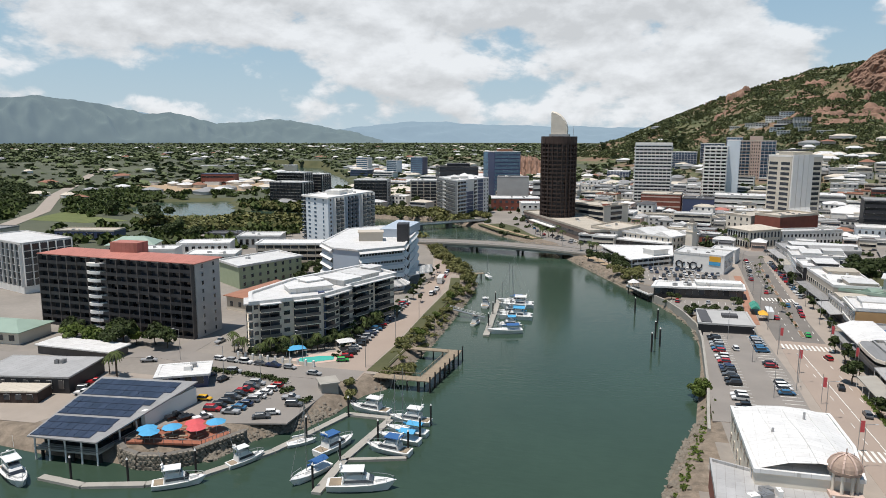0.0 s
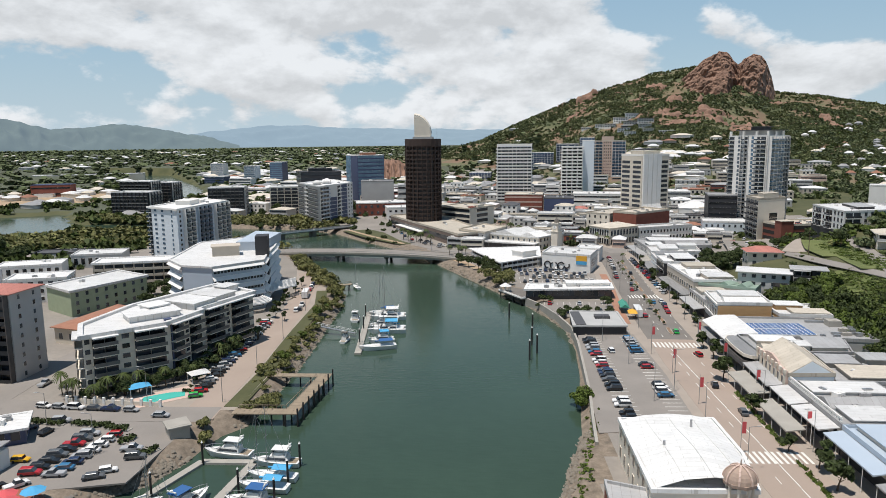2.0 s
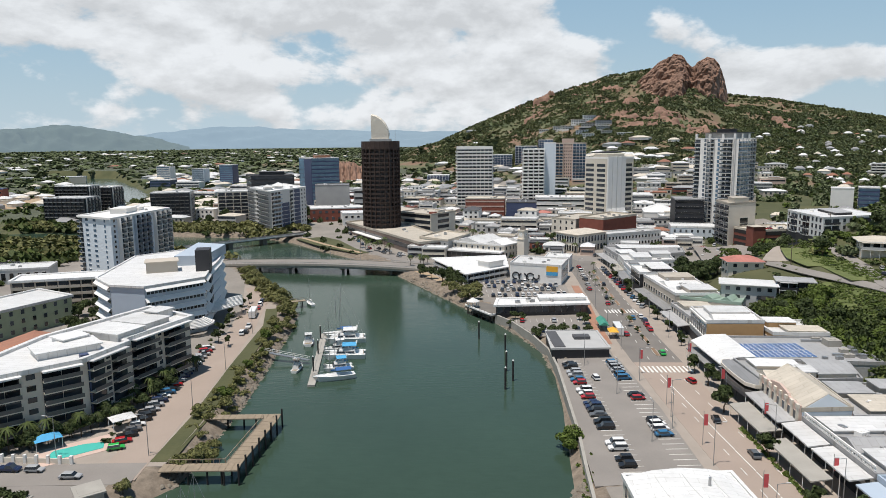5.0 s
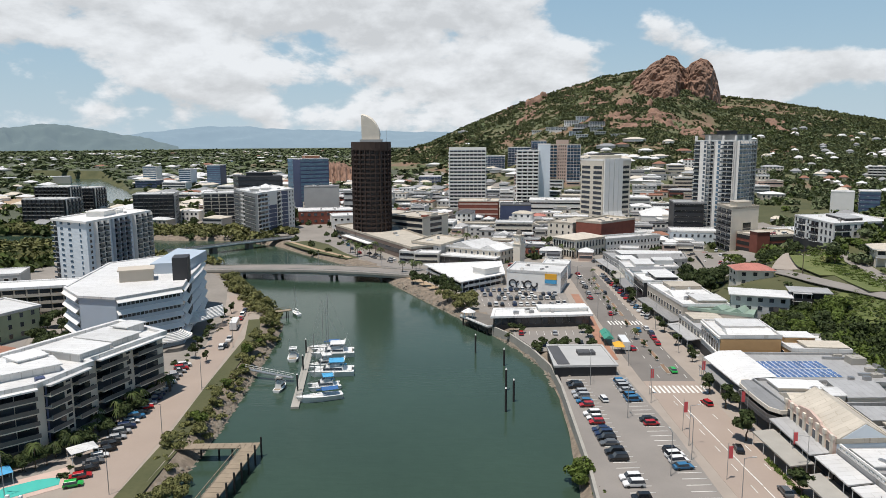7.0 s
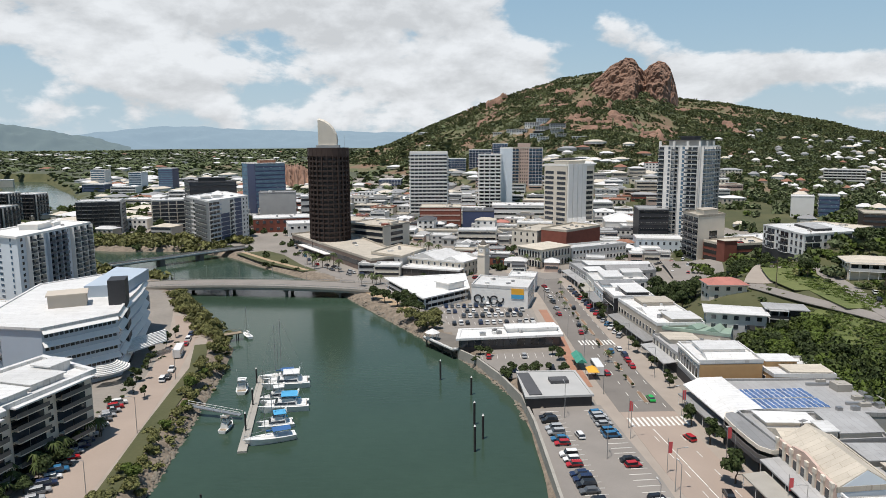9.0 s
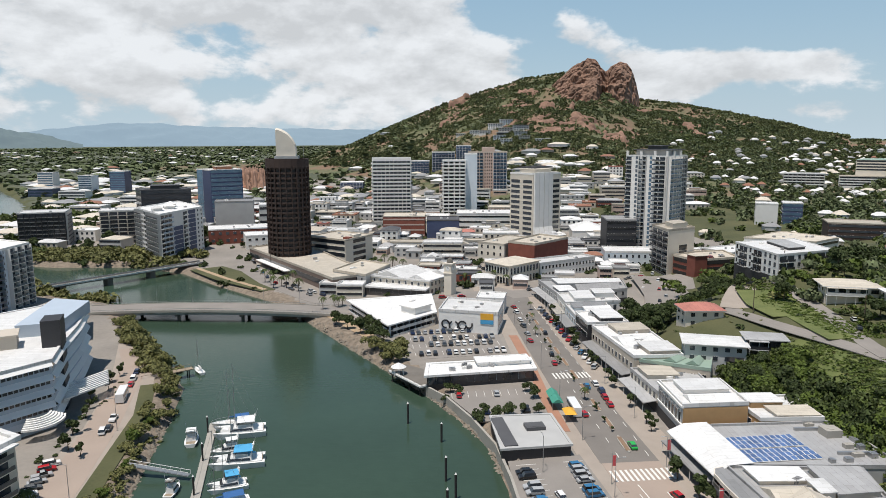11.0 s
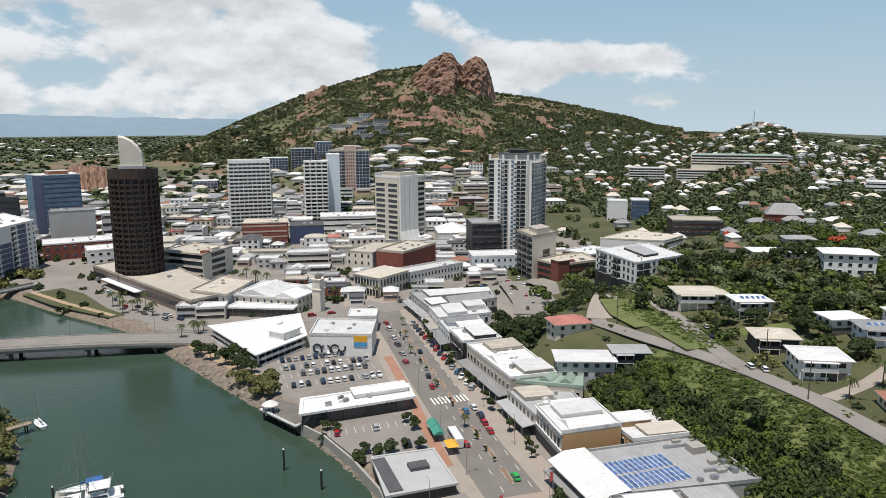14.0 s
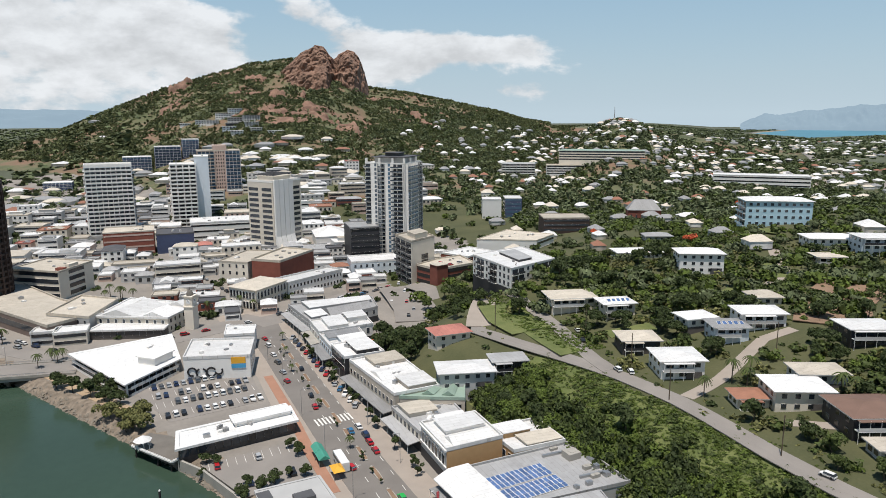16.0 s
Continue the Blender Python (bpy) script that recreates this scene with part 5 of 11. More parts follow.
building("grand_house", "low building with terracotta hip roof", "house", [(-140, 180), (-113, 172), (-108, 200), (-134, 211)], 0.5, 5.5, 1, CREAM, ROOF_TILE, {0: dict(kind="punch", n=6, ww=1.6, wh=2)}, hip=2.6, eave=1.0)
building("striped_office", "dark glass office with tall white fins", "office block", rect(-254, 200, 42, 22, -20), 0.5, 21.5, 6, WHITE, ROOF_WHITE,
         {0: dict(kind="glass", n=10, glass=GLASS, fins=WHITE, depth=0.8), 1: dict(kind="glass", n=6, glass=GLASS, fins=WHITE, depth=0.8)}, base=3, base_mat=WHITE)
building("boat_shed", "large grey metal-roofed boat shed", "warehouse", rect(-146, 94, 27, 17, 10), 0.5, 4.4, 1, CHARCOAL, ROOF_GREY, {0: dict(kind="punch", n=8, ww=1.4, wh=2.2, glass=SHADOWED)}, parapet=0.2, clutter=2)
# shelter walls coloured dark, for the shade under its roof
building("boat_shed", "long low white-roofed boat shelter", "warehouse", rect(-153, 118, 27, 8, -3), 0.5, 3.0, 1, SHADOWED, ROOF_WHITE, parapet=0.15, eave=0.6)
building("yard_office", "low brown yard office with tin roof", "office", rect(-141, 82, 13, 6, 12), 0.5, 3.0, 1, BROWN, ROOF_CREAM, {0: dict(kind="punch", n=4)}, parapet=0.15)
building("marina_office", "low white marina office with blue-framed front", "office", rect(-107, 103, 13, 10, 28), 0.5, 3.6, 1, NAVY, ROOF_WHITE, {0: dict(kind="punch", n=4, ww=1.8, wh=2), 1: dict(kind="punch", n=2, ww=1.8, wh=2)}, parapet=0.3, eave=0.6, clutter=3)
building("club_house", "low building with green metal roof behind palms", "house", rect(-200, 127, 40, 14, 2), 0.5, 4, 1, CREAM, ROOF_GREEN, {0: dict(kind="punch", n=9)}, hip=2.2, eave=1)
building("kiosk", "small concrete pump kiosk beside the road", "kiosk", rect(-66.5, 107.5, 4.5, 5, 35), 0.5, 2.6, 1, CONCRETE, CONCRETE, parapet=0.1, eave=0.3)
building("church", "small hall with pale gable and green roof", "hall", rect(-262, 285, 26, 16, 20), 0.5, 6, 1, CREAM, ROOF_GREEN, {0: dict(kind="punch", n=5)}, hip=4, eave=0.8)
for x, y, w, d, r, h, wm, rm in ((-300, 250, 60, 14, 8, 5, CREAM, ROOF_WHITE), (-260, 240, 40, 16, 6, 6, WHITE, ROOF_WHITE), (-330, 330, 40, 15, 10, 6, NAVY, ROOF_CREAM), (-380, 290, 46, 18, 4, 5, GREYW, ROOF_WHITE),
                                 (-225, 300, 30, 16, 20, 6, WHITE, ROOF_WHITE), (-420, 330, 50, 16, 0, 5, BEIGE, ROOF_GREY), (-205, 330, 26, 18, 16, 7, GREYW, ROOF_WHITE), (-235, 345, 30, 14, 10, 5, WHITE, ROOF_DARK),
                                 (-230, 262, 22, 14, 20, 8, WHITE, ROOF_WHITE), (-118, 330, 18, 30, 18, 9, GREYW, ROOF_WHITE)):
    building("low_building", "low flat-roofed building among trees", "building", rect(x, y, w, d, r), 0.5, h, 1, wm, rm, {0: dict(kind="punch", step=4)}, clutter=2)
for x, y, w, d, r, h, f in ((-310, 588, 36, 22, -4, 22, 7), (-347, 672, 34, 18, -6, 27, 8), (-332, 702, 22, 20, -6, 24, 7), (-228, 598, 32, 24, 12, 25, 8)):
    building("dark_apartments", "charcoal and white riverside apartment block", "apartment block", rect(x, y, w, d, r), 0.5, h, f, CHARCOAL, ROOF_WHITE, {0: railed(depth=1.6, step=4.2, slab=GREYW, railm=CHARCOAL, inner=CHARCOAL, fins=CHARCOAL), 1: railed(depth=1.2, step=5, slab=CHARCOAL, railm=CHARCOAL, fins=GREYW)}, clutter=3)
blue_poly = [(-119, 500), (-102, 549), (-130, 598), (-147, 549)]
blue = building("blue_apartments", "white and navy ten-storey apartment block", "apartment block", blue_poly, 0.5, 31, 10, WHITE, ROOF_WHITE, {}, parapet=0.9, clutter=6)
bays(blue, blue_poly, 0, 31, 10, ((0.26, railed(n=3, depth=1.6, slab=WHITE, railm=BLUEGREY, inner=NAVY, edge=0.2)), (0.24, dict(kind="glass", n=3, glass=NAVY, frame=BLUEGREY, less=3)), (0.12, railed(n=1, depth=1.5, slab=WHITE, railm=WHITE)),
                                  (0.2, dict(kind="glass", n=3, glass=NAVY, frame=BLUEGREY)), (0.1, dict(kind="punch", n=1, ww=1.6)), (0.08, dict(kind="punch", n=1, ww=1.2))))
bays(blue, blue_poly, 3, 31, 10, ((0.3, railed(n=3, depth=1.8, slab=WHITE, railm=CHARCOAL, inner=CHARCOAL, fins=GREYW)), (0.2, railed(n=2, depth=1.6, slab=WHITE, railm=WHITE)), (0.5, railed(n=6, depth=1.8, slab=WHITE, railm=CHARCOAL, inner=CHARCOAL, fins=GREYW))))
for u, v in ((-3, -22), (2, -8), (-1, 8)):
    bm = bmesh.new()
    box(bm, -3.2, -3, 31.1, 3.2, 3, 33.2), prism_taper(bm, [(-4, -4), (4, -4), (4, 4), (-4, 4)], [(-0.4, -0.4), (0.4, -0.4), (0.4, 0.4), (-0.4, 0.4)], 33.2, 35)
    part("roof_pavilion", bm, ROOF_WHITE, blue, "white pyramid-roofed pavilion", pose(u, v, 0, 0, 0, 20))
building("cream_apartments", "cream and grey wing of the creekside apartments", "apartment block", rect(-176, 604, 26, 24, 14), 0.5, 25, 8, CREAM, ROOF_WHITE, {0: railed(n=4, depth=1.4, slab=WHITE, railm=CHARCOAL, inner=CHARCOAL)}, clutter=2)
dark_poly = [(-177, 672), (-136, 678), (-147, 702), (-188, 696)]
dark = building("dark_office", "wide dark office block with grey bands", "office block", dark_poly, 0.5, 35, 7, CHARCOAL, ROOF_DARK, {0: dict(kind="ribbon", wh=2.6, frame=CHARCOAL), 3: dict(kind="ribbon", wh=2.4, frame=GREYW)}, clutter=4)
raised(dark, [(-170, 676), (-146, 680), (-150, 696), (-174, 692)], 35, 38.5, CHARCOAL, ROOF_DARK, "dark rooftop plant level")
glass_poly = [(-121, 690), (-94, 700), (-104, 726), (-137, 712)]
glass_tower = building("glass_office", "blue glass office block with a navy end", "office block", glass_poly, 0.5, 51, 13, NAVY, WHITE, {0: dict(kind="ribbon", wh=2.6, glass=GLASS_SKY, frame=BLUEGREY, edge=0.6)}, clutter=3)
bays(glass_tower, glass_poly, 3, 51, 13, ((0.45, dict(kind="glass", n=3, glass=GLASS_SKY, frame=PALEBLUE)), (0.55, None)))
raised(glass_tower, [(-117, 697), (-103, 703), (-108, 718), (-122, 710)], 51, 54, ROOF_TILE, ROOF_CREAM, "rust-red rooftop plant screen")
building("plain_store", "windowless beige theatre block", "store", rect(-93, 640, 31, 24, 6), 0.5, 27.5, 1, GREYW, ROOF_GREY, clutter=5)
building("plain_store", "grey banded theatre annex block", "store", rect(-66, 652, 17, 20, 6), 0.5, 23, 4, GREYW, ROOF_WHITE, {0: dict(kind="ribbon", wh=2.2)}, clutter=2)
building("brick_mall", "low red brick market hall with white roof", "shop", rect(-84, 590, 44, 26, 10), 0.5, 11, 2, BRICK, ROOF_WHITE, {0: dict(kind="punch", n=8, ww=2.4, wh=2.2)}, clutter=4)
building("white_clinic", "white stepped two-storey clinic", "clinic", rect(-60, 560, 30, 22, 12), 0.5, 9.5, 2, WHITE, ROOF_WHITE, {0: dict(kind="punch", n=6, ww=2.0, wh=1.6)}, clutter=3)
for x, y, w, d, h, f, wm, gm in ((-372, 1120, 20, 20, 26, 8, PALEBLUE, GLASS_BLUE), (-318, 1090, 22, 20, 33, 10, NAVY, GLASS_SKY), (-450, 1180, 24, 18, 28, 8, WHITE, GLASS_BLUE), (-410, 1060, 34, 20, 12, 3, NAVY, GLASS_BLUE), (-352, 1010, 36, 18, 11, 3, WHITE, GLASS), (-240, 900, 40, 22, 12, 3, WHITE, GLASS), (-205, 860, 26, 20, 10, 2, BRICK, GLASS), (-270, 820, 34, 20, 9, 2, CREAM, GLASS)):
    building("far_block", "blue and white office block far along the creek", "office block", rect(x, y, w, d, -10), 0.5, h, f, wm, ROOF_WHITE, {0: dict(kind="ribbon", wh=1.9, glass=gm, frame=WHITE)}, clutter=2)


# ---- the centre beyond the bridge ----
def brown_tower():
    """The round-cornered dark brown hotel tower with its white scoop on top."""
    root = thing("hotel_tower", "dark brown twenty-storey hotel tower with white rooftop scoop", "hotel tower", -35.5, 474, 0.5)
    R, H, F = 12.6, 67.5, 21
    ring = [(R * math.cos(t), R * math.sin(t)) for t in np.linspace(0, 2 * math.pi, 25)[:-1]]
    # core coloured dark for the shade behind the balcony bands
    bm = bmesh.new()
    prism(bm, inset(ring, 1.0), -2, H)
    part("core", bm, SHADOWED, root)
    fh = (H - 4) / F
    slab = None
    for k in range(F):
        z = 4 + k * fh
        if slab is None:
            bm = bmesh.new()
            grow = inset(ring, -0.35)
            n, back = len(ring), inset(ring, 0.9)
            loops = [[bm.verts.new((*p, z_)) for p in rr] for rr, z_ in ((grow, 0), (grow, 1.15), (back, 1.15), (back, 0))]
            for r, q in zip(loops, loops[1:] + loops[:1]):
                for i in range(n):
                    bm.faces.new((r[i], r[(i + 1) % n], q[(i + 1) % n], q[i]))
            bmesh.ops.recalc_face_normals(bm, faces=bm.faces)
            ob = part("spandrel", bm, BROWN, root, "dark brown balcony band", pose(0, 0, z))
            slab = ob.data
        else:
            part("spandrel", slab, None, root, "dark brown balcony band", pose(0, 0, z))
    fin = None
    for i in range(24):
        t = 2 * math.pi * i / 24
        if fin is None:
            bm = bmesh.new()
            box(bm, R - 1.2, -0.28, 2, R + 0.75, 0.28, H)
            fin = part("fin", bm, BROWN, root, "", pose(0, 0, 0, 0, 0, math.degrees(t))).data
        else:
            part("fin", fin, None, root, "", pose(0, 0, 0, 0, 0, math.degrees(t)))
    bm = bmesh.new()
    prism(bm, inset(ring, -0.7), H - 5.2, H)
    part("crown", bm, BROWN, root, "plain dark crown band")
    # the scoop: a tall curved sail with a straight back, hollow behind
    prof = [(-5.8, 0), (6.0, 0), (6.0, 5.5), (5.2, 9.0), (3.4, 12.6), (0.8, 15.6), (-2.4, 17.6), (-5.2, 18.6), (-5.9, 18.2)]
    bm = bmesh.new()
    rows = []
    for k in range(9):
        v = -4.6 + 9.2 * k / 8
        bulge = 1.6 * (1 - (v / 4.6) ** 2)
        rows.append([bm.verts.new((x + (bulge if 1 < i < 7 else 0) * 0.35, v - (1.2 if x < 0 else 0) * (1 - (v / 4.6) ** 2), H + z * (1 - 0.012 * abs(v)))) for i, (x, z) in enumerate(prof)])
    n = len(prof)
    for r, q in zip(rows, rows[1:]):
        for i in range(n):
            bm.faces.new((r[i], q[i], q[(i + 1) % n], r[(i + 1) % n]))
    bm.faces.new(rows[0]), bm.faces.new(rows[-1][::-1])
    bmesh.ops.recalc_face_normals(bm, faces=bm.faces)
    part("scoop", bm, CREAM, root, "off-white curved rooftop scoop")
    bm = bmesh.new()
    prism(bm, [(-7, -6), (7.5, -6), (7.5, 6), (-7, 6)], H, H + 1.6)
    part("scoop_base", bm, GREYW, root)
    bm = bmesh.new()
    tube(bm, 10.5, -2, H, H + 8, 0.09)
    part("antenna", bm, STEEL, root)


brown_tower()
POD = [(-64, 502), (-8, 389), (16, 402), (-2, 440), (-24, 502), (-40, 520)]
pod = building("shopping_podium", "long low shopping podium with flat cream roof", "shopping centre", POD, 0.5, 7.6, 1, BROWN_WALL, ROOF_CREAM, {0: dict(kind="ribbon", wh=2.6, frame=CONCRETE_DARK, glass=GLASS)}, parapet=1.1, clutter=6)
bm = bmesh.new()
a, b = Vector((-64, 502)), Vector((-8, 389))
pc = Vector((sum(p[0] for p in POD) / 6, sum(p[1] for p in POD) / 6))
d = (b - a).normalized()
o = Vector((d.y, -d.x))
prism(bm, [tuple(p - pc) for p in (a + d * 22, a + d * 70, a + d * 70 + o * 4, a + d * 22 + o * 4)][::-1], 3.2, 3.7)
part("awning", bm, WHITE, pod, "white street awning")
brown4 = building("brown_offices", "four-storey banded office with brick stair towers", "office block", [(-24, 491), (-1, 469), (17, 492), (-6, 514)], 0.5, 16, 4, CREAM, ROOF_CREAM,
                  {0: dict(kind="ribbon", wh=2.4), 1: dict(kind="ribbon", wh=2.4, edge=8)}, parapet=0.8, eave=0.4, clutter=3)
bm = bmesh.new()
box(bm, -1.8, -2.2, 0, 1.8, 2.2, 17.6), box(bm, 10, -2.2, 0, 13.5, 2.2, 16.6)
part("brick_tower", bm, BRICK, brown4, "red brick stair tower", pose(4, -17, 0, 0, 0, 52))
bm = bmesh.new()
box(bm, -4, -1.2, 0, 4, 1.2, 18.5)
part("end_wall", bm, CREAM, brown4, "blank cream end wall", pose(9.5, -11, 0, 0, 0, 52))


def post_office():
    a = building("old_office", "grey two-storey old office wing", "office block", [(-8, 408), (9, 391), (24, 420), (8, 437)], 0.5, 8.6, 2, GREYW, ROOF_CREAM, {0: dict(kind="punch", n=6, ww=1.0, wh=1.8)}, parapet=1.0, clutter=5)
    b = building("post_office", "cream colonial post office with white roofs", "post office", [(12, 397), (41, 377), (58, 396), (30, 424)], 0.5, 7.4, 2, CREAM, ROOF_WHITE,
                 {0: dict(kind="arch", n=9, ww=1.3, wh=2.4, frame=WHITE), 1: dict(kind="punch", n=7, ww=1.1, wh=1.9)}, parapet=0.6, eave=0.4)
    for plan, z, rise in (([(13, 397), (28, 386.5), (44, 402), (30, 413)], 7.6, 3.2), ([(30, 385.5), (40, 378.5), (49, 388), (38, 397)], 7.6, 2.6), ([(44, 402), (52, 391), (57, 396), (48, 406)], 7.6, 2.0), ([(30, 413), (37, 407), (40, 411), (31, 421)], 7.6, 2.2)):
        gable(b, plan, z, rise, ROOF_WHITE, "white gabled sheet roof")
    # dark walls and panes put the colonnade's inner shade into colour
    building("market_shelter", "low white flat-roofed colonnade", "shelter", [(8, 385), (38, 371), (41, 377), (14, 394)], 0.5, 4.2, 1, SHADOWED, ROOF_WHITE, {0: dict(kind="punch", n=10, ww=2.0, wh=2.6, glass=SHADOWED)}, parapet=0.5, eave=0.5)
    t = thing("clock_tower", "cream square clock tower with dark dome", "clock tower", 52, 379.5, 0.5, -40)
    bm = bmesh.new()
    box(bm, -2.3, -2.3, 0, 2.3, 2.3, 11), box(bm, -2.6, -2.6, 11, 2.6, 2.6, 11.5), box(bm, -2.1, -2.1, 11.5, 2.1, 2.1, 16), box(bm, -2.5, -2.5, 16, 2.5, 2.5, 16.5)
    part("shaft", bm, CREAM, t)
    bm = bmesh.new()
    for i in range(5):
        r0, r1 = 1.7 * math.cos(i * 0.3), 1.7 * math.cos((i + 1) * 0.3)
        tube(bm, 0, 0, 16.5 + 2.6 * math.sin(i * 0.3), 16.5 + 2.6 * math.sin((i + 1) * 0.3), r0, max(0.05, r1), 12)
    tube(bm, 0, 0, 19, 20.3, 0.12)
    part("dome", bm, CONCRETE_DARK, t, "dark lead dome")
    for r in (0, 90, 180, 270):
        bm = bmesh.new()
        bmesh.ops.create_cone(bm, cap_ends=True, segments=20, radius1=1.15, radius2=1.15, depth=0.1)
        part("clock_face", bm, WHITE, t, "white clock face", pose(0, 0, 13.8, 0, 0, r) @ pose(0, -2.14, 0, 90, 0, 0))
        bm = bmesh.new()
        box(bm, -0.06, -0.03, 0, 0.06, 0.03, 0.9), box(bm, 0, -0.03, -0.06, 0.6, 0.03, 0.06)
        part("clock_pointer", bm, PILE, t, "", pose(0, 0, 13.8, 0, 0, r) @ pose(0, -2.24, 0))


post_office()
building("river_club", "white-roofed two-storey club with verandahs", "club", [(16, 306), (36, 323), (38, 356), (1, 350)], 0.5, 5.2, 2, PALEBLUE, ROOF_WHITE,
         {0: railed(n=7, depth=1.6, slab=WHITE, railm=WHITE), 1: railed(n=8, depth=1.2, slab=WHITE, railm=WHITE), 3: railed(n=11, depth=1.2, slab=WHITE, railm=WHITE)}, parapet=0.3, eave=1.6, clutter=3)
bm = bmesh.new()
rc = Vector((22.75, 333.75))
box(bm, -5, -4, 5.2, 5, 4, 8.2), box(bm, -5.6, -4.6, 8.2, 5.6, 4.6, 8.6)
part("upper_room", bm, WHITE, scene.objects["river_club"], "white upper room", pose(6, -9, 0, 0, 0, 40))
mur = building("painted_warehouse", "white warehouse with dark mural and bright billboard", "warehouse", [(37, 312), (60, 302), (67, 322), (44, 333)], 0.5, 8.6, 1, WHITE, ROOF_WHITE, {1: dict(kind="punch", n=6, ww=1.4)}, parapet=0.9, clutter=5)
mc = Vector((52, 317.25))
md = (Vector((60, 302)) - Vector((37, 312))).normalized()
mrot = math.degrees(math.atan2(md.y, md.x))
for name, u, w, z0, z1, m_, lab in (("billboard", 20.6, 5.4, 6.0, 8.6, CANVAS_YEL, "yellow and blue billboard"), ("billboard_strip", 20.6, 5.4, 4.2, 6.0, CANVAS_SKY, "blue lower band of the billboard")):
    p = Vector((37, 312)) + md * u - mc
    bm = bmesh.new()
    box(bm, -w / 2, -0.25, z0, w / 2, 0.05, z1)
    part(name, bm, m_, mur, lab, pose(p.x, p.y, 0, 0, 0, mrot))
bm = bmesh.new()
for cx_, cz_, r_, t0, t1 in ((3, 3.2, 1.6, 0, 5), (6.5, 2.6, 1.9, 2, 7.5), (10.2, 3.0, 1.7, 0.5, 5.8), (13, 3.4, 1.4, 3.4, 6.8)):
    ts = np.linspace(t0, t1, 14)
    for t, t2 in zip(ts, ts[1:]):
        beam(bm, (cx_ + r_ * math.cos(t), -0.02, cz_ + r_ * math.sin(t)), (cx_ + r_ * math.cos(t2), -0.02, cz_ + r_ * math.sin(t2)), 0.3)
p = Vector((37, 312)) - mc
part("mural", bm, CHARCOAL, mur, "looping dark painted mural", pose(p.x, p.y, 0, 0, 0, mrot))
building("corner_store", "small white flat-roofed corner building", "shop", [(58, 338), (70, 334), (74, 346), (62, 351)], 0.5, 7, 1, WHITE, ROOF_WHITE, {0: dict(kind="punch", n=4)}, clutter=1)
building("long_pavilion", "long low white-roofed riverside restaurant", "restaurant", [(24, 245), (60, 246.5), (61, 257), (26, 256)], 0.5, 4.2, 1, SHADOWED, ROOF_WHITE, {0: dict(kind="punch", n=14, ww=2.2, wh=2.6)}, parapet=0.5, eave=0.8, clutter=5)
building("long_pavilion", "raised white roof of the riverside restaurant", "restaurant", [(42, 251), (60, 251.5), (60, 257.5), (42, 257)], 0.5, 5.6, 1, WHITE, ROOF_WHITE, parapet=0.3, eave=0.3)
deck = thing("river_deck", "dark timber dining deck on piles over the creek", "deck", 19, 256, 0.5)
bm = bmesh.new()
prism(bm, [(-6, 6), (3, -11), (9, -8), (6, 8), (0, 14)], -0.3, 0.1)
part("decking", bm, CONCRETE_DARK, deck)
bm = bmesh.new()
for p in ((-5, 5), (0, -4), (3, -9.5), (7, -7)):
    tube(bm, *p, -5, -0.3, 0.3)
part("piles", bm, PILE, deck)
bm = bmesh.new()
for a_, b_ in (((-6, 6), (3, -11)), ((3, -11), (9, -8))):
    beam(bm, (*a_, 1.1), (*b_, 1.1), 0.06)
    beam(bm, (*a_, 0.6), (*b_, 0.6), 0.25)
part("balustrade", bm, WHITE, deck)
gz_ = thing("gazebo", "small white octagonal gazebo on the deck", "gazebo", 16, 260, 0.6)
bm = bmesh.new()
for i in range(8):
    tube(bm, 2.2 * math.cos(i * 0.785), 2.2 * math.sin(i * 0.785), 0, 2.6, 0.1)
part("posts", bm, WHITE, gz_)
bm = bmesh.new()
tube(bm, 0, 0, 2.6, 4.0, 2.8, 0.2, 8)
part("roof", bm, ROOF_WHITE, gz_)
res = building("dark_restaurant", "low charcoal restaurant with grey roof and skylight", "restaurant", [(36.5, 191.5), (54.5, 191.5), (55, 211), (38, 212)], 0.5, 3.1, 1, CHARCOAL, GREYW, {1: dict(kind="punch", n=6, ww=2, wh=2)}, parapet=0.35, eave=0.3)
bm = bmesh.new()
box(bm, -2.6, -1.8, 3.1, 2.6, 1.8, 4.2), box(bm, -2.1, -1.3, 4.2, 2.1, 1.3, 4.26)
part("skylight", bm, ROOF_DARK, res, "dark louvred roof box", pose(2, 1, 0))
bm = bmesh.new()
box(bm, -8.5, -9, 3.25, -5, 9, 3.5)
part("roof_wing", bm, ROOF_DARK, res, "darker side roof")

# ---- white towers ----
resi_poly = rect(214, 492, 30, 30, -50)
resi = building("residential_tower", "grey and white twenty-two storey residential tower", "apartment tower", resi_poly, 0.5, 67, 21, WHITE, WHITE, {}, parapet=0.5, base=4, base_mat=CREAM)
dark_bay = dict(slab=WHITE, railm=GLASS_TOWER, glass=GLASS, inner=CHARCOAL)
bays(resi, resi_poly, 0, 67, 21, ((0.15, railed(n=1, depth=1.6, edge=0.2, **dark_bay)), (0.06, None), (0.11, dict(kind="punch", n=1, ww=1.6, wh=2.0, glass=GLASS_TOWER)), (0.19, railed(n=2, depth=1.0, edge=0.2, fins=GREYW, **dark_bay)), (0.05, None),
                                  (0.1, dict(kind="punch", n=1, ww=1.8, wh=2.2, glass=GLASS_SKY)), (0.3, railed(n=2, depth=2.4, edge=0.3, **dark_bay)), (0.04, None)), 4.0)
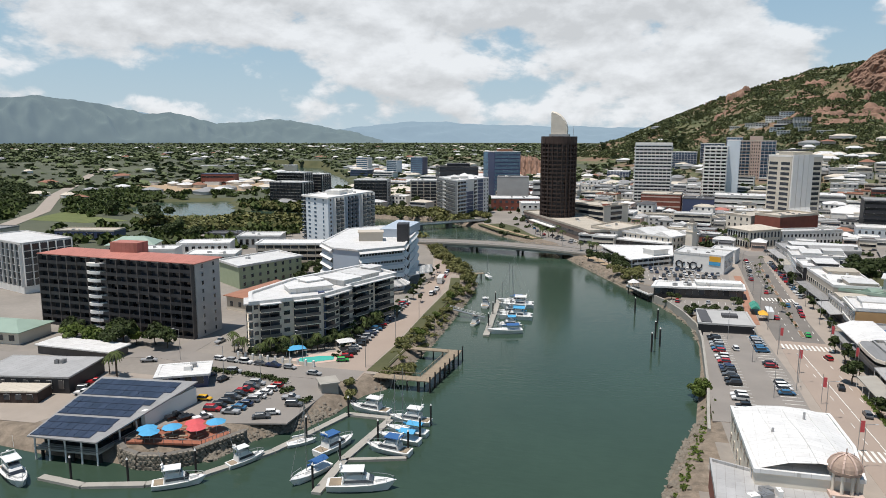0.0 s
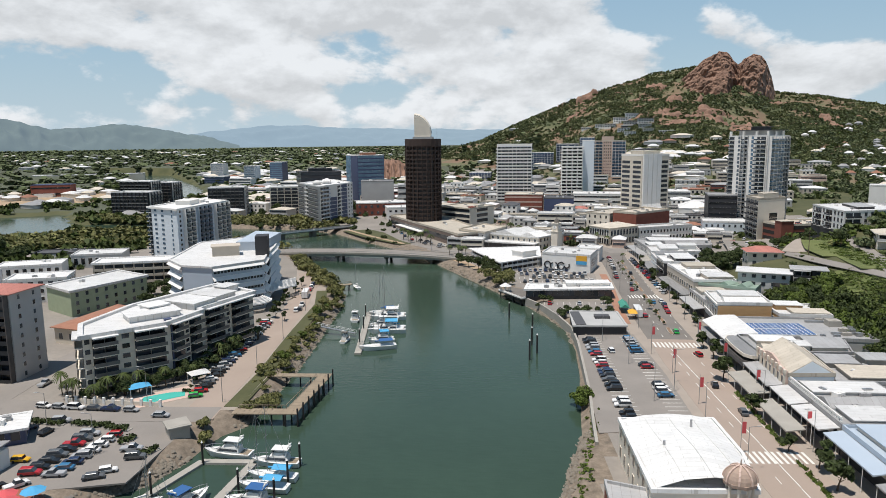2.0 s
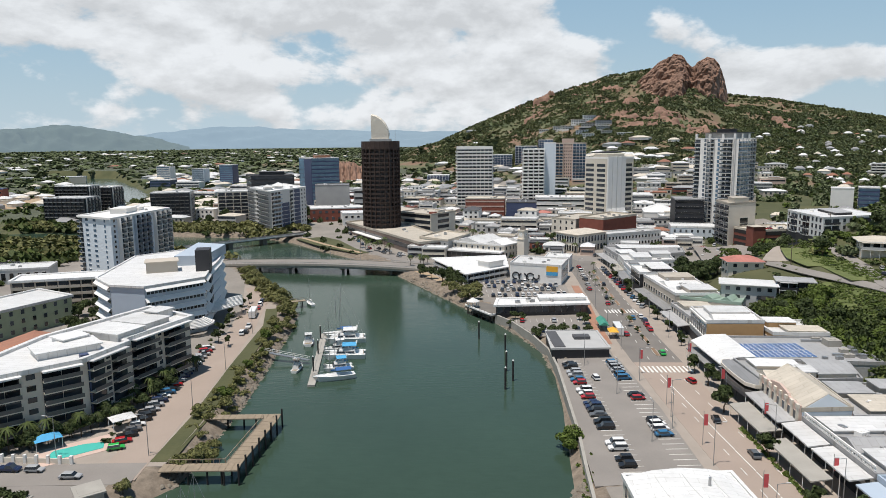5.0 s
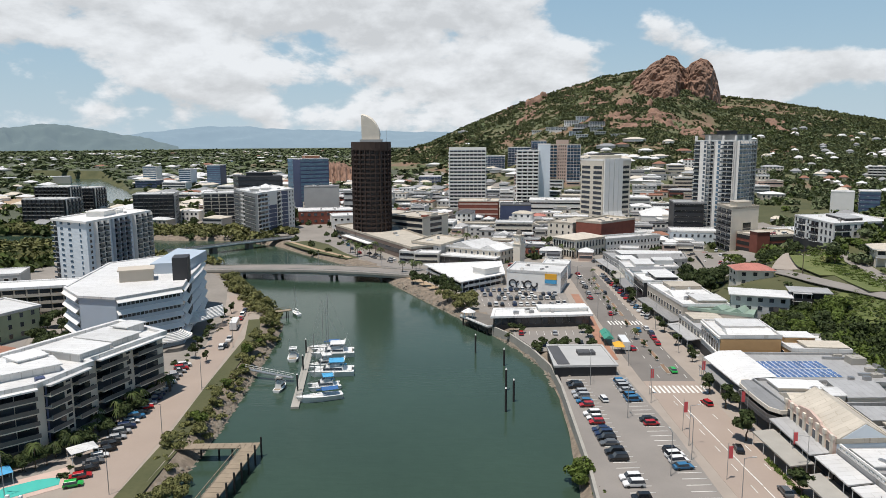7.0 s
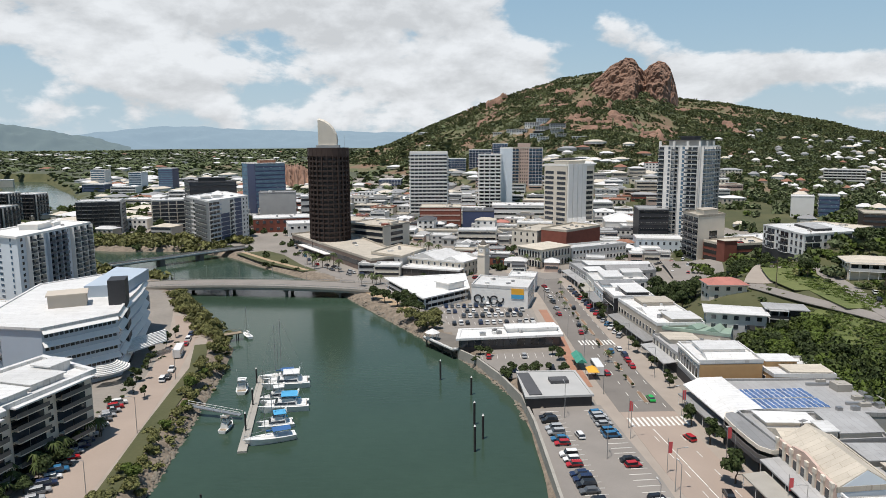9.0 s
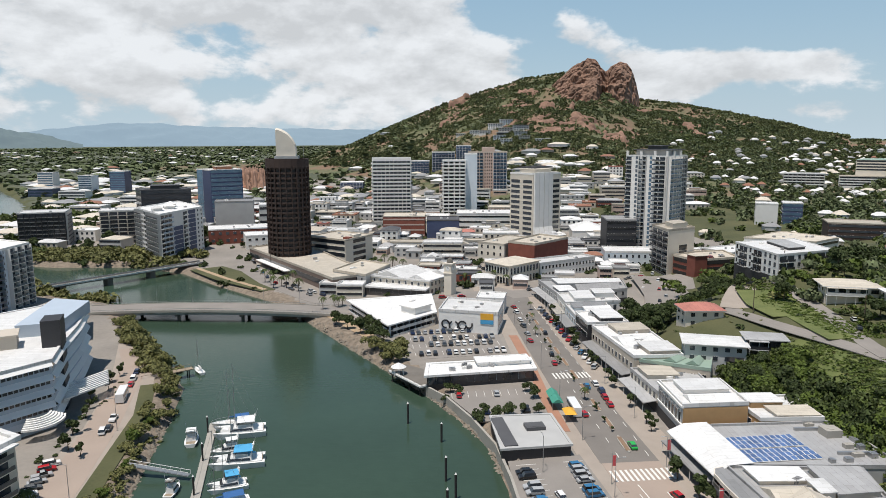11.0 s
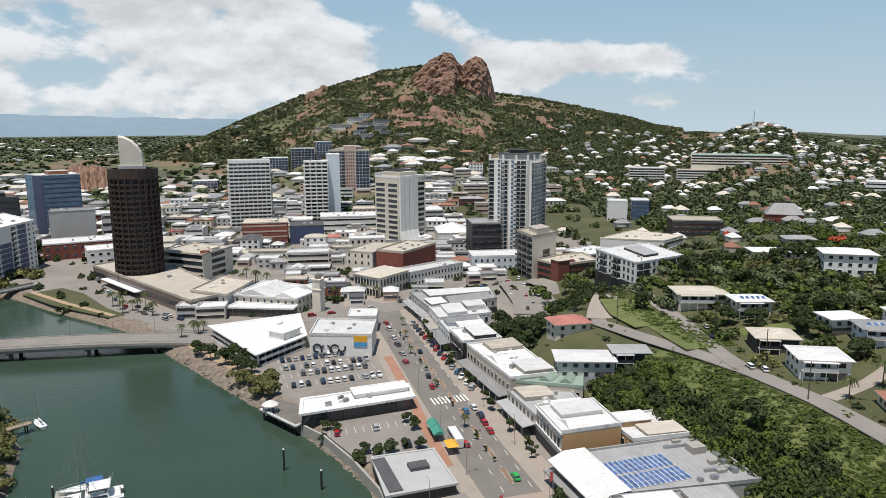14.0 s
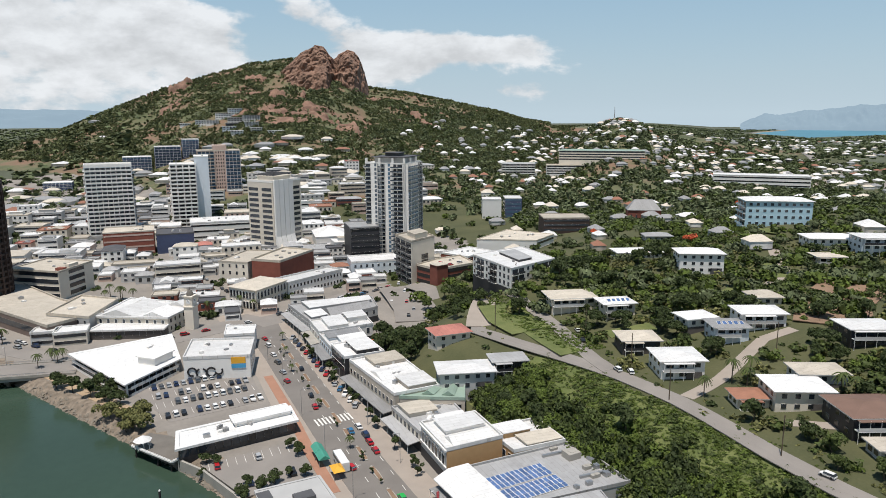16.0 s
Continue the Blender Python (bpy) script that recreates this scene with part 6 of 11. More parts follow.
bays(resi, resi_poly, 1, 67, 21, ((0.06, None), (0.34, railed(n=2, depth=1.8, edge=0.1, fins=WHITE, slab=WHITE, railm=GLASS_BLUE, glass=GLASS_BLUE, inner=NAVY)), (0.3, railed(n=2, depth=1.4, edge=0.1, fins=WHITE, slab=WHITE, railm=GLASS_BLUE, glass=GLASS_BLUE, inner=NAVY)), (0.3, railed(n=2, depth=1.0, edge=0.1, fins=GREYW, **dark_bay))), 4.0)
bm = bmesh.new()
box(bm, -9, -12, 67, 13, 12, 71)
part("penthouse", bm, GREYW, resi, "grey penthouse storey", pose(0, 0, 0, 0, 0, -50))
bm = bmesh.new()
box(bm, -10.5, -14.5, 71, 14.8, 13.5, 71.5), box(bm, -4, -5, 71.5, 6, 5, 73.6), box(bm, -5.5, -6.5, 73.6, 7.5, 6.5, 74)
part("hat_roof", bm, ROOF_DARK, resi, "dark overhanging hat roof", pose(0, 0, 0, 0, 0, -50))
for u, v in ((-14.3, -14.3), (-4, -14.6), (6, -14.6), (14.5, -14.3), (14.6, -4), (14.6, 6)):
    bm = bmesh.new()
    box(bm, -0.7, -0.7, 4, 0.7, 0.7, 70.5)
    part("corner_pier", bm, WHITE, resi, "white full-height pier", pose(0, 0, 0, 0, 0, -50) @ pose(u, v, 0))
building("tower_podium", "dark banded car-park podium of the tower", "car park", rect(188, 492, 20, 26, -12), 0.5, 24, 6, CHARCOAL, ROOF_GREY, {0: dict(kind="ribbon", wh=1.6)})
office_poly = rect(147, 560, 25, 30, -60)
slab = building("white_office_tower", "white office tower with dark window bands and blank core", "office tower", office_poly, 0.5, 52, 13, CREAM, WHITE, {}, parapet=1.2, clutter=3)
band = dict(kind="ribbon", wh=2.3, glass=GLASS, frame=CREAM, edge=0.3, less=1)
bays(slab, office_poly, 0, 52, 13, ((0.04, None), (0.4, band), (0.12, None), (0.4, band), (0.04, None)))
bays(slab, office_poly, 1, 52, 13, ((0.66, None), (0.3, band), (0.04, None)))
B_, C_ = Vector(office_poly[1]) - Vector((147, 560)), Vector(office_poly[2]) - Vector((147, 560))
for q in (0.1, 0.27, 0.44, 0.6):
    bm = bmesh.new()
    prism_taper(bm, [(-2.45, -4.6), (2.45, -4.6), (2.45, 0.2), (-2.45, 0.2)], [(-2.3, -1.3), (2.3, -1.3), (2.3, 0.2), (-2.3, 0.2)], 0, 12)
    box(bm, -2.3, -1.3, 12, 2.3, 0.2, 53.5)
    at_ = B_ + (C_ - B_) * q
    part("core_column", bm, WHITE, slab, "blank white flared core", pose(at_.x, at_.y, 0, 0, 0, 30))
bm = bmesh.new()
box(bm, -8, -9, 52, 8, 9, 55.4), box(bm, -8.5, -9.5, 55.4, 8.5, 9.5, 55.8)
part("plant_room", bm, CREAM, slab, "cream rooftop plant room", pose(0, 0, 0, 0, 0, -60))
bm = bmesh.new()
for u in range(7):
    beam(bm, (-9 + u * 3, -11, 56.6), (-9 + u * 3, 9, 57.4), 0.35)
part("roof_louvre", bm, ROOF_DARK, slab, "dark rooftop louvres", pose(0, 0, 0, 0, 0, -60))
building("white_hotel", "white gridded seventeen-storey hotel", "hotel tower", rect(43, 676, 35, 22, -4), 0.5, 59.5, 17, PALEBLUE, WHITE, {0: railed(n=9, depth=1.2, slab=WHITE, railm=WHITE, glass=GLASS, inner=GREYW, fins=WHITE, dw=0.9), 3: railed(n=4, depth=1.2, slab=WHITE, railm=WHITE), 1: railed(n=4, depth=1.2, slab=WHITE, railm=WHITE)}, parapet=2.2, clutter=2, base=4, base_mat=WHITE)
building("twin_tower", "white balconied apartment tower with red stripe", "apartment tower", rect(104, 692, 22, 20, -10), 0.5, 58, 17, WHITE, WHITE, {0: railed(n=4, depth=1.4, slab=WHITE, railm=WHITE, glass=GLASS, inner=CHARCOAL, dw=0.8), 3: railed(n=4, depth=1.2, slab=WHITE, railm=BRICK)}, clutter=2)
building("twin_tower", "pale blue slab tower", "apartment tower", rect(121, 698, 12, 24, -10), 0.5, 64, 18, PALEBLUE, WHITE, {1: dict(kind="ribbon", wh=1.6)}, clutter=1)
pink_poly = rect(162, 818, 44, 24, -10)
pink = building("pink_tower", "pinkish stepped hotel tower", "hotel tower", pink_poly, 0.5, 63, 17, PINK, ROOF_CREAM, {}, clutter=2)
bays(pink, pink_poly, 0, 63, 17, ((0.4, railed(n=4, depth=1.2, slab=CREAM, railm=GLASS_BLUE, glass=GLASS_BLUE, inner=NAVY, fins=CREAM)), (0.24, dict(kind="punch", n=4, ww=1.0, wh=1.8)), (0.36, railed(n=4, depth=1.2, slab=PALEBLUE, railm=GLASS_BLUE, glass=GLASS_BLUE, inner=NAVY, fins=PALEBLUE))))
bm = bmesh.new()
box(bm, -6, -11, 63, 8, 11, 68.5)
part("lift_tower", bm, PINK, pink, "tall pink lift tower", pose(0, 0, 0, 0, 0, -10))
for x, w, h in ((109, 36, 25), (148, 34, 26), (178, 22, 24), (12, 34, 14)):
    building("hill_apartments", "blue and white apartments at the foot of the hill", "apartment block", rect(x, 1078 - (x - 112) * 0.1, w, 22, -7), float(ground_height(x, 1060)) - 2, h, 7, NAVY, WHITE, {0: railed(depth=1.3, step=4.6, slab=WHITE, railm=NAVY, glass=GLASS_BLUE, fins=PALEBLUE)}, lowest=14)
band_poly = [(176, 391), (196, 400), (198, 425), (178, 416)]
banded = building("banded_offices", "eight-storey office with dark balcony bands and blank beige side", "office block", band_poly, 0.5, 28.5, 8, CREAM, ROOF_CREAM, {3: railed(n=3, depth=1.3, slab=GREYW, railm=CHARCOAL, glass=GLASS, inner=CHARCOAL, edge=0.2)}, parapet=1.0, clutter=3)
bays(banded, band_poly, 0, 20, 6, ((0.42, None), (0.3, dict(kind="glass", n=2, glass=GLASS, frame=CHARCOAL, edge=0.1)), (0.28, None)))
raised(banded, [(182, 398), (193, 403), (194, 415), (183, 410)], 28.5, 31.5, CREAM, ROOF_CREAM, "beige lift house")
deck_poly = [(183.6, 374), (211, 378.5), (215, 402), (197.5, 399.6), (179.8, 391.8)]
# black bands put in as the shade inside the open decks
decks = building("brick_car_park", "dark red brick car park with open decks", "car park", deck_poly, 0.6, 14.4, 4, BRICK, ROOF_CREAM, {0: dict(kind="ribbon", wh=2.1, glass=PILE, frame=BRICK), 4: dict(kind="ribbon", wh=2.1, glass=PILE, frame=BRICK)}, parapet=1.0, clutter=2)
raised(decks, [(183.0, 373.3), (190.6, 374.5), (189.6, 381.4), (182.0, 380.2)], -1, 17.0, BRICK, ROOF_CREAM, "red brick stair tower at the corner")
building("rose_shops", "low shops with dusty rose walls and white roofs", "shop row", [(222, 404), (246, 412), (240, 432), (214, 424)], 4, 9, 2, BRICK, ROOF_WHITE, {0: dict(kind="punch", n=5, ww=1.6)}, parapet=0.8, clutter=4, lowest=6)
flat_poly = [(180.6, 332), (178.6, 296), (210, 304), (214, 337)]
flats = building("white_flats", "white three-storey flats with black-framed windows on a dark base", "apartment block", flat_poly, 20.0, 11.4, 3, WHITE, ROOF_WHITE, {}, parapet=0.5, base=1.8, base_mat=CHARCOAL, clutter=4, lowest=12)
bays(flats, flat_poly, 0, 11.4, 3, ((0.1, dict(kind="punch", n=1, ww=1.2, wh=1.8, frame=CHARCOAL)), (0.22, railed(n=2, depth=1.0, slab=WHITE, railm=CHARCOAL, inner=CHARCOAL)), (0.12, dict(kind="punch", n=1, ww=1.4, wh=1.8, frame=CHARCOAL)), (0.22, railed(n=2, depth=1.0, slab=WHITE, railm=CHARCOAL, inner=CHARCOAL)), (0.34, dict(kind="punch", n=3, ww=1.5, wh=2.0, frame=CHARCOAL))), 1.8)
bays(flats, flat_poly, 1, 11.4, 3, ((0.3, railed(n=2, depth=0.8, slab=WHITE, railm=CHARCOAL, inner=CHARCOAL)), (0.25, dict(kind="punch", n=2, ww=1.4, wh=1.6, frame=CHARCOAL)), (0.45, railed(n=3, depth=0.8, slab=WHITE, railm=CHARCOAL))), 1.8)
raised(flats, [(190, 306), (199, 308), (203, 328), (193, 327)], 11.4, 12.6, CHARCOAL, ROOF_GREY, "grey rooftop terrace screen")
building("colonnaded_bank", "cream colonial bank with arched verandahs", "bank", [(87, 395), (108, 410), (98, 426), (77, 411)], 0.5, 10.6, 2, CREAM, ROOF_CREAM, {0: dict(kind="arch", n=9, ww=1.6, wh=3.6, frame=WHITE), 3: dict(kind="arch", n=8, ww=1.6, wh=3.6, frame=WHITE)}, hip=2.0, eave=0.8)
building("brick_store", "red brick department store with cream front", "store", [(100, 452), (113, 438), (142, 462), (128, 480)], 0.5, 15, 3, BRICK, ROOF_CREAM, {3: dict(kind="punch", n=5)}, parapet=1.2, clutter=5)
building("cream_store", "cream stepped store with brown roof", "store", [(84, 468), (98, 454), (124, 482), (108, 494)], 0.5, 13, 3, CREAM, ROOF_CREAM, {0: dict(kind="punch", n=4, ww=1.3)}, parapet=0.8, clutter=3)
building("terrace_shops", "white two-storey terrace of old shops", "shop row", [(109, 411), (148, 428), (143, 440), (104, 424)], 0.5, 8, 2, WHITE, ROOF_WHITE, {0: dict(kind="punch", n=16, ww=1.2, wh=1.8)}, parapet=1.2, clutter=3)
building("brick_arcade", "red brick banded car park with dark mural side", "car park", rect(48, 600, 34, 26, -8), 0.5, 17, 4, BRICK, ROOF_CREAM, {0: dict(kind="ribbon", wh=1.2, glass=PINK, frame=BRICK)}, clutter=4)
building("dark_arcade", "dark navy painted side building", "store", rect(79, 594, 26, 28, -8), 0.5, 14, 1, NAVY, ROOF_DARK, clutter=2)
building("white_court", "white flat-roofed civic building", "civic building", rect(124, 638, 52, 30, -10), 0.5, 14, 3, WHITE, ROOF_WHITE, {0: dict(kind="ribbon", wh=1.4)}, clutter=5)
building("white_court", "grey flat-roofed civic building", "civic building", rect(186, 652, 50, 34, -10), 0.5, 15, 4, GREYW, ROOF_WHITE, {0: dict(kind="ribbon", wh=1.6)}, clutter=4)
building("dark_glass_block", "navy glass five-storey office", "office block", rect(366, 560, 15, 20, -30), 8, 18, 5, NAVY, ROOF_WHITE, {0: dict(kind="ribbon", wh=2.2, glass=GLASS_BLUE), 3: dict(kind="ribbon", wh=2.2)}, lowest=8)
building("dark_glass_block", "white windowless wing of the glass office", "office block", rect(349, 569, 17, 18, -30), 8, 17, 5, WHITE, ROOF_WHITE, lowest=8)
building("supermarket", "wide low white supermarket with dusty cream roof", "supermarket", [(246, 431.5), (278, 407.5), (303, 420.8), (286, 453.5)], 9.0, 8.8, 2, WHITE, ROOF_CREAM, {1: dict(kind="ribbon", wh=1.6)}, parapet=0.6, clutter=7, lowest=9)
building("brown_flats", "brown brick flats on the slope", "apartment block", rect(352, 470, 36, 24, -28), 10, 11, 3, BROWN, ROOF_CREAM, {0: dict(kind="ribbon", wh=1.5)}, lowest=10)
building("blue_shops", "pale blue two-storey heritage shop", "shop", rect(178, 446, 34, 20, -14), 0.5, 9, 2, PALEBLUE, ROOF_WHITE, {0: dict(kind="punch", n=9, ww=1.3, wh=1.9, frame=WHITE)}, parapet=1.0)
building("white_shed", "large white tent-roofed hall", "hall", rect(190, 560, 26, 34, -14), 0.5, 8, 1, WHITE, ROOF_WHITE, hip=5)


def city_fill():
    """Low shops and stores that fill the blocks between the named buildings."""
    rng = random.Random(11)
    taken = []
    for ob in list(scene.objects):
        if ob.parent is None and ob.type == "EMPTY" and ob.children:
            w = next((c for c in ob.children if c.name.startswith(("wall", "core"))), None)
            if w:
                r = max(Vector((v[0], v[1])).length for v in w.bound_box)
                taken.append((ob.location.x, ob.location.y, r * 0.78))
    roads = [[(84, 378), (118, 388), (190, 412), (300, 430)], [(0, 356), (-44, 425), (-66, 500), (-84, 640)], [(84, 400), (70, 520), (60, 640)], [(190, 412), (250, 520), (330, 640)]]
    def near_road(x, y):
        for line in roads:
            for (ax, ay), (bx, by) in zip(line, line[1:]):
                s = max(0, min(1, ((x - ax) * (bx - ax) + (y - ay) * (by - ay)) / ((bx - ax) ** 2 + (by - ay) ** 2)))
                if math.hypot(x - ax - s * (bx - ax), y - ay - s * (by - ay)) < 8.5:
                    return True
        return False
    made = 0
    for turn in range(15000):
        if made >= 310:
            break
        small = made >= 190
        y = rng.uniform(385, 600) if small else rng.uniform(405, 860)
        x = rng.uniform(-30, 230) if small else rng.uniform(-230 + (y - 400) * 0.1, 210 + (y - 405) * 0.5)
        if inside_distance(np.array(x), np.array(y), CREEK) < 24 or near_road(x, y) or (x < -70 and y < 560):
            continue
        w, d = (rng.uniform(7, 14), rng.uniform(7, 12)) if small else (rng.uniform(11, 28), rng.uniform(10, 22))
        if small and (x + 12) * 0.5 + (y - 385) < 6 + 0.9 * max(0, x - 60):
            continue
        if any(math.hypot(x - a, y - b) < r + max(w, d) * (0.4 if small else 0.47) for a, b, r in taken):
            continue
        taken.append((x, y, max(w, d) * 0.46))
        made += 1
        h = rng.choice([4, 4.5, 5, 6]) if small else rng.choice([4.5, 5, 6, 6.5, 8, 9, 11])
        wm = rng.choice([WHITE, WHITE, WHITE, CREAM, CREAM, CREAM, GREYW, GREYW, BEIGE, BRICK, PINK])
        rm = rng.choice([ROOF_WHITE] * 9 + [ROOF_GREY] * 6 + [ROOF_CREAM] * 4 + [ROOF_DARK, rng.choice([ROOF_GREY, ROOF_RED, ROOF_TILE])])
        z = float(ground_height(x, y))
        f = max(1, round(h / 3.8))
        label = {"white_sheet_roof": "white-roofed", "grey_sheet_roof": "grey-roofed", "cream_flat_roof": "flat cream-roofed", "faded_red_roof": "red-roofed", "charcoal_roof": "dark-roofed", "terracotta_roof": "terracotta-roofed"}[rm.name]
        root = building("town_shop", f"{label} {'one' if f == 1 else 'two' if f == 2 else 'three'}-storey town shop in the centre", "shop", rect(x, y, w, d, -14 + rng.uniform(-4, 4)), z, h, f, wm, rm,
                 {0: dict(kind="ribbon", wh=1.4) if rng.random() < 0.5 else dict(kind="punch", step=4.5, ww=1.8)}, clutter=0 if small else rng.randrange(0, 3), seed=made, hip=rng.choice([0, 0, 0, 1.8]))
        if rng.random() < 0.6 and root.children[1].dimensions.z < 1.6:
            plan = rect(x + rng.uniform(-0.15, 0.15) * w, y + rng.uniform(-0.15, 0.15) * d, w * rng.uniform(0.35, 0.6), d * rng.uniform(0.4, 0.7), -14)
            roof2 = rng.choice([ROOF_WHITE, ROOF_GREY, ROOF_CREAM])
            if rng.random() < 0.5:
                raised(root, plan, h, h + rng.uniform(1, 3), wm, roof2)
            else:
                gable(root, plan, h + 0.2, rng.uniform(1, 2), roof2)


city_fill()


def rock_cutting():
    """The old quarry face of red rock at the low end of the hill."""
    nu, nv = 110, 50
    verts = []
    for j in range(nv):
        for i in range(nu):
            a, r = -10.2 + 5.4 * i / (nu - 1), 1040 + 150 * j / (nv - 1)
            top = float(np.interp(a, [-10.2, -9.4, -8.4, -7, -6.2, -5.4, -4.8], [0, 18, 30, 32, 26, 13, 0]))
            f = max(0.0, min(1.0, (r - 1055 - 40 * noise.noise((a * 2.2, 0, 3))) / 75))
            f = f * f * (3 - 2 * f)
            ridged = 1 - 2 * abs(noise.noise((a * 3.1, r * 0.09, 5)))
            wild = noise.fractal((a * 4.5, r * 0.16, 6), 0.7, 2.1, 5)
            z = -2 + top * f + (7 * ridged - 4 + 7 * wild) * min(1, f * 3) * min(1, top / 20)
            x, y = around(a, r + 5 * wild)
            verts.append((x, y, z))
    i = (np.arange(nv - 1)[:, None] * nu + np.arange(nu - 1)[None]).ravel()
    quads = np.stack([i, i + 1, i + nu + 1, i + nu], 1)
    tagged(new("rock_cutting", mesh_from("rock_cutting", verts, 4, quads.ravel(), [ROCK])), "red rock cutting at the foot of the hill", "rock", kind="structure")


rock_cutting()
strip("main_road", [(1868, 1304), (1294, 861), (1145, 725), (955, 615), (705, 500), (560, 440)], 20, 0.7, ASPHALT_OLD, "wide pale main road through the far suburb")
strip("sports_ground", [(1010, 850), (1190, 850)], 60, 0.6, LAWN, "green sports ground in the far suburb", category="lawn")
strip("bare_earth", [(238, 181), (262, 196), (294, 206)], 26, 0.5, EARTH, "brown earth and rubble of a hillside excavation", category="earth")


# ---- shops along the main street ----
def awning(root, a, b, depth, z, material=WHITE, posts=True):
    """A street awning from a to b, on thin posts, built as a part of its shop."""
    o = root.location
    a, b = Vector(a) - Vector((o.x, o.y)), Vector(b) - Vector((o.x, o.y))
    d = (b - a).normalized()
    n = Vector((d.y, -d.x)) * depth
    bm = bmesh.new()
    v = [bm.verts.new((*p, zz)) for p, zz in ((a, z + 0.5), (b, z + 0.5), (b + n, z), (a + n, z), (a, z + 0.3), (b, z + 0.3), (b + n, z - 0.3), (a + n, z - 0.3))]
    for f in ((0, 1, 2, 3), (7, 6, 5, 4), (3, 2, 6, 7), (0, 3, 7, 4), (1, 5, 6, 2)):
        bm.faces.new([v[i] for i in f])
    part("awning", bm, material, root, "street awning")
    if posts:
        L = (b - a).length
        for i in range(int(L / 5) + 1):
            p = a + d * min(L, 0.3 + i * 5) + n * 0.96
            bm = bmesh.new()
            tube(bm, p.x, p.y, 0, z - 0.28, 0.07, n=6)
            part("awning_post", bm, WHITE, root)


S_ = [
    ("corner_shops", "row of white two-storey corner shops", [(97, 372), (97, 338), (134, 346), (139, 364)], 7, 2, GREYW, ROOF_GREY),
    ("corner_shops", "white shop with stepped flat roof", [(96, 337), (94, 318), (119, 318), (122, 336)], 8, 2, WHITE, ROOF_WHITE),
    ("corner_shops", "pale blue fronted shop with white roof", [(93.5, 317), (91.5, 297), (108, 297), (112, 317)], 7.5, 2, PALEBLUE, ROOF_WHITE),
    ("grey_offices", "dark louvred three-storey offices with white top", [(91, 296), (90, 279), (106, 278), (107, 296)], 9.5, 3, CHARCOAL, ROOF_WHITE),
    ("brick_shops", "tan and orange brick shop block with white roof", [(91, 277), (91.5, 239), (108, 238), (110, 277)], 9, 2, BEIGE, ROOF_WHITE),
    ("tan_offices", "tan offices with sage green roof", [(93, 238), (111, 226), (117, 236), (110, 246)], 8, 2, BEIGE, ROOF_GREEN),
    ("old_shops", "row of weathered low white-roofed shops", [(89, 236), (88.5, 215), (106, 213), (109, 234)], 6, 2, CREAM, ROOF_GREY),
    ("cream_hotel", "ornate grey and cream corner hotel with arched windows", [(88, 213.5), (86, 195), (104, 194), (106, 212)], 10, 2, GREYW, ROOF_WHITE),
    ("tan_annex", "ochre annex with white flat roofs", [(105, 205), (104.5, 189), (121, 187), (123, 203)], 7.5, 2, OCHRE, ROOF_WHITE),
    ("solar_store", "wide low store with blue solar panels on its roof", [(84, 190), (83.5, 168), (122, 162), (124, 187)], 6.4, 1, GREYW, ROOF_GREY),
    ("verandah_shop", "low shop with curved two-level street verandah", [(82.8, 167.5), (82.4, 149.5), (108, 149.5), (112, 162)], 6.5, 2, CREAM, ROOF_GREY),
    ("gabled_theatre", "pink-fronted gabled old theatre with grey roof", [(81.5, 147.5), (80.3, 127), (92, 127.3), (94, 149)], 8, 2, PINK, ROOF_CREAM),
    ("long_shops", "long low shop block with patched grey roof", [(80.5, 126.6), (79.8, 100), (101, 99.5), (101, 126)], 6.2, 2, GREYW, ROOF_GREY),
    ("long_shops", "low shop block with blue-grey sheet roof", [(79.8, 99.4), (79.5, 60), (104, 60), (103, 99)], 6.2, 2, CREAM, BLUEGREY),
    ("rear_shops", "cluttered grey-roofed rear wing behind the theatre", [(94.4, 149), (92.4, 127.2), (113, 126.5), (115, 147)], 6.0, 1, CONCRETE, ROOF_GREY),
    ("rear_shops", "low grey shed with sheet roofs behind the shops", [(101.6, 126), (101.6, 100), (114, 100), (114, 125.5)], 5.0, 1, GREYW, ROOF_GREY),
]
PLAIN_ROOF = ("solar_store", "tan_annex", "tan_offices", "gabled_theatre", "cream_hotel")
for i, (name, label, poly, h, f, wm, rm) in enumerate(S_):
    near_wall = {1: dict(kind="punch", step=4.0, ww=1.4)} if name not in ("gabled_theatre", "solar_store", "cream_hotel") else {}
    street = dict(kind="punch", step=3.2, ww=1.6, wh=1.8, frame=WHITE)
    if name == "grey_offices":
        street = dict(kind="ribbon", wh=1.6)
    elif name == "cream_hotel":
        street = dict(kind="punch", n=7, ww=1.5, wh=3.2, frame=WHITE)
    # charcoal ground storeys: dark shopfronts plus the awnings' black shade put in as colour
    front = 3.0 if f > 1 else 0.0
    sh = building(name, label, "shop", poly, 0.5, h, max(1, f - 1) if front else f, wm, rm, {**near_wall, 0: street}, base=front, base_mat=CHARCOAL, parapet=0.8, clutter=0 if name in PLAIN_ROOF else 11, seed=i)
    a, b = poly[0], poly[1]
    if name not in ("tan_offices", "tan_annex", "cream_hotel", "grey_offices", "rear_shops", "gabled_theatre", "long_shops", "verandah_shop"):
        awning(sh, a, b, 4.2 if i < 9 else 6.0, 3.3, [ROOF_GREY, CONCRETE, ROOF_GREY, ROOF_DARK][i % 4] if i < 9 else ROOF_GREY)


def shop(name, k=0):
    return [o for o in scene.objects if o.name.startswith(name) and o.parent is None][k]


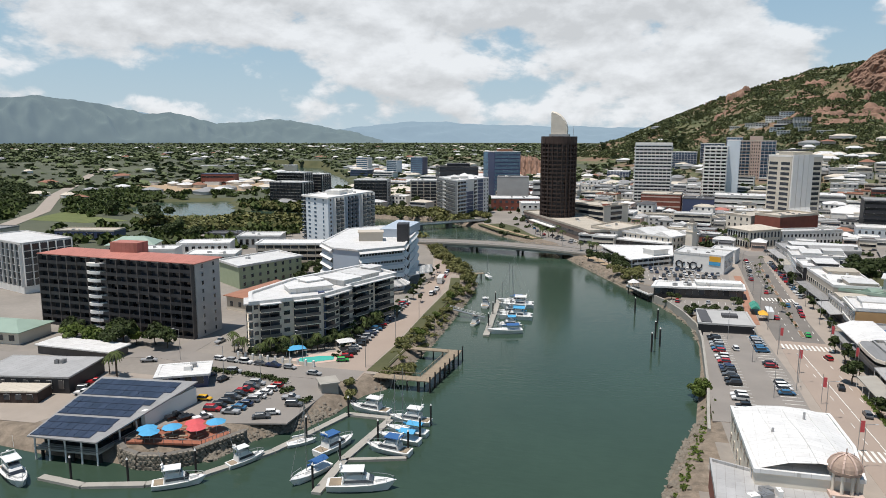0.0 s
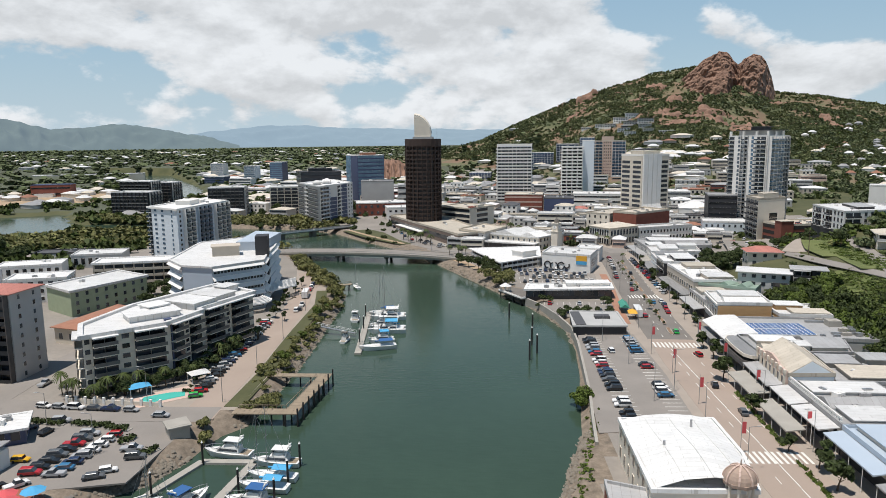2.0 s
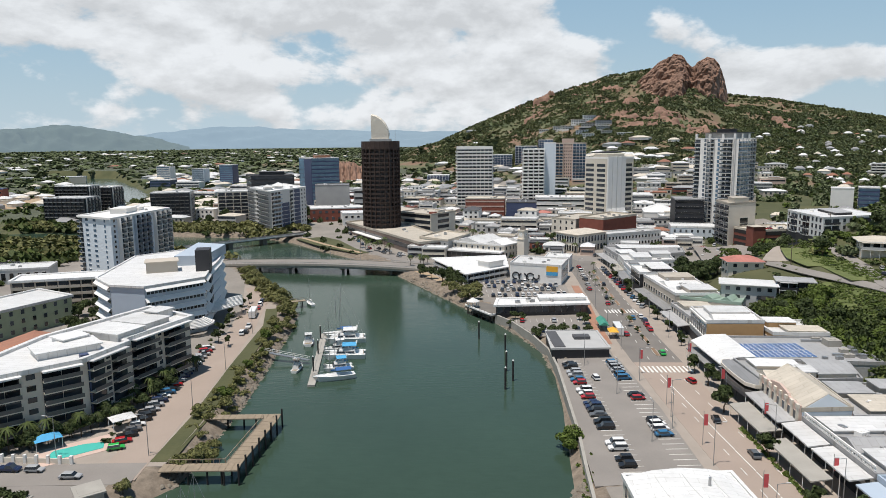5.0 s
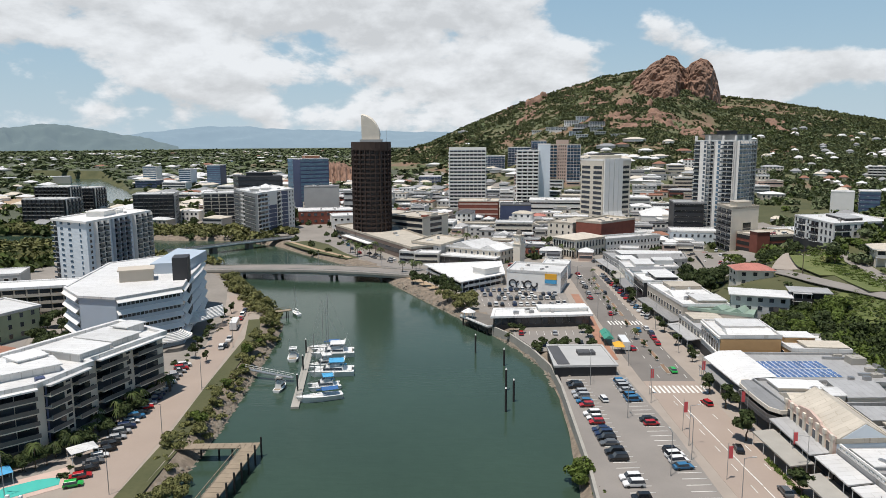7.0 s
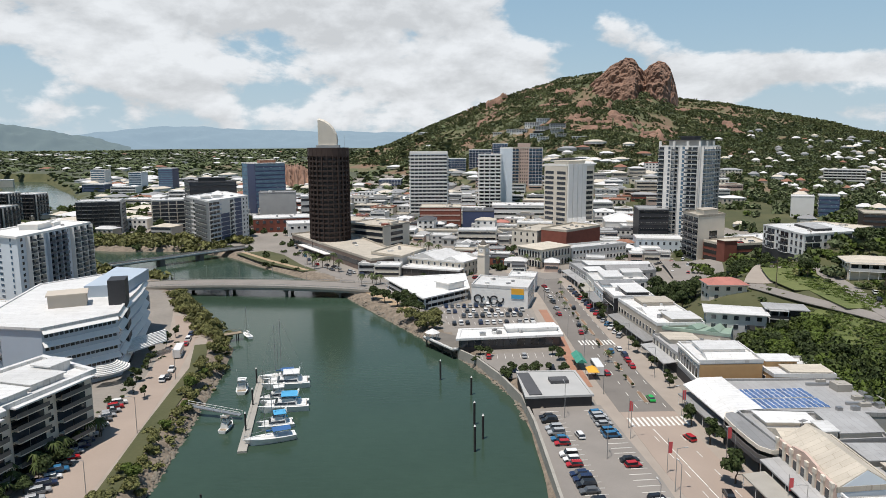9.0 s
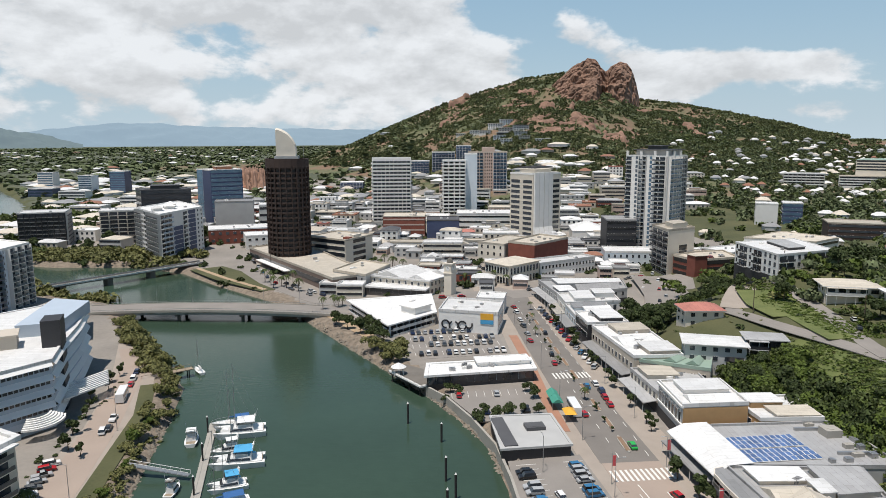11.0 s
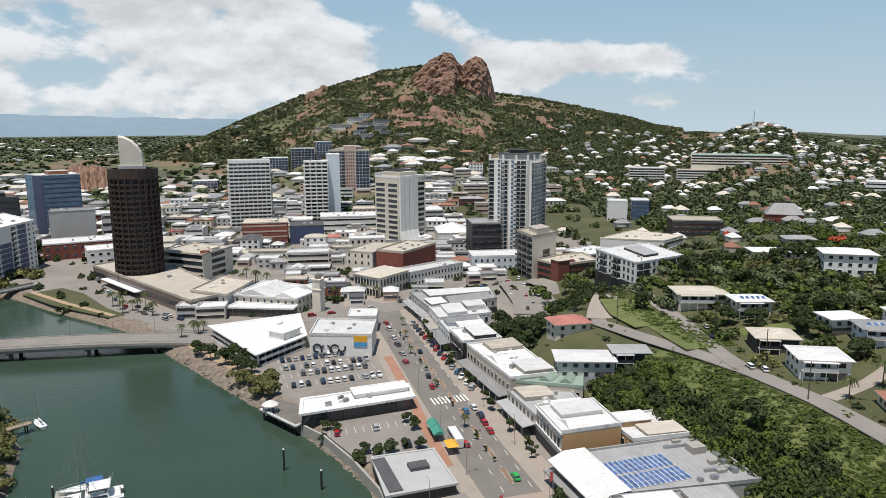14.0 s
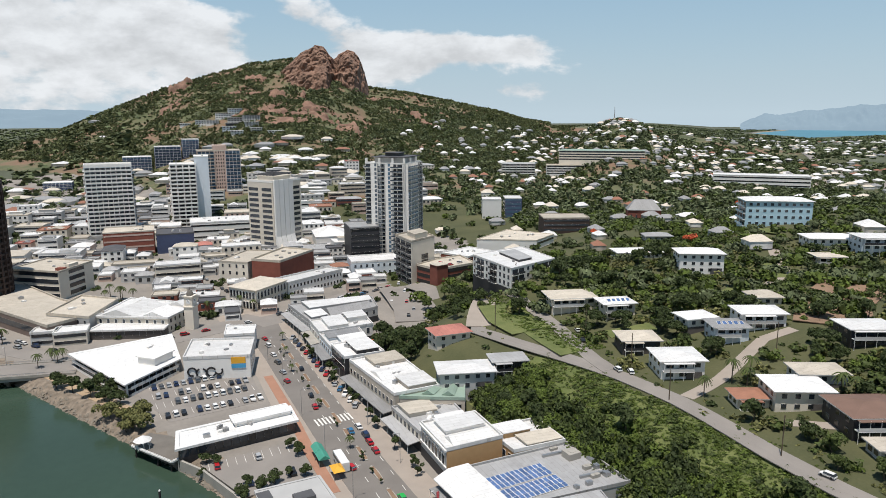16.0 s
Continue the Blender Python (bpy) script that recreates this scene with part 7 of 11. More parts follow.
def quad(poly, u0, u1, v0, v1):
    """A piece of a four-cornered plan: u along its first side, v along its last."""
    A, B, C, D = (Vector(p) for p in poly)
    at = lambda u, v: tuple((A * (1 - u) + B * u) * (1 - v) + (D * (1 - u) + C * u) * v)
    return [at(u0, v0), at(u1, v0), at(u1, v1), at(u0, v1)]


# two levels of street verandahs before the old shops
awning(shop("gabled_theatre"), (81.0, 146), (80.0, 127.5), 4.4, 5.2, ROOF_GREY)
awning(shop("gabled_theatre"), (76.6, 144), (76.3, 127), 4.8, 3.2, CONCRETE)
awning(shop("long_shops"), (80.2, 126.4), (79.8, 114.5), 4.4, 5.5, ROOF_WHITE)
awning(shop("long_shops"), (79.9, 113.8), (79.6, 100.2), 4.4, 5.5, ROOF_WHITE)
awning(shop("long_shops"), (75.2, 123), (74.8, 104.5), 4.2, 3.2, CONCRETE)
awning(shop("long_shops", 1), (79.6, 99), (79.4, 80), 4.0, 5.4, BLUEGREY)
awning(shop("long_shops", 1), (79.4, 79), (79.4, 61), 4.0, 4.2, ROOF_GREY)


def curved_verandah():
    """Two curved verandah tiers round the corner shop, cream fascias over dark recesses."""
    root = shop("verandah_shop")
    o = root.location
    line = [(82.4, 167.8), (79.6, 167.2), (78.4, 165), (77.9, 160), (77.7, 154), (77.8, 149), (79.4, 146.6), (82.2, 146.6)]
    for z0, z1, grow, m_, lab in ((6.0, 6.9, 0.0, CREAM, "cream upper fascia"), (3.3, 4.2, 0.25, ROOF_DARK, "black lower fascia"), (4.2, 5.1, 0.1, RAIL, "dark railing")):
        for (ax, ay), (bx, by) in zip(line, line[1:]):
            bm = bmesh.new()
            a, b = Vector((ax - grow - o.x, ay - o.y)), Vector((bx - grow - o.x, by - o.y))
            d = (b - a).normalized()
            n = Vector((-d.y, d.x)) * 0.12
            prism(bm, [tuple(a - n), tuple(a + n), tuple(b + n), tuple(b - n)], z0, z1)
            bmesh.ops.recalc_face_normals(bm, faces=bm.faces)
            part("fascia", bm, m_, root, lab)
    for z, m_ in ((6.85, ROOF_GREY), (3.9, CONCRETE_DARK)):
        bm = bmesh.new()
        prism(bm, [(x - o.x, y - o.y) for x, y in line], z - 0.12, z)
        bmesh.ops.recalc_face_normals(bm, faces=bm.faces)
        part("verandah_deck", bm, m_, root, "grey verandah roof" if z > 5 else "dark verandah floor")
    for x, y in line[1:-1]:
        bm = bmesh.new()
        tube(bm, x + 0.3 - o.x, y - o.y, 0, 6.0, 0.09)
        part("post", bm, CHARCOAL, root)


curved_verandah()


def ornate_parapet():
    """A pierced white parapet along the old shop row."""
    root = shop("long_shops")
    o = root.location
    for i in range(22):
        bm = bmesh.new()
        y = 101 + i * 1.17
        box(bm, -0.15, -0.52, 6.9, 0.15, 0.52, 7.15), box(bm, -0.15, -0.52, 8.0, 0.15, 0.52, 8.2)
        for s in (-1, 1):
            beam(bm, (0, -0.5 * s, 7.1), (0, 0.5 * s, 8.05), 0.16)
        part("parapet_panel", bm, WHITE, root, "", pose(79.95 + (y - 100) * 0.026 - o.x, y - o.y, 0))


ornate_parapet()

# stepped roofs behind the parapets
for k, pieces in ((10, ((0.08, 0.45, 0.1, 0.5, 7.5, ROOF_WHITE), (0.5, 0.95, 0.08, 0.42, 7.6, ROOF_CREAM), (0.1, 0.9, 0.58, 0.95, 7.9, ROOF_GREY), (0.55, 0.9, 0.44, 0.56, 8.4, ROOF_WHITE))), (0, ((0.05, 0.46, 0.15, 0.95, 8.6, ROOF_WHITE), (0.5, 0.95, 0.3, 0.9, 9.2, ROOF_GREY), (0.55, 0.9, 0.05, 0.26, 8.2, ROOF_WHITE))), (1, ((0.1, 0.9, 0.2, 0.55, 9.6, ROOF_WHITE), (0.1, 0.6, 0.6, 0.95, 10.4, ROOF_WHITE))),
                  (2, ((0.1, 0.5, 0.1, 0.9, 8.8, ROOF_GREY), (0.55, 0.95, 0.3, 0.95, 9.4, ROOF_WHITE))), (3, ((0.1, 0.9, 0.35, 0.9, 11.2, ROOF_WHITE),)),
                  (4, ((0.05, 0.3, 0.3, 0.95, 10.4, ROOF_CREAM), (0.36, 0.66, 0.1, 0.7, 10.0, ROOF_WHITE), (0.7, 0.97, 0.35, 0.95, 10.6, ROOF_WHITE))), (6, ((0.05, 0.45, 0.1, 0.6, 7.4, ROOF_CREAM), (0.5, 0.95, 0.4, 0.95, 7.6, ROOF_WHITE))),
                  (12, ((0.04, 0.3, 0.12, 0.95, 7.0, ROOF_WHITE), (0.34, 0.62, 0.12, 0.9, 7.1, ROOF_GREY), (0.66, 0.96, 0.15, 0.6, 7.2, ROOF_WHITE))), (13, ((0.03, 0.4, 0.1, 0.9, 7.3, BLUEGREY), (0.45, 0.95, 0.1, 0.55, 7.6, BLUEGREY))), (14, ((0.1, 0.45, 0.1, 0.5, 7.4, ROOF_GREY), (0.5, 0.95, 0.2, 0.8, 7.2, ROOF_CREAM), (0.1, 0.4, 0.6, 0.95, 8.2, ROOF_GREY))), (15, ((0.1, 0.5, 0.1, 0.9, 6.2, ROOF_WHITE), (0.55, 0.95, 0.1, 0.8, 6.6, ROOF_GREY)))):
    name, label, poly, h, f, wm, rm = S_[k]
    first = [q[0] for q in S_].index(name)
    for n_, (u0, u1, v0, v1, top_, roof_) in enumerate(pieces):
        if n_ == 1 and k in (0, 4, 6, 10, 12, 13, 15):
            gable(shop(name, k - first), quad(poly, u0, u1, v0, v1), h + 0.2, top_ - h + 0.4, roof_)
        else:
            raised(shop(name, k - first), quad(poly, u0, u1, v0, v1), h, top_, wm, roof_)


def theatre_front():
    """The pink street front with its pilasters and stepped gable, the cream roof and pale blue flank."""
    root = shop("gabled_theatre")
    poly = S_[11][2]
    gable(root, [poly[1], poly[2], poly[3], poly[0]], 8.5, 3.4, ROOF_CREAM, "wide cream gable roof")
    o = Vector((root.location.x, root.location.y))
    a, b = Vector(poly[0]) - o, Vector(poly[1]) - o
    d = (b - a).normalized()
    rot = math.degrees(math.atan2(d.y, d.x))
    L = (b - a).length
    prof = [(0, 4.2), (L, 4.2), (L, 9.2), (L * 0.74, 9.4), (L * 0.72, 10.0), (L * 0.5, 10.7), (L * 0.28, 10.0), (L * 0.26, 9.4), (0, 9.2)]
    bm = bmesh.new()
    front, back = [bm.verts.new((u, -0.5, z)) for u, z in prof], [bm.verts.new((u, 0.1, z)) for u, z in prof]
    bm.faces.new(front), bm.faces.new(back[::-1])
    for i in range(len(prof)):
        j = (i + 1) % len(prof)
        bm.faces.new((front[i], back[i], back[j], front[j]))
    bmesh.ops.recalc_face_normals(bm, faces=bm.faces)
    part("street_front", bm, PINK, root, "pink stepped gable front", pose(a.x, a.y, 0, 0, 0, rot))
    for i in range(8):
        bm = bmesh.new()
        u = 0.4 + i * (L - 0.8) / 7
        box(bm, u - 0.35, -0.85, 4.2, u + 0.35, -0.4, 9.0), box(bm, u - 0.5, -0.95, 8.6, u + 0.5, -0.4, 9.5)
        part("pilaster", bm, CREAM, root, "cream pilaster", pose(a.x, a.y, 0, 0, 0, rot))
    for i in range(7):
        u = 0.4 + (i + 0.5) * (L - 0.8) / 7
        part("window", window_piece(1.3, 2.2, GLASS, CREAM), None, root, m=pose(a.x, a.y, 0, 0, 0, rot) @ pose(u, -0.5, 5.4))
    p, q = Vector(poly[1]) - o, Vector(poly[2]) - o
    e = (q - p).normalized()
    bm = bmesh.new()
    box(bm, 0.2, -0.06, 0, (q - p).length - 0.2, 0.1, 8.2)
    W_ = (q - p).length
    v = [bm.verts.new(c) for c in ((0.1, -0.07, 8.2), (W_ - 0.1, -0.07, 8.2), (W_ / 2, -0.07, 11.7), (0.1, 0.05, 8.2), (W_ - 0.1, 0.05, 8.2), (W_ / 2, 0.05, 11.7))]
    for f in ((0, 1, 2), (5, 4, 3), (1, 4, 5, 2), (0, 2, 5, 3)):
        bm.faces.new([v[i] for i in f])
    part("flank", bm, PALEBLUE, root, "pale blue side wall", pose(p.x, p.y, 0, 0, 0, math.degrees(math.atan2(e.y, e.x))))


theatre_front()


def hotel_roof():
    """White balustraded top, ochre flank and arched window heads of the old corner hotel."""
    root = shop("cream_hotel")
    poly = S_[7][2]
    o = Vector((root.location.x, root.location.y))
    a, b, c = (Vector(poly[k]) - o for k in (0, 1, 2))
    for s0, s1, m_, nm in ((a, b, WHITE, "cornice"), (b, c, OCHRE, "flank")):
        d = (s1 - s0).normalized()
        rot, L = math.degrees(math.atan2(d.y, d.x)), (s1 - s0).length
        bm = bmesh.new()
        if nm == "cornice":
            box(bm, -0.3, -0.55, 9.6, L + 0.3, 0.1, 10.2), box(bm, -0.2, -0.35, 4.7, L + 0.2, 0.1, 5.1)
        else:
            box(bm, 0.1, -0.05, 0, L - 0.1, 0.1, 9.5)
        part(nm, bm, m_, root, "white moulded cornice" if nm == "cornice" else "ochre side wall", pose(s0.x, s0.y, 0, 0, 0, rot))
        if nm == "cornice":
            for i in range(7):
                u = 0.5 + (i + 0.5) * (L - 1) / 7
                for z in (8.2,):
                    bm = bmesh.new()
                    ts = np.linspace(0, math.pi, 9)
                    for t, t2 in zip(ts, ts[1:]):
                        beam(bm, (u + 0.85 * math.cos(t), -0.15, z + 0.6 * math.sin(t)), (u + 0.85 * math.cos(t2), -0.15, z + 0.6 * math.sin(t2)), 0.22)
                    part("arch", bm, WHITE, root, "white arched window head", pose(s0.x, s0.y, 0, 0, 0, rot))
    raised(root, quad(poly, 0.1, 0.55, 0.2, 0.9), 10, 11.2, WHITE, ROOF_WHITE)
    gable(root, quad(poly, 0.6, 0.95, 0.15, 0.9), 10.2, 1.5, ROOF_WHITE)
    annex = shop("tan_annex")
    raised(annex, quad(S_[8][2], 0.1, 0.5, 0.1, 0.6), 7.5, 9.2, OCHRE, ROOF_WHITE)
    raised(annex, quad(S_[8][2], 0.55, 0.95, 0.3, 0.95), 7.5, 8.4, CREAM, ROOF_CREAM)
    offices = shop("tan_offices")
    for u in (0.25, 0.6):
        gable(offices, quad(S_[5][2], u, u + 0.22, 0.2, 0.8), 8.3, 1.4, ROOF_GREEN, "green roof monitor")


hotel_roof()


def solar_roof():
    """Two tidy blocks of panels on the grey flat roof, plant boxes behind and the white sloping front."""
    store = shop("solar_store")
    c_ = store.location
    bm = bmesh.new()
    box(bm, -0.6, -0.9, 0.05, 0.6, 0.9, 0.11)
    cells = len(bm.faces)
    box(bm, -0.7, -1.0, 0, 0.7, 1.0, 0.08)
    for k, f in enumerate(bm.faces):
        f.material_index = 0 if k < cells else 1
    me = bpy.data.meshes.new("solar_panel")
    bm.to_mesh(me), bm.free()
    me.materials.append(SOLAR), me.materials.append(WHITE)
    PIECES["panel"] = me
    dark = me.copy()
    dark.materials.clear()
    dark.materials.append(SOLAR_DARK), dark.materials.append(WHITE)
    PIECES["dark_panel"] = dark
    ux, uy = Vector((0.9995, -0.03)), Vector((0.035, 0.999))
    rot = math.degrees(math.atan2(ux.y, ux.x))
    for i in range(12):
        for j in range(6):
            p = Vector((90.4, 169.8)) + ux * (i * 1.46) + uy * (j * 2.08 + (0.7 if j > 2 else 0)) - Vector((c_.x, c_.y))
            part("solar_panel", me, None, store, m=pose(p.x, p.y, 6.75, 4, 0, rot))
    for x, y, w, d, h in ((117.5, 180, 4.0, 3.6, 1.9), (117, 173, 2.2, 1.4, 1.0), (119.5, 172, 1.4, 1.4, 1.1), (116, 168.5, 2.6, 1.2, 0.9), (119, 167.5, 1.6, 1.6, 1.2), (121, 176, 1.2, 2.4, 0.8), (112, 166.4, 1.8, 1.2, 1.0), (108, 166.6, 1.2, 1.2, 0.9), (87.5, 186, 1.2, 1.2, 0.8), (116, 186, 2.4, 1.0, 0.7)):
        bm = bmesh.new()
        box(bm, -w / 2, -d / 2, 0, w / 2, d / 2, h)
        top = max(bm.faces, key=lambda f: f.calc_center_median().z)
        bmesh.ops.inset_individual(bm, faces=[top], thickness=0.2, depth=-0.15)
        tube(bm, 0, 0, h - 0.14, h + 0.1, min(w, d) * 0.3)
        part("roof_unit", bm, STEEL if w < 2 else CONCRETE, store, "grey air-conditioning unit", pose(x - c_.x, y - c_.y, 6.55, 0, 0, rot))
    bm = bmesh.new()
    for x0, y0, x1, y1 in ((112, 170, 120, 168.8), (110.5, 184, 121, 182.6)):
        beam(bm, (x0 - c_.x, y0 - c_.y, 6.9), (x1 - c_.x, y1 - c_.y, 6.9), 0.35)
    part("duct", bm, STEEL, store, "grey roof duct")
    bm = bmesh.new()
    v = [bm.verts.new((x - c_.x, y - c_.y, z)) for x, y, z in ((84, 190.5, 7.4), (83, 167, 7.4), (79, 166, 5.6), (79.5, 190.5, 5.6), (84, 190.5, 7.2), (83, 167, 7.2), (79, 166, 5.3), (79.5, 190.5, 5.3), (90, 190, 7.6), (89, 167, 7.6))]
    for f in ((0, 3, 2, 1), (4, 5, 6, 7), (3, 7, 6, 2), (0, 1, 9, 8)):
        bm.faces.new([v[i] for i in f])
    part("front_roof", bm, ROOF_WHITE, store, "white sloping front roof")


solar_roof()


def hall():
    """The white vaulted hall at the near end of the street, with its brick front and cupola."""
    poly = [(32.5, 68), (50, 68), (52.5, 82), (52.5, 98.5), (33, 98)]
    h = building("concert_hall", "white hall with shallow vaulted membrane roof", "hall", poly, 0.5, 8.2, 2, CREAM, ROOF_WHITE, {4: dict(kind="punch", n=7, ww=1.4, wh=2.2, frame=CREAM)}, parapet=0.5, eave=0.2)
    c = h.location
    bm = bmesh.new()
    n, rows = 14, []
    for x, y0, y1 in ((33.2, 68.5, 97.5), (38, 68.5, 98), (43, 68.5, 98.3), (48, 68.5, 98.4), (52, 80, 98.3)):
        row = []
        for i in range(n + 1):
            s = i / n
            y = y0 + (y1 - y0) * s
            u = (x - 33.2) / 18.8
            row.append(bm.verts.new((x - c.x, y - c.y, 8.5 + 2.4 * (1 - (2 * u - 1) ** 2) * (0.45 + 0.55 * math.sin(math.pi * min(1, s + 0.25))))))
        rows.append(row)
    for r, q in zip(rows, rows[1:]):
        for i in range(n):
            bm.faces.new((r[i], q[i], q[i + 1], r[i + 1])).smooth = True
    part("vault", bm, ROOF_WHITE, h, "white vaulted roof skin")
    f = building("ticket_hall", "low brick front building with pale flat roof", "hall", [(25, 58), (44, 56), (45, 68), (26, 76)], 0.5, 5.4, 1, BRICK, ROOF_GREY, {0: dict(kind="punch", n=6)}, parapet=0.7, clutter=5)
    t = thing("cupola_tower", "stone cupola with columns and weathered dome", "tower", 47, 68.5, 0.5)
    bm = bmesh.new()
    box(bm, -2.7, -2.7, 0, 2.7, 2.7, 6.2)
    part("shaft", bm, PINK, t)
    for i in range(8):
        bm = bmesh.new()
        tube(bm, 2.1 * math.cos(i * 0.785 + 0.39), 2.1 * math.sin(i * 0.785 + 0.39), 6.2, 9.6, 0.3, 0.26)
        part("column", bm, CREAM, t)
    bm = bmesh.new()
    tube(bm, 0, 0, 9.6, 10.2, 2.8, 2.9, 8)
    for i in range(6):
        r0, r1 = 2.7 * math.cos(i * 0.26), 2.7 * math.cos((i + 1) * 0.26)
        tube(bm, 0, 0, 10.2 + 2.5 * math.sin(i * 0.26), 10.2 + 2.5 * math.sin((i + 1) * 0.26), r0, max(0.06, r1), 16)
    tube(bm, 0, 0, 12.6, 13.8, 0.1)
    part("dome", bm, DOME, t, "weathered brownish dome")
    for i in range(8):
        bm = bmesh.new()
        pts = [(2.75 * math.cos(k * 0.3), 10.2 + 2.55 * math.sin(k * 0.3)) for k in range(6)]
        for (r0, z0), (r1, z1) in zip(pts, pts[1:]):
            beam(bm, (r0, 0, z0), (r1, 0, z1), 0.16)
        part("rib", bm, PINK, t, "pale stone dome rib", pose(0, 0, 0, 0, 0, 45 * i + 22))
    for x, y in ((38, 82), (46, 92)):
        bm = bmesh.new()
        tube(bm, 0, 0, -2.5, 0.3, 0.25)
        part("roof_vent", bm, STEEL, h, "", pose(x - c.x, y - c.y, 10.6))
    for x in (37.9, 42.7, 47.5):
        bm = bmesh.new()
        for k in range(13):
            s0, s1 = k / 14, (k + 1) / 14
            zz = lambda q: 8.53 + 2.4 * (1 - (2 * (x - 33.2) / 18.8 - 1) ** 2) * (0.45 + 0.55 * math.sin(math.pi * min(1, q + 0.25)))
            beam(bm, (x - c.x, 68.5 + 29.6 * s0 - c.y, zz(s0)), (x - c.x, 68.5 + 29.6 * s1 - c.y, zz(s1)), 0.05)
        part("seam", bm, ROOF_WHITE, h, "raised roof seam")


hall()


def house(x, y, w, d, rot, storeys, wallm, roofm, label, rise=1.4, eave=0.9, sub=0.0, up=0.0):
    """A hillside house: walls on a lower storey or stumps, hip roof with wide eaves, windows and a verandah."""
    z = float(min(ground_height([x - w / 3, x, x + w / 3], [y, y, y]))) + up
    h = 3.0 * storeys + sub
    k = int(x * 3 + y * 7)
    frm = (CHARCOAL, WHITE, GREYW)[k % 3]
    # base storey is dark in colour, for the shade under the raised floor
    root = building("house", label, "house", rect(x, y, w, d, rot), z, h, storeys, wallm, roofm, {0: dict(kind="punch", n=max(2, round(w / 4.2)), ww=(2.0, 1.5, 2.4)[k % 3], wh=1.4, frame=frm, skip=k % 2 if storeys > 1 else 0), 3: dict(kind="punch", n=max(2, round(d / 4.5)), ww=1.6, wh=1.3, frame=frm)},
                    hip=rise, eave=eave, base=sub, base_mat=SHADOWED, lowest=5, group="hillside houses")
    P = rect(0, 0, w, d, rot)
    a, b = Vector(P[0]), Vector(P[1])
    way, turn = (b - a).normalized(), rot
    out = Vector((way.y, -way.x))
    # fascia under the eaves
    bm = bmesh.new()
    ring, inner = inset(P, -eave - 0.04), inset(P, -eave + 0.12)
    for q in range(4):
        r = (q + 1) % 4
        prism(bm, [ring[q], ring[r], inner[r], inner[q]], h - 0.06, h + 0.2)
    part("fascia", bm, WHITE if k % 2 else GREYW, root)
    if k % 3 != 1:
        L = w * (0.5, 0.9, 0.7)[k % 3]
        mid = a + way * (L / 2 + 0.3)
        zf = h - 2.95
        part("verandah", balcony_piece(round(L, 1), 1.9, "bars", WHITE, frm), None, root, "railed verandah", pose(mid.x, mid.y, zf, 0, 0, turn))
        for i in range(max(2, round(L / 3.2)) + 1):
            p = a + way * (0.35 + i * (L - 0.3) / max(2, round(L / 3.2))) + out * 1.8
            bm = bmesh.new()
            tube(bm, p.x, p.y, -3, h - 0.1, 0.08, n=6)
            part("verandah_post", bm, WHITE, root)
        bm = bmesh.new()
        q0, q1 = a + way * 0.3, a + way * (L + 0.3)
        prism(bm, [tuple(q0 + out * 0.02), tuple(q0 + out * 2.3), tuple(q1 + out * 2.3), tuple(q1 + out * 0.02)], h - 0.3, h - 0.12)
        part("verandah_roof", bm, roofm, root)
    if k % 2 == 0 and storeys > 1:
        # flat dark panel painted as the shade inside a garage
        bm = bmesh.new()
        p = b - way * 3.4
        box(bm, -2.6, -0.12, -1, 2.6, 0.1, 2.4)
        part("garage_door", bm, SHADOWED if k % 4 else ROOF_DARK, root, "dark panel as shade in a garage opening", pose(p.x, p.y, 0, 0, 0, turn))
    if "solar" in label:
        for i in range(5):
            part("solar_panel", PIECES["panel"], None, root, m=pose(0, 0, h + rise * 0.75, 0, 0, rot) @ pose(-4 + i * 2.0, -d * 0.28, 0, math.degrees(math.atan2(rise, d * 0.4)), 0, 0))
    return root


house(171.5, 192.5, 14, 12.5, -28, 2, WHITE, ROOF_WHITE, "white two-storey house with flat white hip roof", 1.2)
house(131, 271, 14, 10, -8, 2, CREAM, ROOF_RED, "cream two-storey house with faded red roof", 2.0)
house(119.5, 240, 19, 11, -22, 2, GREYW, ROOF_WHITE, "grey two-storey flats with white roof", 0.8, up=5.5)
house(136, 237.5, 12, 8, -20, 1, CHARCOAL, ROOF_GREY, "low dark carport house with grey roof", 0.4, sub=1.5, up=0.8)
house(186.5, 264.5, 19, 13, -22, 2, CREAM, ROOF_CREAM, "old house with wide cream roof and arched verandah", 1.6)
house(195.5, 246.5, 13, 10, -20, 2, CREAM, ROOF_WHITE, "cream house with white roof and solar panels", 1.5)
house(176.5, 215, 13, 11, -28, 1, CHARCOAL, ROOF_CREAM, "dark timber house with pale hip roof", 1.8, sub=2)
house(205, 214, 12, 9, -15, 1, WHITE, ROOF_WHITE, "white hillside house with white roof on stumps", 1.5, sub=2.5)
house(205, 200, 12, 10, -30, 2, PALEBLUE, ROOF_GREY, "pale blue house with solar panels on the roof", 1.4)
house(222, 200, 16, 11, -30, 2, WHITE, ROOF_WHITE, "white two-storey house with hipped white roof", 1.6)
house(181, 157, 16, 12, -32, 2, CREAM, ROOF_WHITE, "cream house with broad white skillion roof", 0.7)
house(170, 164, 9, 7, -30, 1, CREAM, ROOF_TILE, "small cottage with orange roof", 0.8)
house(196, 160, 14, 9, -32, 1, GREYW, ROOF_CREAM, "grey house with long pale roof", 1.2, sub=2)
house(183, 137, 17, 14, -28, 2, CHARCOAL, BROWN_ROOF, "dark verandahed house with brown roof and pale eaves", 1.6)
house(172, 126, 7, 6, -30, 1, GREYW, ROOF_CREAM, "small grey carport with pale roof", 0.3)
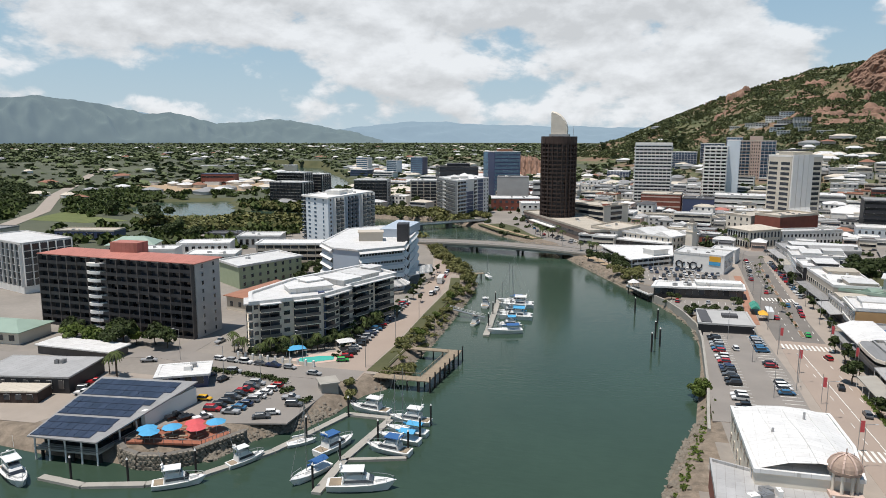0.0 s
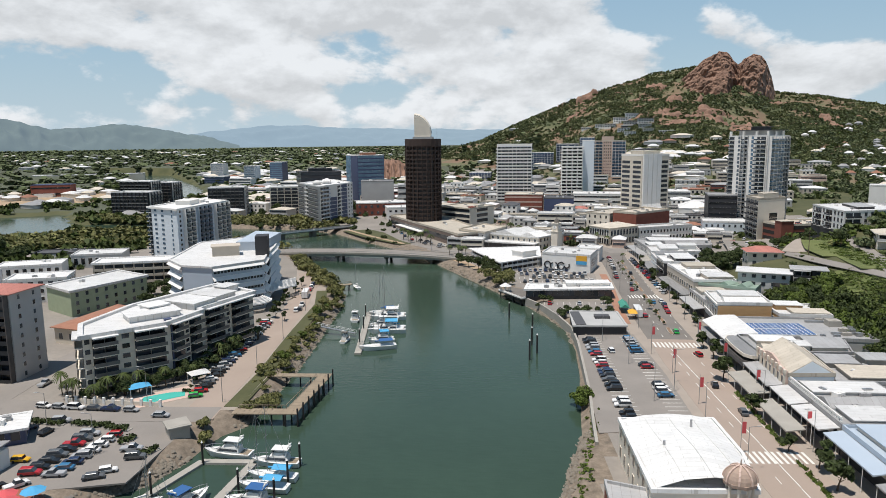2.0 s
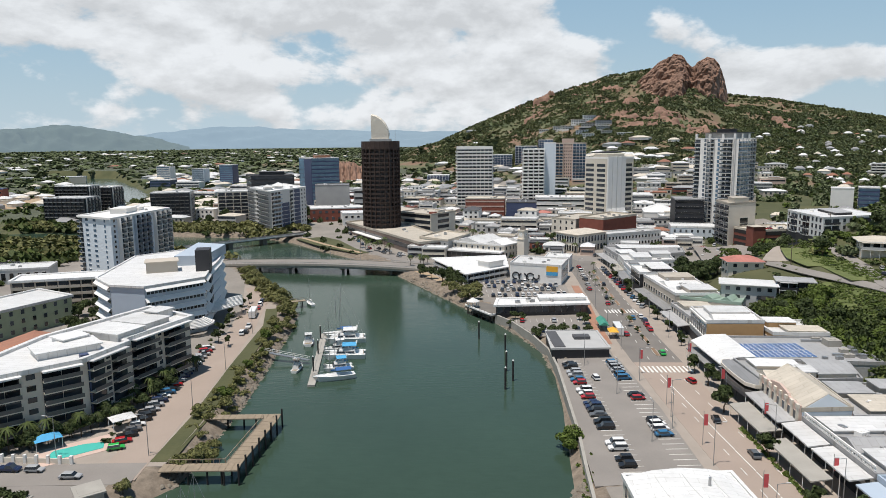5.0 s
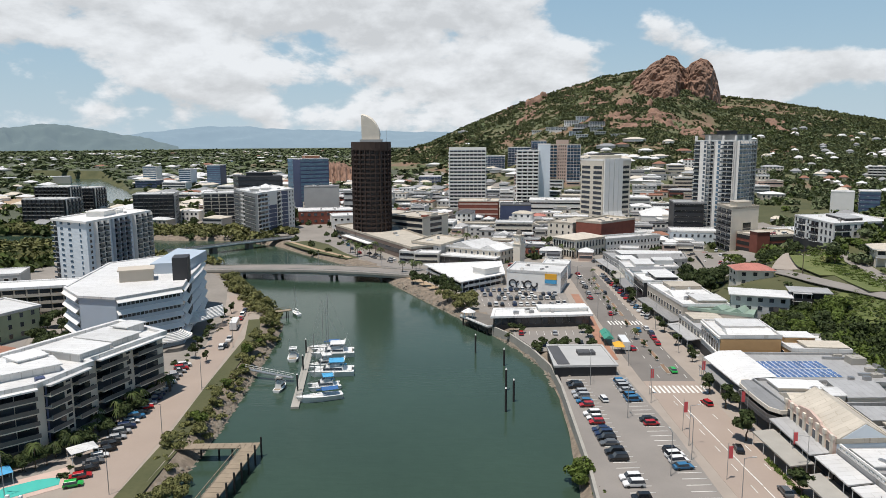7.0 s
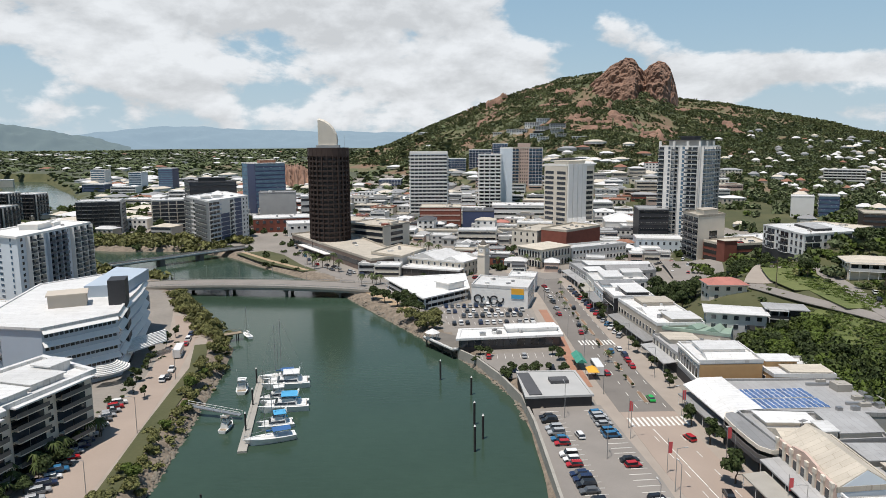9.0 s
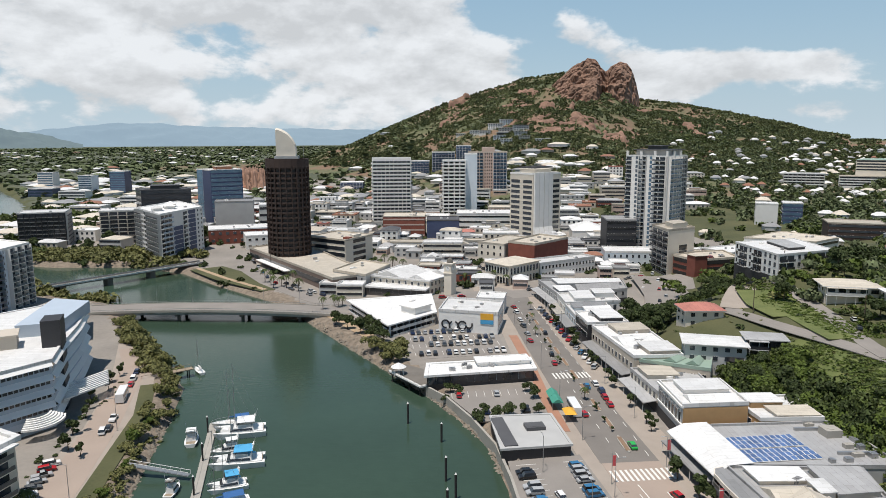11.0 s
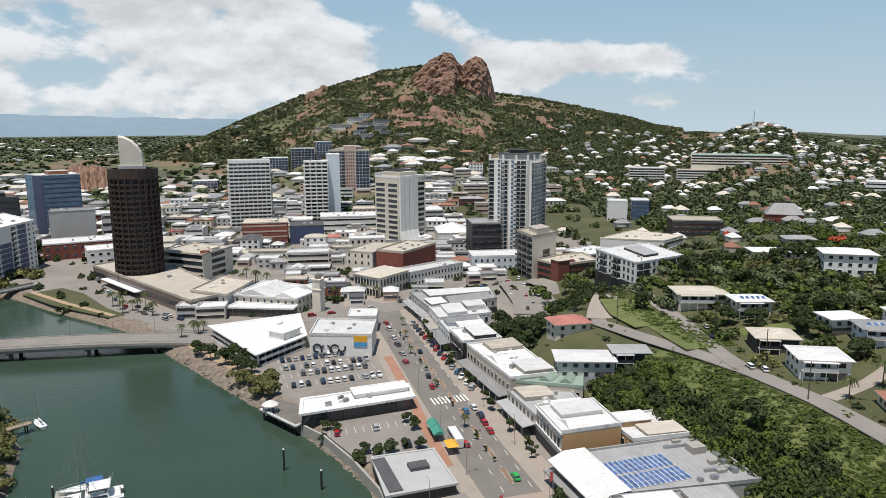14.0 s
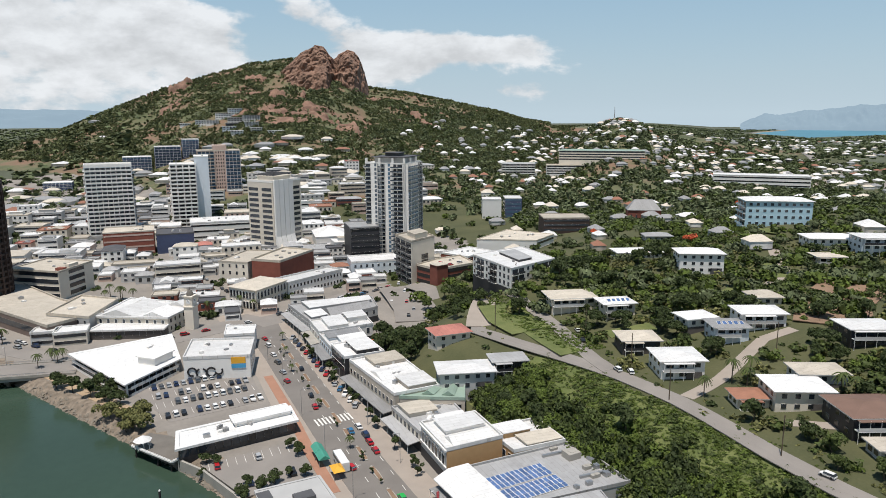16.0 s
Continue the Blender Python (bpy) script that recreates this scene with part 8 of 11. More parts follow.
house(233, 167, 16, 11, -30, 2, CHARCOAL, ROOF_WHITE, "modern charcoal house with white roof", 0.8)
house(262, 262, 20, 13, -35, 3, WHITE, ROOF_WHITE, "white three-storey villa with white roof", 1.6)
house(244, 214, 11, 9, -30, 1, CREAM, ROOF_CREAM, "small cream house with pale hip roof", 1.8)
house(330, 352, 16, 11, -30, 1, GREYW, ROOF_GREY, "grey house with blue-grey roof", 1.5, sub=2)
house(300, 330, 12, 9, -20, 1, WHITE, ROOF_CREAM, "small house with pale roof among trees", 1.8)
house(345, 250, 24, 14, -35, 2, WHITE, ROOF_WHITE, "white two-storey house with wide roof", 1.6)
house(350, 228, 22, 14, -35, 3, PALEBLUE, ROOF_WHITE, "pale blue three-storey villa", 1.2)
house(322, 236, 13, 10, -35, 1, CREAM, ROOF_CREAM, "low cream house with flat roof", 0.4)
house(252, 292, 22, 12, -25, 1, WHITE, ROOF_WHITE, "low white house with long roof", 1.0)
house(231, 308, 16, 9, -20, 1, WHITE, ROOF_WHITE, "long low house with white roof", 0.8)
building("blue_flats", "large pale blue four-storey flats with white hip roof", "apartment block", rect(366, 297, 36, 18, -38), float(ground_height(360, 290)) - 1, 14.5, 4, SKYBLUE, ROOF_WHITE, {0: dict(kind="punch", n=9, ww=1.7, wh=1.5, frame=WHITE), 3: railed(n=3, depth=1.3, slab=WHITE, railm=SKYBLUE, inner=SKYBLUE)}, hip=1.6, eave=0.9, lowest=9)
building("old_church", "brown church with grey steep roofs", "church", rect(420, 452, 26, 13, -36), float(ground_height(420, 452)), 9, 1, BRICK, ROOF_GREY, {0: dict(kind="punch", n=6, ww=1.4, wh=3)}, hip=8, eave=0.6, lowest=6)
building("white_school", "white three-storey institution with pale roofs", "school", rect(770, 600, 110, 30, -50), float(ground_height(770, 600)), 14, 3, WHITE, ROOF_WHITE, {0: dict(kind="ribbon", wh=1.6)}, lowest=8)
building("green_school", "long cream block with pale green roof on the ridge", "school", rect(640, 745, 110, 20, -42), float(ground_height(640, 745)), 13, 4, CREAM, ROOF_GREEN, {0: dict(kind="ribbon", wh=1.6)}, lowest=8, hip=1.5)
building("hill_flats", "grey five-storey flats on the slope", "apartment block", rect(545, 800, 44, 20, -34), float(ground_height(545, 800)), 16, 5, GREYW, ROOF_WHITE, {0: railed(step=5, depth=1.2)}, lowest=8)
building("hill_flats", "white terraced flats on the slope", "apartment block", rect(600, 770, 50, 22, -36), float(ground_height(600, 770)), 12, 4, WHITE, ROOF_CREAM, {0: dict(kind="ribbon", wh=1.5)}, lowest=8)


def solar_restaurant():
    """The waterside restaurant on piles, its long skillion roof covered in panels."""
    r = thing("waterside_restaurant", "dark glass restaurant on piles under a solar-panelled roof", "restaurant", -106, 76, 0.0, 6)
    def P(u, v):
        return u, v
    zr = lambda v: 3.0 + (v + 17) * 0.085
    bm = bmesh.new()
    w0, w1 = -11.5, 10.5
    q = [(-11.5, -16.5), (5.5, -17.5), (12.5, 14), (-14, 14)]
    v = [bm.verts.new((x, y, zr(y))) for x, y in q] + [bm.verts.new((x, y, zr(y) + 0.3)) for x, y in q]
    for f in ((3, 2, 1, 0), (4, 5, 6, 7), (0, 1, 5, 4), (1, 2, 6, 5), (2, 3, 7, 6), (3, 0, 4, 7)):
        bm.faces.new([v[i] for i in f])
    part("roof", bm, ROOF_GREY, r, "grey skillion roof")
    bm = bmesh.new()
    prism(bm, [(-10.5, -15.5), (4.8, -16.5), (6.5, -6), (-11, -6)], -0.2, 0.25)
    part("floor", bm, CONCRETE, r)
    bm = bmesh.new()
    prism(bm, [(-10.2, -13), (4, -14), (11, 13), (-13, 13)], 0.25, 3.0)
    part("glass_wall", bm, GLASS, r, "dark glazed wall")
    bm = bmesh.new()
    prism(bm, [(8.0, -3), (12.2, 13.5), (11, 14), (7, -3)], 0, 4.6)
    part("side_wall", bm, WHITE, r, "white rendered side wall")
    for i, (x, y) in enumerate(((-10.5, -15.5), (-7, -15.7), (-3, -16), (1, -16.2), (4.8, -16.5), (6, -10), (7, -5))):
        bm = bmesh.new()
        tube(bm, x, y, -5, 3.0, 0.2)
        part("column", bm, WHITE, r)
    for (x, y) in ((-10, -14), (-6, -12), (-2, -15), (2, -12), (4.5, -15)):
        bm = bmesh.new()
        tube(bm, x, y, -6, -0.2, 0.35)
        part("pile", bm, PILE, r)
    bm = bmesh.new()
    for a_, b_ in (((-10.8, -15.8), (5, -16.8)), ((5, -16.8), (7.4, -5))):
        for z in (0.7, 1.2):
            beam(bm, (*a_, z), (*b_, z), 0.05)
    part("rail", bm, STEEL, r)
    for row in range(9):
        y = -15.8 + row * 3.0 + (0.9 if row > 2 else 0) + (0.9 if row > 5 else 0)
        s = (y + 17) / 31
        xl, xr = -11.2 - 2.4 * s, 5.2 + 6.4 * s
        n = int((xr - xl - 0.8) / 2.0)
        for i in range(n):
            part("solar_panel", PIECES["dark_panel"], None, r, m=pose(xl + 1.2 + i * 2.0, y + 1.2, zr(y + 1.2) + 0.34, 4.9, 0, 0) @ Matrix.Diagonal((1.4, 1.42, 1, 1)))
    return r


solar_restaurant()


# ---- trees ----
def leaf_cloud(rng, blobs, n, size, flat=0.75):
    """Many small folded leaf clumps on the skins of a few overlapping blobs. Returns corners and quads."""
    V, F = [], []
    for _ in range(n):
        bx, by, bz, br = rng.choice(blobs)
        t, u = rng.uniform(0, 2 * math.pi), rng.uniform(-0.55, 1)
        k = br * rng.uniform(0.72, 1.05)
        s = math.sqrt(max(0, 1 - u * u))
        c = Vector((bx + k * s * math.cos(t), by + k * s * math.sin(t), bz + k * u * flat))
        out = Vector((s * math.cos(t), s * math.sin(t), u + 0.35)).normalized()
        out = (out + Vector((rng.gauss(0, 0.45), rng.gauss(0, 0.45), rng.gauss(0, 0.45)))).normalized()
        a = out.orthogonal().normalized()
        a = (Matrix.Rotation(rng.uniform(0, 6.28), 3, out) @ a)
        b = out.cross(a)
        w, h = size * rng.uniform(0.6, 1.3), size * rng.uniform(0.5, 1.0)
        i = len(V)
        V += [tuple(c - a * w - b * h), tuple(c + a * w - b * h * 0.7 - out * w * 0.25), tuple(c + a * w * 0.9 + b * h), tuple(c - a * w * 0.8 + b * h * 0.9 - out * w * 0.25)]
        F.append((i, i + 1, i + 2, i + 3))
    return V, F


def leaf_mesh(name, V, F, material):
    return mesh_from(name, V, 4, np.array(F).ravel(), [material])


def trunk_mesh(rng, h, r, limbs, reach):
    """A tapered, slightly bent trunk with forking limbs."""
    bm = bmesh.new()
    p, pts = Vector((0, 0, -0.4)), []
    for i in range(5):
        pts.append(p.copy())
        p += Vector((rng.gauss(0, 0.05 * h), rng.gauss(0, 0.05 * h), h / 4))
    def limb(a, b, r0, r1):
        d = (b - a).normalized()
        s = d.orthogonal().normalized()
        t = d.cross(s)
        ring = [[bm.verts.new(q + (s * math.cos(k * 1.0472) + t * math.sin(k * 1.0472)) * rr) for k in range(6)] for q, rr in ((a, r0), (b, r1))]
        for k in range(6):
            bm.faces.new((ring[0][k], ring[0][(k + 1) % 6], ring[1][(k + 1) % 6], ring[1][k]))
    for i in range(4):
        limb(pts[i], pts[i + 1], r * (1 - i * 0.18), r * (1 - (i + 1) * 0.18))
    for k in range(limbs):
        a = pts[2] + (pts[4] - pts[2]) * rng.random()
        t = rng.uniform(0, 6.28)
        limb(a, a + Vector((math.cos(t) * reach, math.sin(t) * reach, rng.uniform(0.3, 0.8) * reach)), r * 0.4, r * 0.12)
    me = bpy.data.meshes.new("trunk")
    bm.to_mesh(me), bm.free(), me.materials.append(BARK)
    return me


def make_forms():
    rng = random.Random(3)
    forms = {}
    def crown(name, material, w, h, lift, n, size, blobs=9):
        out = []
        for _ in range(3):
            bl = [(rng.gauss(0, w * 0.34), rng.gauss(0, w * 0.34), lift + h * rng.uniform(0.2, 0.8), w * rng.uniform(0.3, 0.52)) for _ in range(blobs)]
            out.append((trunk_mesh(rng, lift + h * 0.45, 0.045 * (lift + h) ** 0.9, 6, w * 0.55), leaf_mesh("crown", *leaf_cloud(rng, bl, n, size), material)))
        forms[name] = out
    crown("broad", LEAF, 3.6, 4.0, 2.4, 1200, 0.33)
    crown("dark", LEAF_DARK, 3.8, 4.6, 2.2, 1250, 0.34)
    crown("bright", LEAF_BRIGHT, 3.4, 3.4, 1.8, 1100, 0.31)
    crown("mangrove", LEAF_OLIVE, 3.0, 3.0, 0.9, 900, 0.26)
    crown("flame", LEAF_RED, 3.4, 2.2, 2.6, 420, 0.42, 6)
    crown("small", LEAF_DARK, 1.3, 2.0, 1.6, 260, 0.3, 6)
    palms = []
    for _ in range(3):
        bm = bmesh.new()
        h = rng.uniform(6, 8)
        tube(bm, 0, 0, -0.4, h, 0.2, 0.13, 7)
        tr = bpy.data.meshes.new("trunk")
        bm.to_mesh(tr), bm.free(), tr.materials.append(BARK)
        V, F = [], []
        for k in range(17):
            t, up = k * 2.4, rng.uniform(-0.2, 0.9)
            prev = None
            for j in range(6):
                s = j / 5
                r = 2.7 * s
                z = h + up * 2.0 * s - 2.6 * s * s
                c, n = Vector((math.cos(t) * r, math.sin(t) * r, z)), Vector((-math.sin(t), math.cos(t), 0)) * (0.42 * (1 - s * 0.75) * (0.35 if j == 0 else 1))
                i = len(V)
                V += [tuple(c - n - Vector((0, 0, 0.18))), tuple(c), tuple(c + n - Vector((0, 0, 0.18)))]
                if prev is not None:
                    F += [(prev, prev + 1, i + 1, i), (prev + 1, prev + 2, i + 2, i + 1)]
                prev = i
        palms.append((tr, leaf_mesh("fronds", V, F, LEAF)))
    forms["palm"] = palms
    return forms


TREES = make_forms()
TREE_WORDS = {"broad": ("tree", "green broad-crowned street tree"), "dark": ("tree", "dense dark green shade tree"), "bright": ("tree", "bright green leafy tree"),
              "mangrove": ("mangrove", "olive-green mangrove on the creek bank"), "flame": ("flame_tree", "flame tree covered in orange-red flowers"), "small": ("small_tree", "small clipped dark green tree"), "palm": ("palm_tree", "tall palm tree with drooping fronds")}


def plant(kind, spots, smin=0.8, smax=1.2, seed=0, where=""):
    rng = random.Random(seed + 17)
    zs = ground_height([p[0] for p in spots], [p[1] for p in spots])
    name, label = TREE_WORDS[kind]
    homes = [(o.location.x, o.location.y) for o in scene.objects if o.parent is None and o.name.startswith("house")]
    for (x, y), z in zip(spots, zs):
        if any(math.hypot(x - a, y - b) < 10 for a, b in homes) or math.hypot(x - 196, y - 315) < 25:
            continue
        tr, cr = rng.choice(TREES[kind])
        s = rng.uniform(smin, smax)
        root = thing(name, label + (" " + where if where else ""), "tree", x, y, max(float(z), WATER - 0.3), rng.uniform(0, 360), group="trees")
        root.scale = (s, s, s * rng.uniform(0.9, 1.1))
        part("trunk", tr, None, root)
        part("fronds" if kind == "palm" else "crown", cr, None, root)


def along(line, step, jitter, seed):
    rng, out = random.Random(seed), []
    for (ax, ay), (bx, by) in zip(line, line[1:]):
        n = max(1, int(math.hypot(bx - ax, by - ay) / step))
        out += [(ax + (bx - ax) * (i + rng.random()) / n + rng.gauss(0, jitter), ay + (by - ay) * (i + rng.random()) / n + rng.gauss(0, jitter)) for i in range(n)]
    return out


plant("mangrove", along([(-57, 140), (-55.5, 172), (-56, 205), (-57, 240), (-59, 264)], 4.2, 1.5, 1), 0.35, 1.1, 1)
plant("bright", along([(-57.5, 146), (-56, 172), (-57, 205), (-58, 240), (-60, 264)], 13, 1.3, 101), 0.35, 0.7, 101, "among the mangroves")
plant("mangrove", along([(-60, 268), (-72, 294), (-90, 328), (-100, 352)], 3.2, 1.8, 2), 0.7, 1.2, 2)
plant("mangrove", [(-55, 124), (-54, 128), (-53, 133), (-52, 137), (-50, 130), (-62, 112), (-60, 108)], 0.6, 0.95, 3)
plant("dark", [(-153, 132), (-146, 128), (-160, 130), (-137, 132), (-168, 131), (-131, 129), (-148, 124)], 0.9, 1.3, 8)
plant("bright", [(-150, 127), (-143, 130), (-156, 126), (-164, 127)], 1.0, 1.3, 9)
plant("palm", along([(-112, 137), (-104, 126), (-98, 127), (-88, 136), (-82, 141), (-78, 152), (-75, 170), (-69.5, 186)], 2.6, 1.0, 10), 0.55, 0.85, 10)
plant("palm", [(-172, 92), (-178, 100), (-225, 128), (-236, 140), (-215, 118), (-240, 160), (-246, 168), (-190, 100), (-129, 103), (-127, 101), (-132, 104)], 0.7, 1.0, 11)
plant("palm", [(-5, 356), (-7, 360), (-3, 362), (-12, 352), (-40, 408), (-36, 412), (-33, 407), (-42, 416), (-30, 415), (-46, 424), (-26, 398)], 0.8, 1.15, 12)
plant("dark", along([(-140, 262), (-120, 238), (-126, 225), (-140, 250)], 6, 3, 13), 0.7, 1.0, 13)
plant("small", [(-77, 236), (-78, 243), (-78, 259), (-69.5, 210), (-76, 224), (-80, 250), (-74, 214), (-79, 266), (-78, 272)], 0.9, 1.5, 14)
plant("dark", [(4, 312), (9, 306), (13, 300), (-1, 320), (8, 318), (-6, 328), (12, 312)], 0.75, 1.0, 15)
plant("mangrove", [(12, 285), (15, 280), (9, 290), (17, 275), (13, 277), (18, 284)], 0.9, 1.35, 16)
plant("bright", [(30.5, 131), (31.5, 133.5), (29.5, 134)], 0.6, 0.8, 17, "hanging over the creek wall")
plant("dark", [(31, 241), (33, 238), (36, 217), (41, 217.5), (38, 222), (45, 219), (50, 221), (54, 219), (29, 236), (56, 232), (55, 238)], 0.4, 0.7, 18)
plant("dark", [(112, 283), (106, 290), (118, 290), (112, 297), (122, 284), (104, 281), (116, 276), (126, 293)], 0.9, 1.3, 19)
plant("flame", [(113, 303), (109, 305)], 0.8, 1.0, 20)
plant("flame", [(330, 410), (560, 470), (470, 380), (300, 300)], 0.9, 1.2, 21)
plant("small", along([(80.5, 190), (82, 215), (84, 250), (88, 300), (92, 335)], 9, 0.8, 22), 0.8, 1.4, 22, "on the footpath")
plant("small", [(75.2, 176), (75.4, 165), (74.8, 152), (71.2, 146), (70.6, 121), (69.6, 101), (72.6, 93), (71.5, 84)], 1.0, 1.9, 23, "on the footpath")
plant("small", along([(70, 196), (79, 330)], 8, 0.2, 24), 0.3, 0.6, 24, "on the median")
plant("palm", [(73, 262), (71, 228), (75.5, 300), (80, 322), (84, 340)], 0.45, 0.65, 25)
plant("palm", [(180, 172), (184, 174), (178, 176), (192, 150), (194, 147)], 0.8, 1.1, 26)
plant("palm", along([(88, 398), (84, 408), (70, 402), (64, 410)], 4, 2, 27), 0.7, 1.0, 27)
plant("palm", along([(20, 460), (34, 452)], 3, 3, 28), 0.9, 1.2, 28)
plant("dark", [(-140, 560), (-178, 585), (-185, 560), (-110, 590), (-225, 560)], 1.2, 1.8, 29)
plant("dark", [(-395, 470), (-375, 455), (-365, 462), (-410, 450), (-330, 400), (-250, 330), (-280, 345), (-265, 300), (-240, 230), (-285, 260)], 1.2, 2.0, 30)
plant("bright", along([(130, 232), (122, 222), (112, 208), (125, 212), (138, 222)], 5, 3, 31), 0.8, 1.2, 31)
plant("dark", along([(205, 375), (190, 352), (170, 330), (165, 312), (140, 300), (135, 282)], 6, 4, 32), 0.6, 1.1, 32)
plant("dark", along([(165, 275), (190, 270), (196, 255), (186, 230), (195, 222), (212, 220), (196, 206), (188, 188)], 6, 3, 33), 0.6, 1.1, 33)


def free_spots(n, x0, x1, y0, y1, seed, gap=3.0):
    """Random places on the hillside clear of houses and streets."""
    r = random.Random(seed)
    homes = [(o.location.x, o.location.y, 11.5) for o in scene.objects if o.parent is None and o.name.startswith("house")] + [(366, 296, 24), (196, 317, 27), (158, 288, 11), (158, 264, 12), (157, 245, 8), (246, 228, 9), (305, 218, 10), (340, 290, 11), (187, 229, 9), (262, 193, 17), (282, 202, 16)]
    lines = [[(160, 291), (142.5, 267.5), (148.5, 233), (154, 199), (154.5, 176), (150, 142), (148.5, 105)], [(154.5, 205), (162, 231), (171.5, 262), (175, 290)], [(158, 176), (198, 186), (226, 188)], [(262, 225), (292, 238), (332, 284)], [(168, 150), (184, 128)], [(150, 334), (163, 372)]]
    out = []
    for _ in range(n * 8):
        x, y = r.uniform(x0, x1), r.uniform(y0, y1)
        if any((x - a) ** 2 + (y - b) ** 2 < d * d for a, b, d in homes) or (gap and any((x - a) ** 2 + (y - b) ** 2 < gap * gap for a, b in out)):
            continue
        near = min(math.hypot(x - ax - s_ * (bx - ax), y - ay - s_ * (by - ay)) for line in lines for (ax, ay), (bx, by) in zip(line, line[1:]) for s_ in [max(0, min(1, ((x - ax) * (bx - ax) + (y - ay) * (by - ay)) / ((bx - ax) ** 2 + (by - ay) ** 2)))])
        if near > 6:
            out.append((x, y))
        if len(out) >= n:
            break
    return out


plant("dark", free_spots(60, 158, 270, 95, 330, 71, 5.0), 0.7, 1.3, 36)
plant("dark", [(113, 300), (118, 299), (122, 292), (109, 294), (116, 306), (124, 300), (127, 286), (120, 310)], 1.0, 1.4, 39)
plant("broad", [(168, 365), (176, 352), (162, 346), (182, 340), (158, 330), (150, 318), (146, 306), (172, 336), (165, 322), (186, 356)], 0.6, 1.0, 40)
plant("palm", [(166, 170), (170, 172), (163, 174)], 0.8, 1.0, 41)
plant("broad", [(156, 112), (160, 104), (157, 96), (163, 92), (158, 84), (167, 100), (171, 108), (166, 84), (160, 120), (176, 98), (155, 128), (162, 134), (170, 116), (180, 106)], 0.4, 0.9, 42)


def clump_form(seed, n, size, blobs=4):
    rng = random.Random(seed)
    bl = [(rng.gauss(0, 0.4), rng.gauss(0, 0.4), rng.uniform(0.25, 0.7), rng.uniform(0.35, 0.6)) for _ in range(blobs)]
    return leaf_cloud(rng, bl, n, size, 0.8)


def scatter(name, label, n, seed, pick, form, material, smin, smax, hmin=0.7, hmax=1.2):
    """Undergrowth and far woods: one object of many clumps. pick(x, y) thins them out."""
    rng = np.random.default_rng(seed)
    x, y = pick(rng, n)
    z = ground_height(x, y)
    keep = z > WATER + 0.3
    x, y, z = x[keep], y[keep], z[keep]
    s = rng.uniform(smin, smax, len(x))
    rows = np.stack([x, y, z - 0.1 * s, s, s * rng.uniform(hmin, hmax, len(x)), rng.uniform(0, 6.28, len(x))], 1)
    return strew(name, *form, rows, [material], label, "vegetation")


def polar(az0, az1, r0, r1, dens=lambda x, y, r, az: np.ones_like(x)):
    def pick(rng, n):
        az, r = rng.uniform(az0, az1, n), np.sqrt(rng.uniform(r0 ** 2, r1 ** 2, n))
        x, y = r * np.sin(np.radians(az)), 35 + r * np.cos(np.radians(az))
        k = rng.random(n) < dens(x, y, r, az)
        return x[k], y[k]
    return pick


def boxed(x0, x1, y0, y1, dens=lambda x, y: np.ones_like(x)):
    def pick(rng, n):
        x, y = rng.uniform(x0, x1, n), rng.uniform(y0, y1, n)
        k = rng.random(n) < dens(x, y)
        return x[k], y[k]
    return pick


# thick bush on the slope: tall at the foot, then creepers and low growth up to the street
bush = [clump_form(k, 240, 0.115, 8) for k in (41, 42, 43)]
low_form = [clump_form(k, 44, 0.22, 7) for k in (44, 45)]
foot = lambda x, y: smooth(118, 123, x + 0.05 * (y - 180)) * smooth(140, 126, x + 6 * wobble(x, y, 11)) * smooth(240, 226, y)
slope = lambda x, y: smooth(120, 128, x + 0.06 * (y - 180)) * smooth(149.5, 147, x - 2.2 * smooth(140, 160, y) * smooth(225, 205, y)) * smooth(240, 228, y + 0.2 * (x - 128)) * np.clip(0.7 + 0.6 * wobble(x, y, 8), 0.12, 1)
for k, m_ in enumerate((LEAF, LEAF_BRIGHT, LEAF_DARK)):
    scatter("slope_bush", "dense green bush at the foot of the slope", 1150, 50 + k, boxed(112, 146, 40, 242, foot), bush[k], m_, 1.2, 3.9, 0.8, 1.5)
for k, m_ in enumerate((LEAF_BRIGHT, LEAF_BRIGHT, LEAF_BRIGHT, LEAF)):
    scatter("slope_creepers", "low bright green growth covering the slope", 3000, 55 + k, boxed(116, 152, 40, 240, slope), low_form[k % 2], m_, 0.3, (1.2, 1.4, 1.1, 1.9)[k], 0.3, 0.8)
plant("dark", [(124, 232), (129, 226), (122, 218), (127, 212), (124, 204), (130, 200), (126, 150), (124, 132), (128, 118), (125, 100), (136, 178), (140, 128), (134, 108)], 0.7, 1.15, 43)
plant("bright", [(131, 233), (126, 222), (133, 216), (129, 206), (128, 160), (127, 140), (131, 126), (136, 92)], 0.7, 1.1, 44)
plant("dark", along([(-100, 127.5), (-94, 130), (-87, 137), (-81.5, 143), (-77, 154), (-74, 172)], 3.2, 0.8, 45), 0.4, 0.75, 45)
edge = np.array(along([(18.5, 72), (23.5, 95), (28.5, 114), (30.5, 128)], 0.7, 0.7, 46))
er = np.random.default_rng(46)
hr = np.random.default_rng(48)
hy = np.concatenate([np.arange(104, 137, 0.55), np.arange(62, 96, 0.8)])
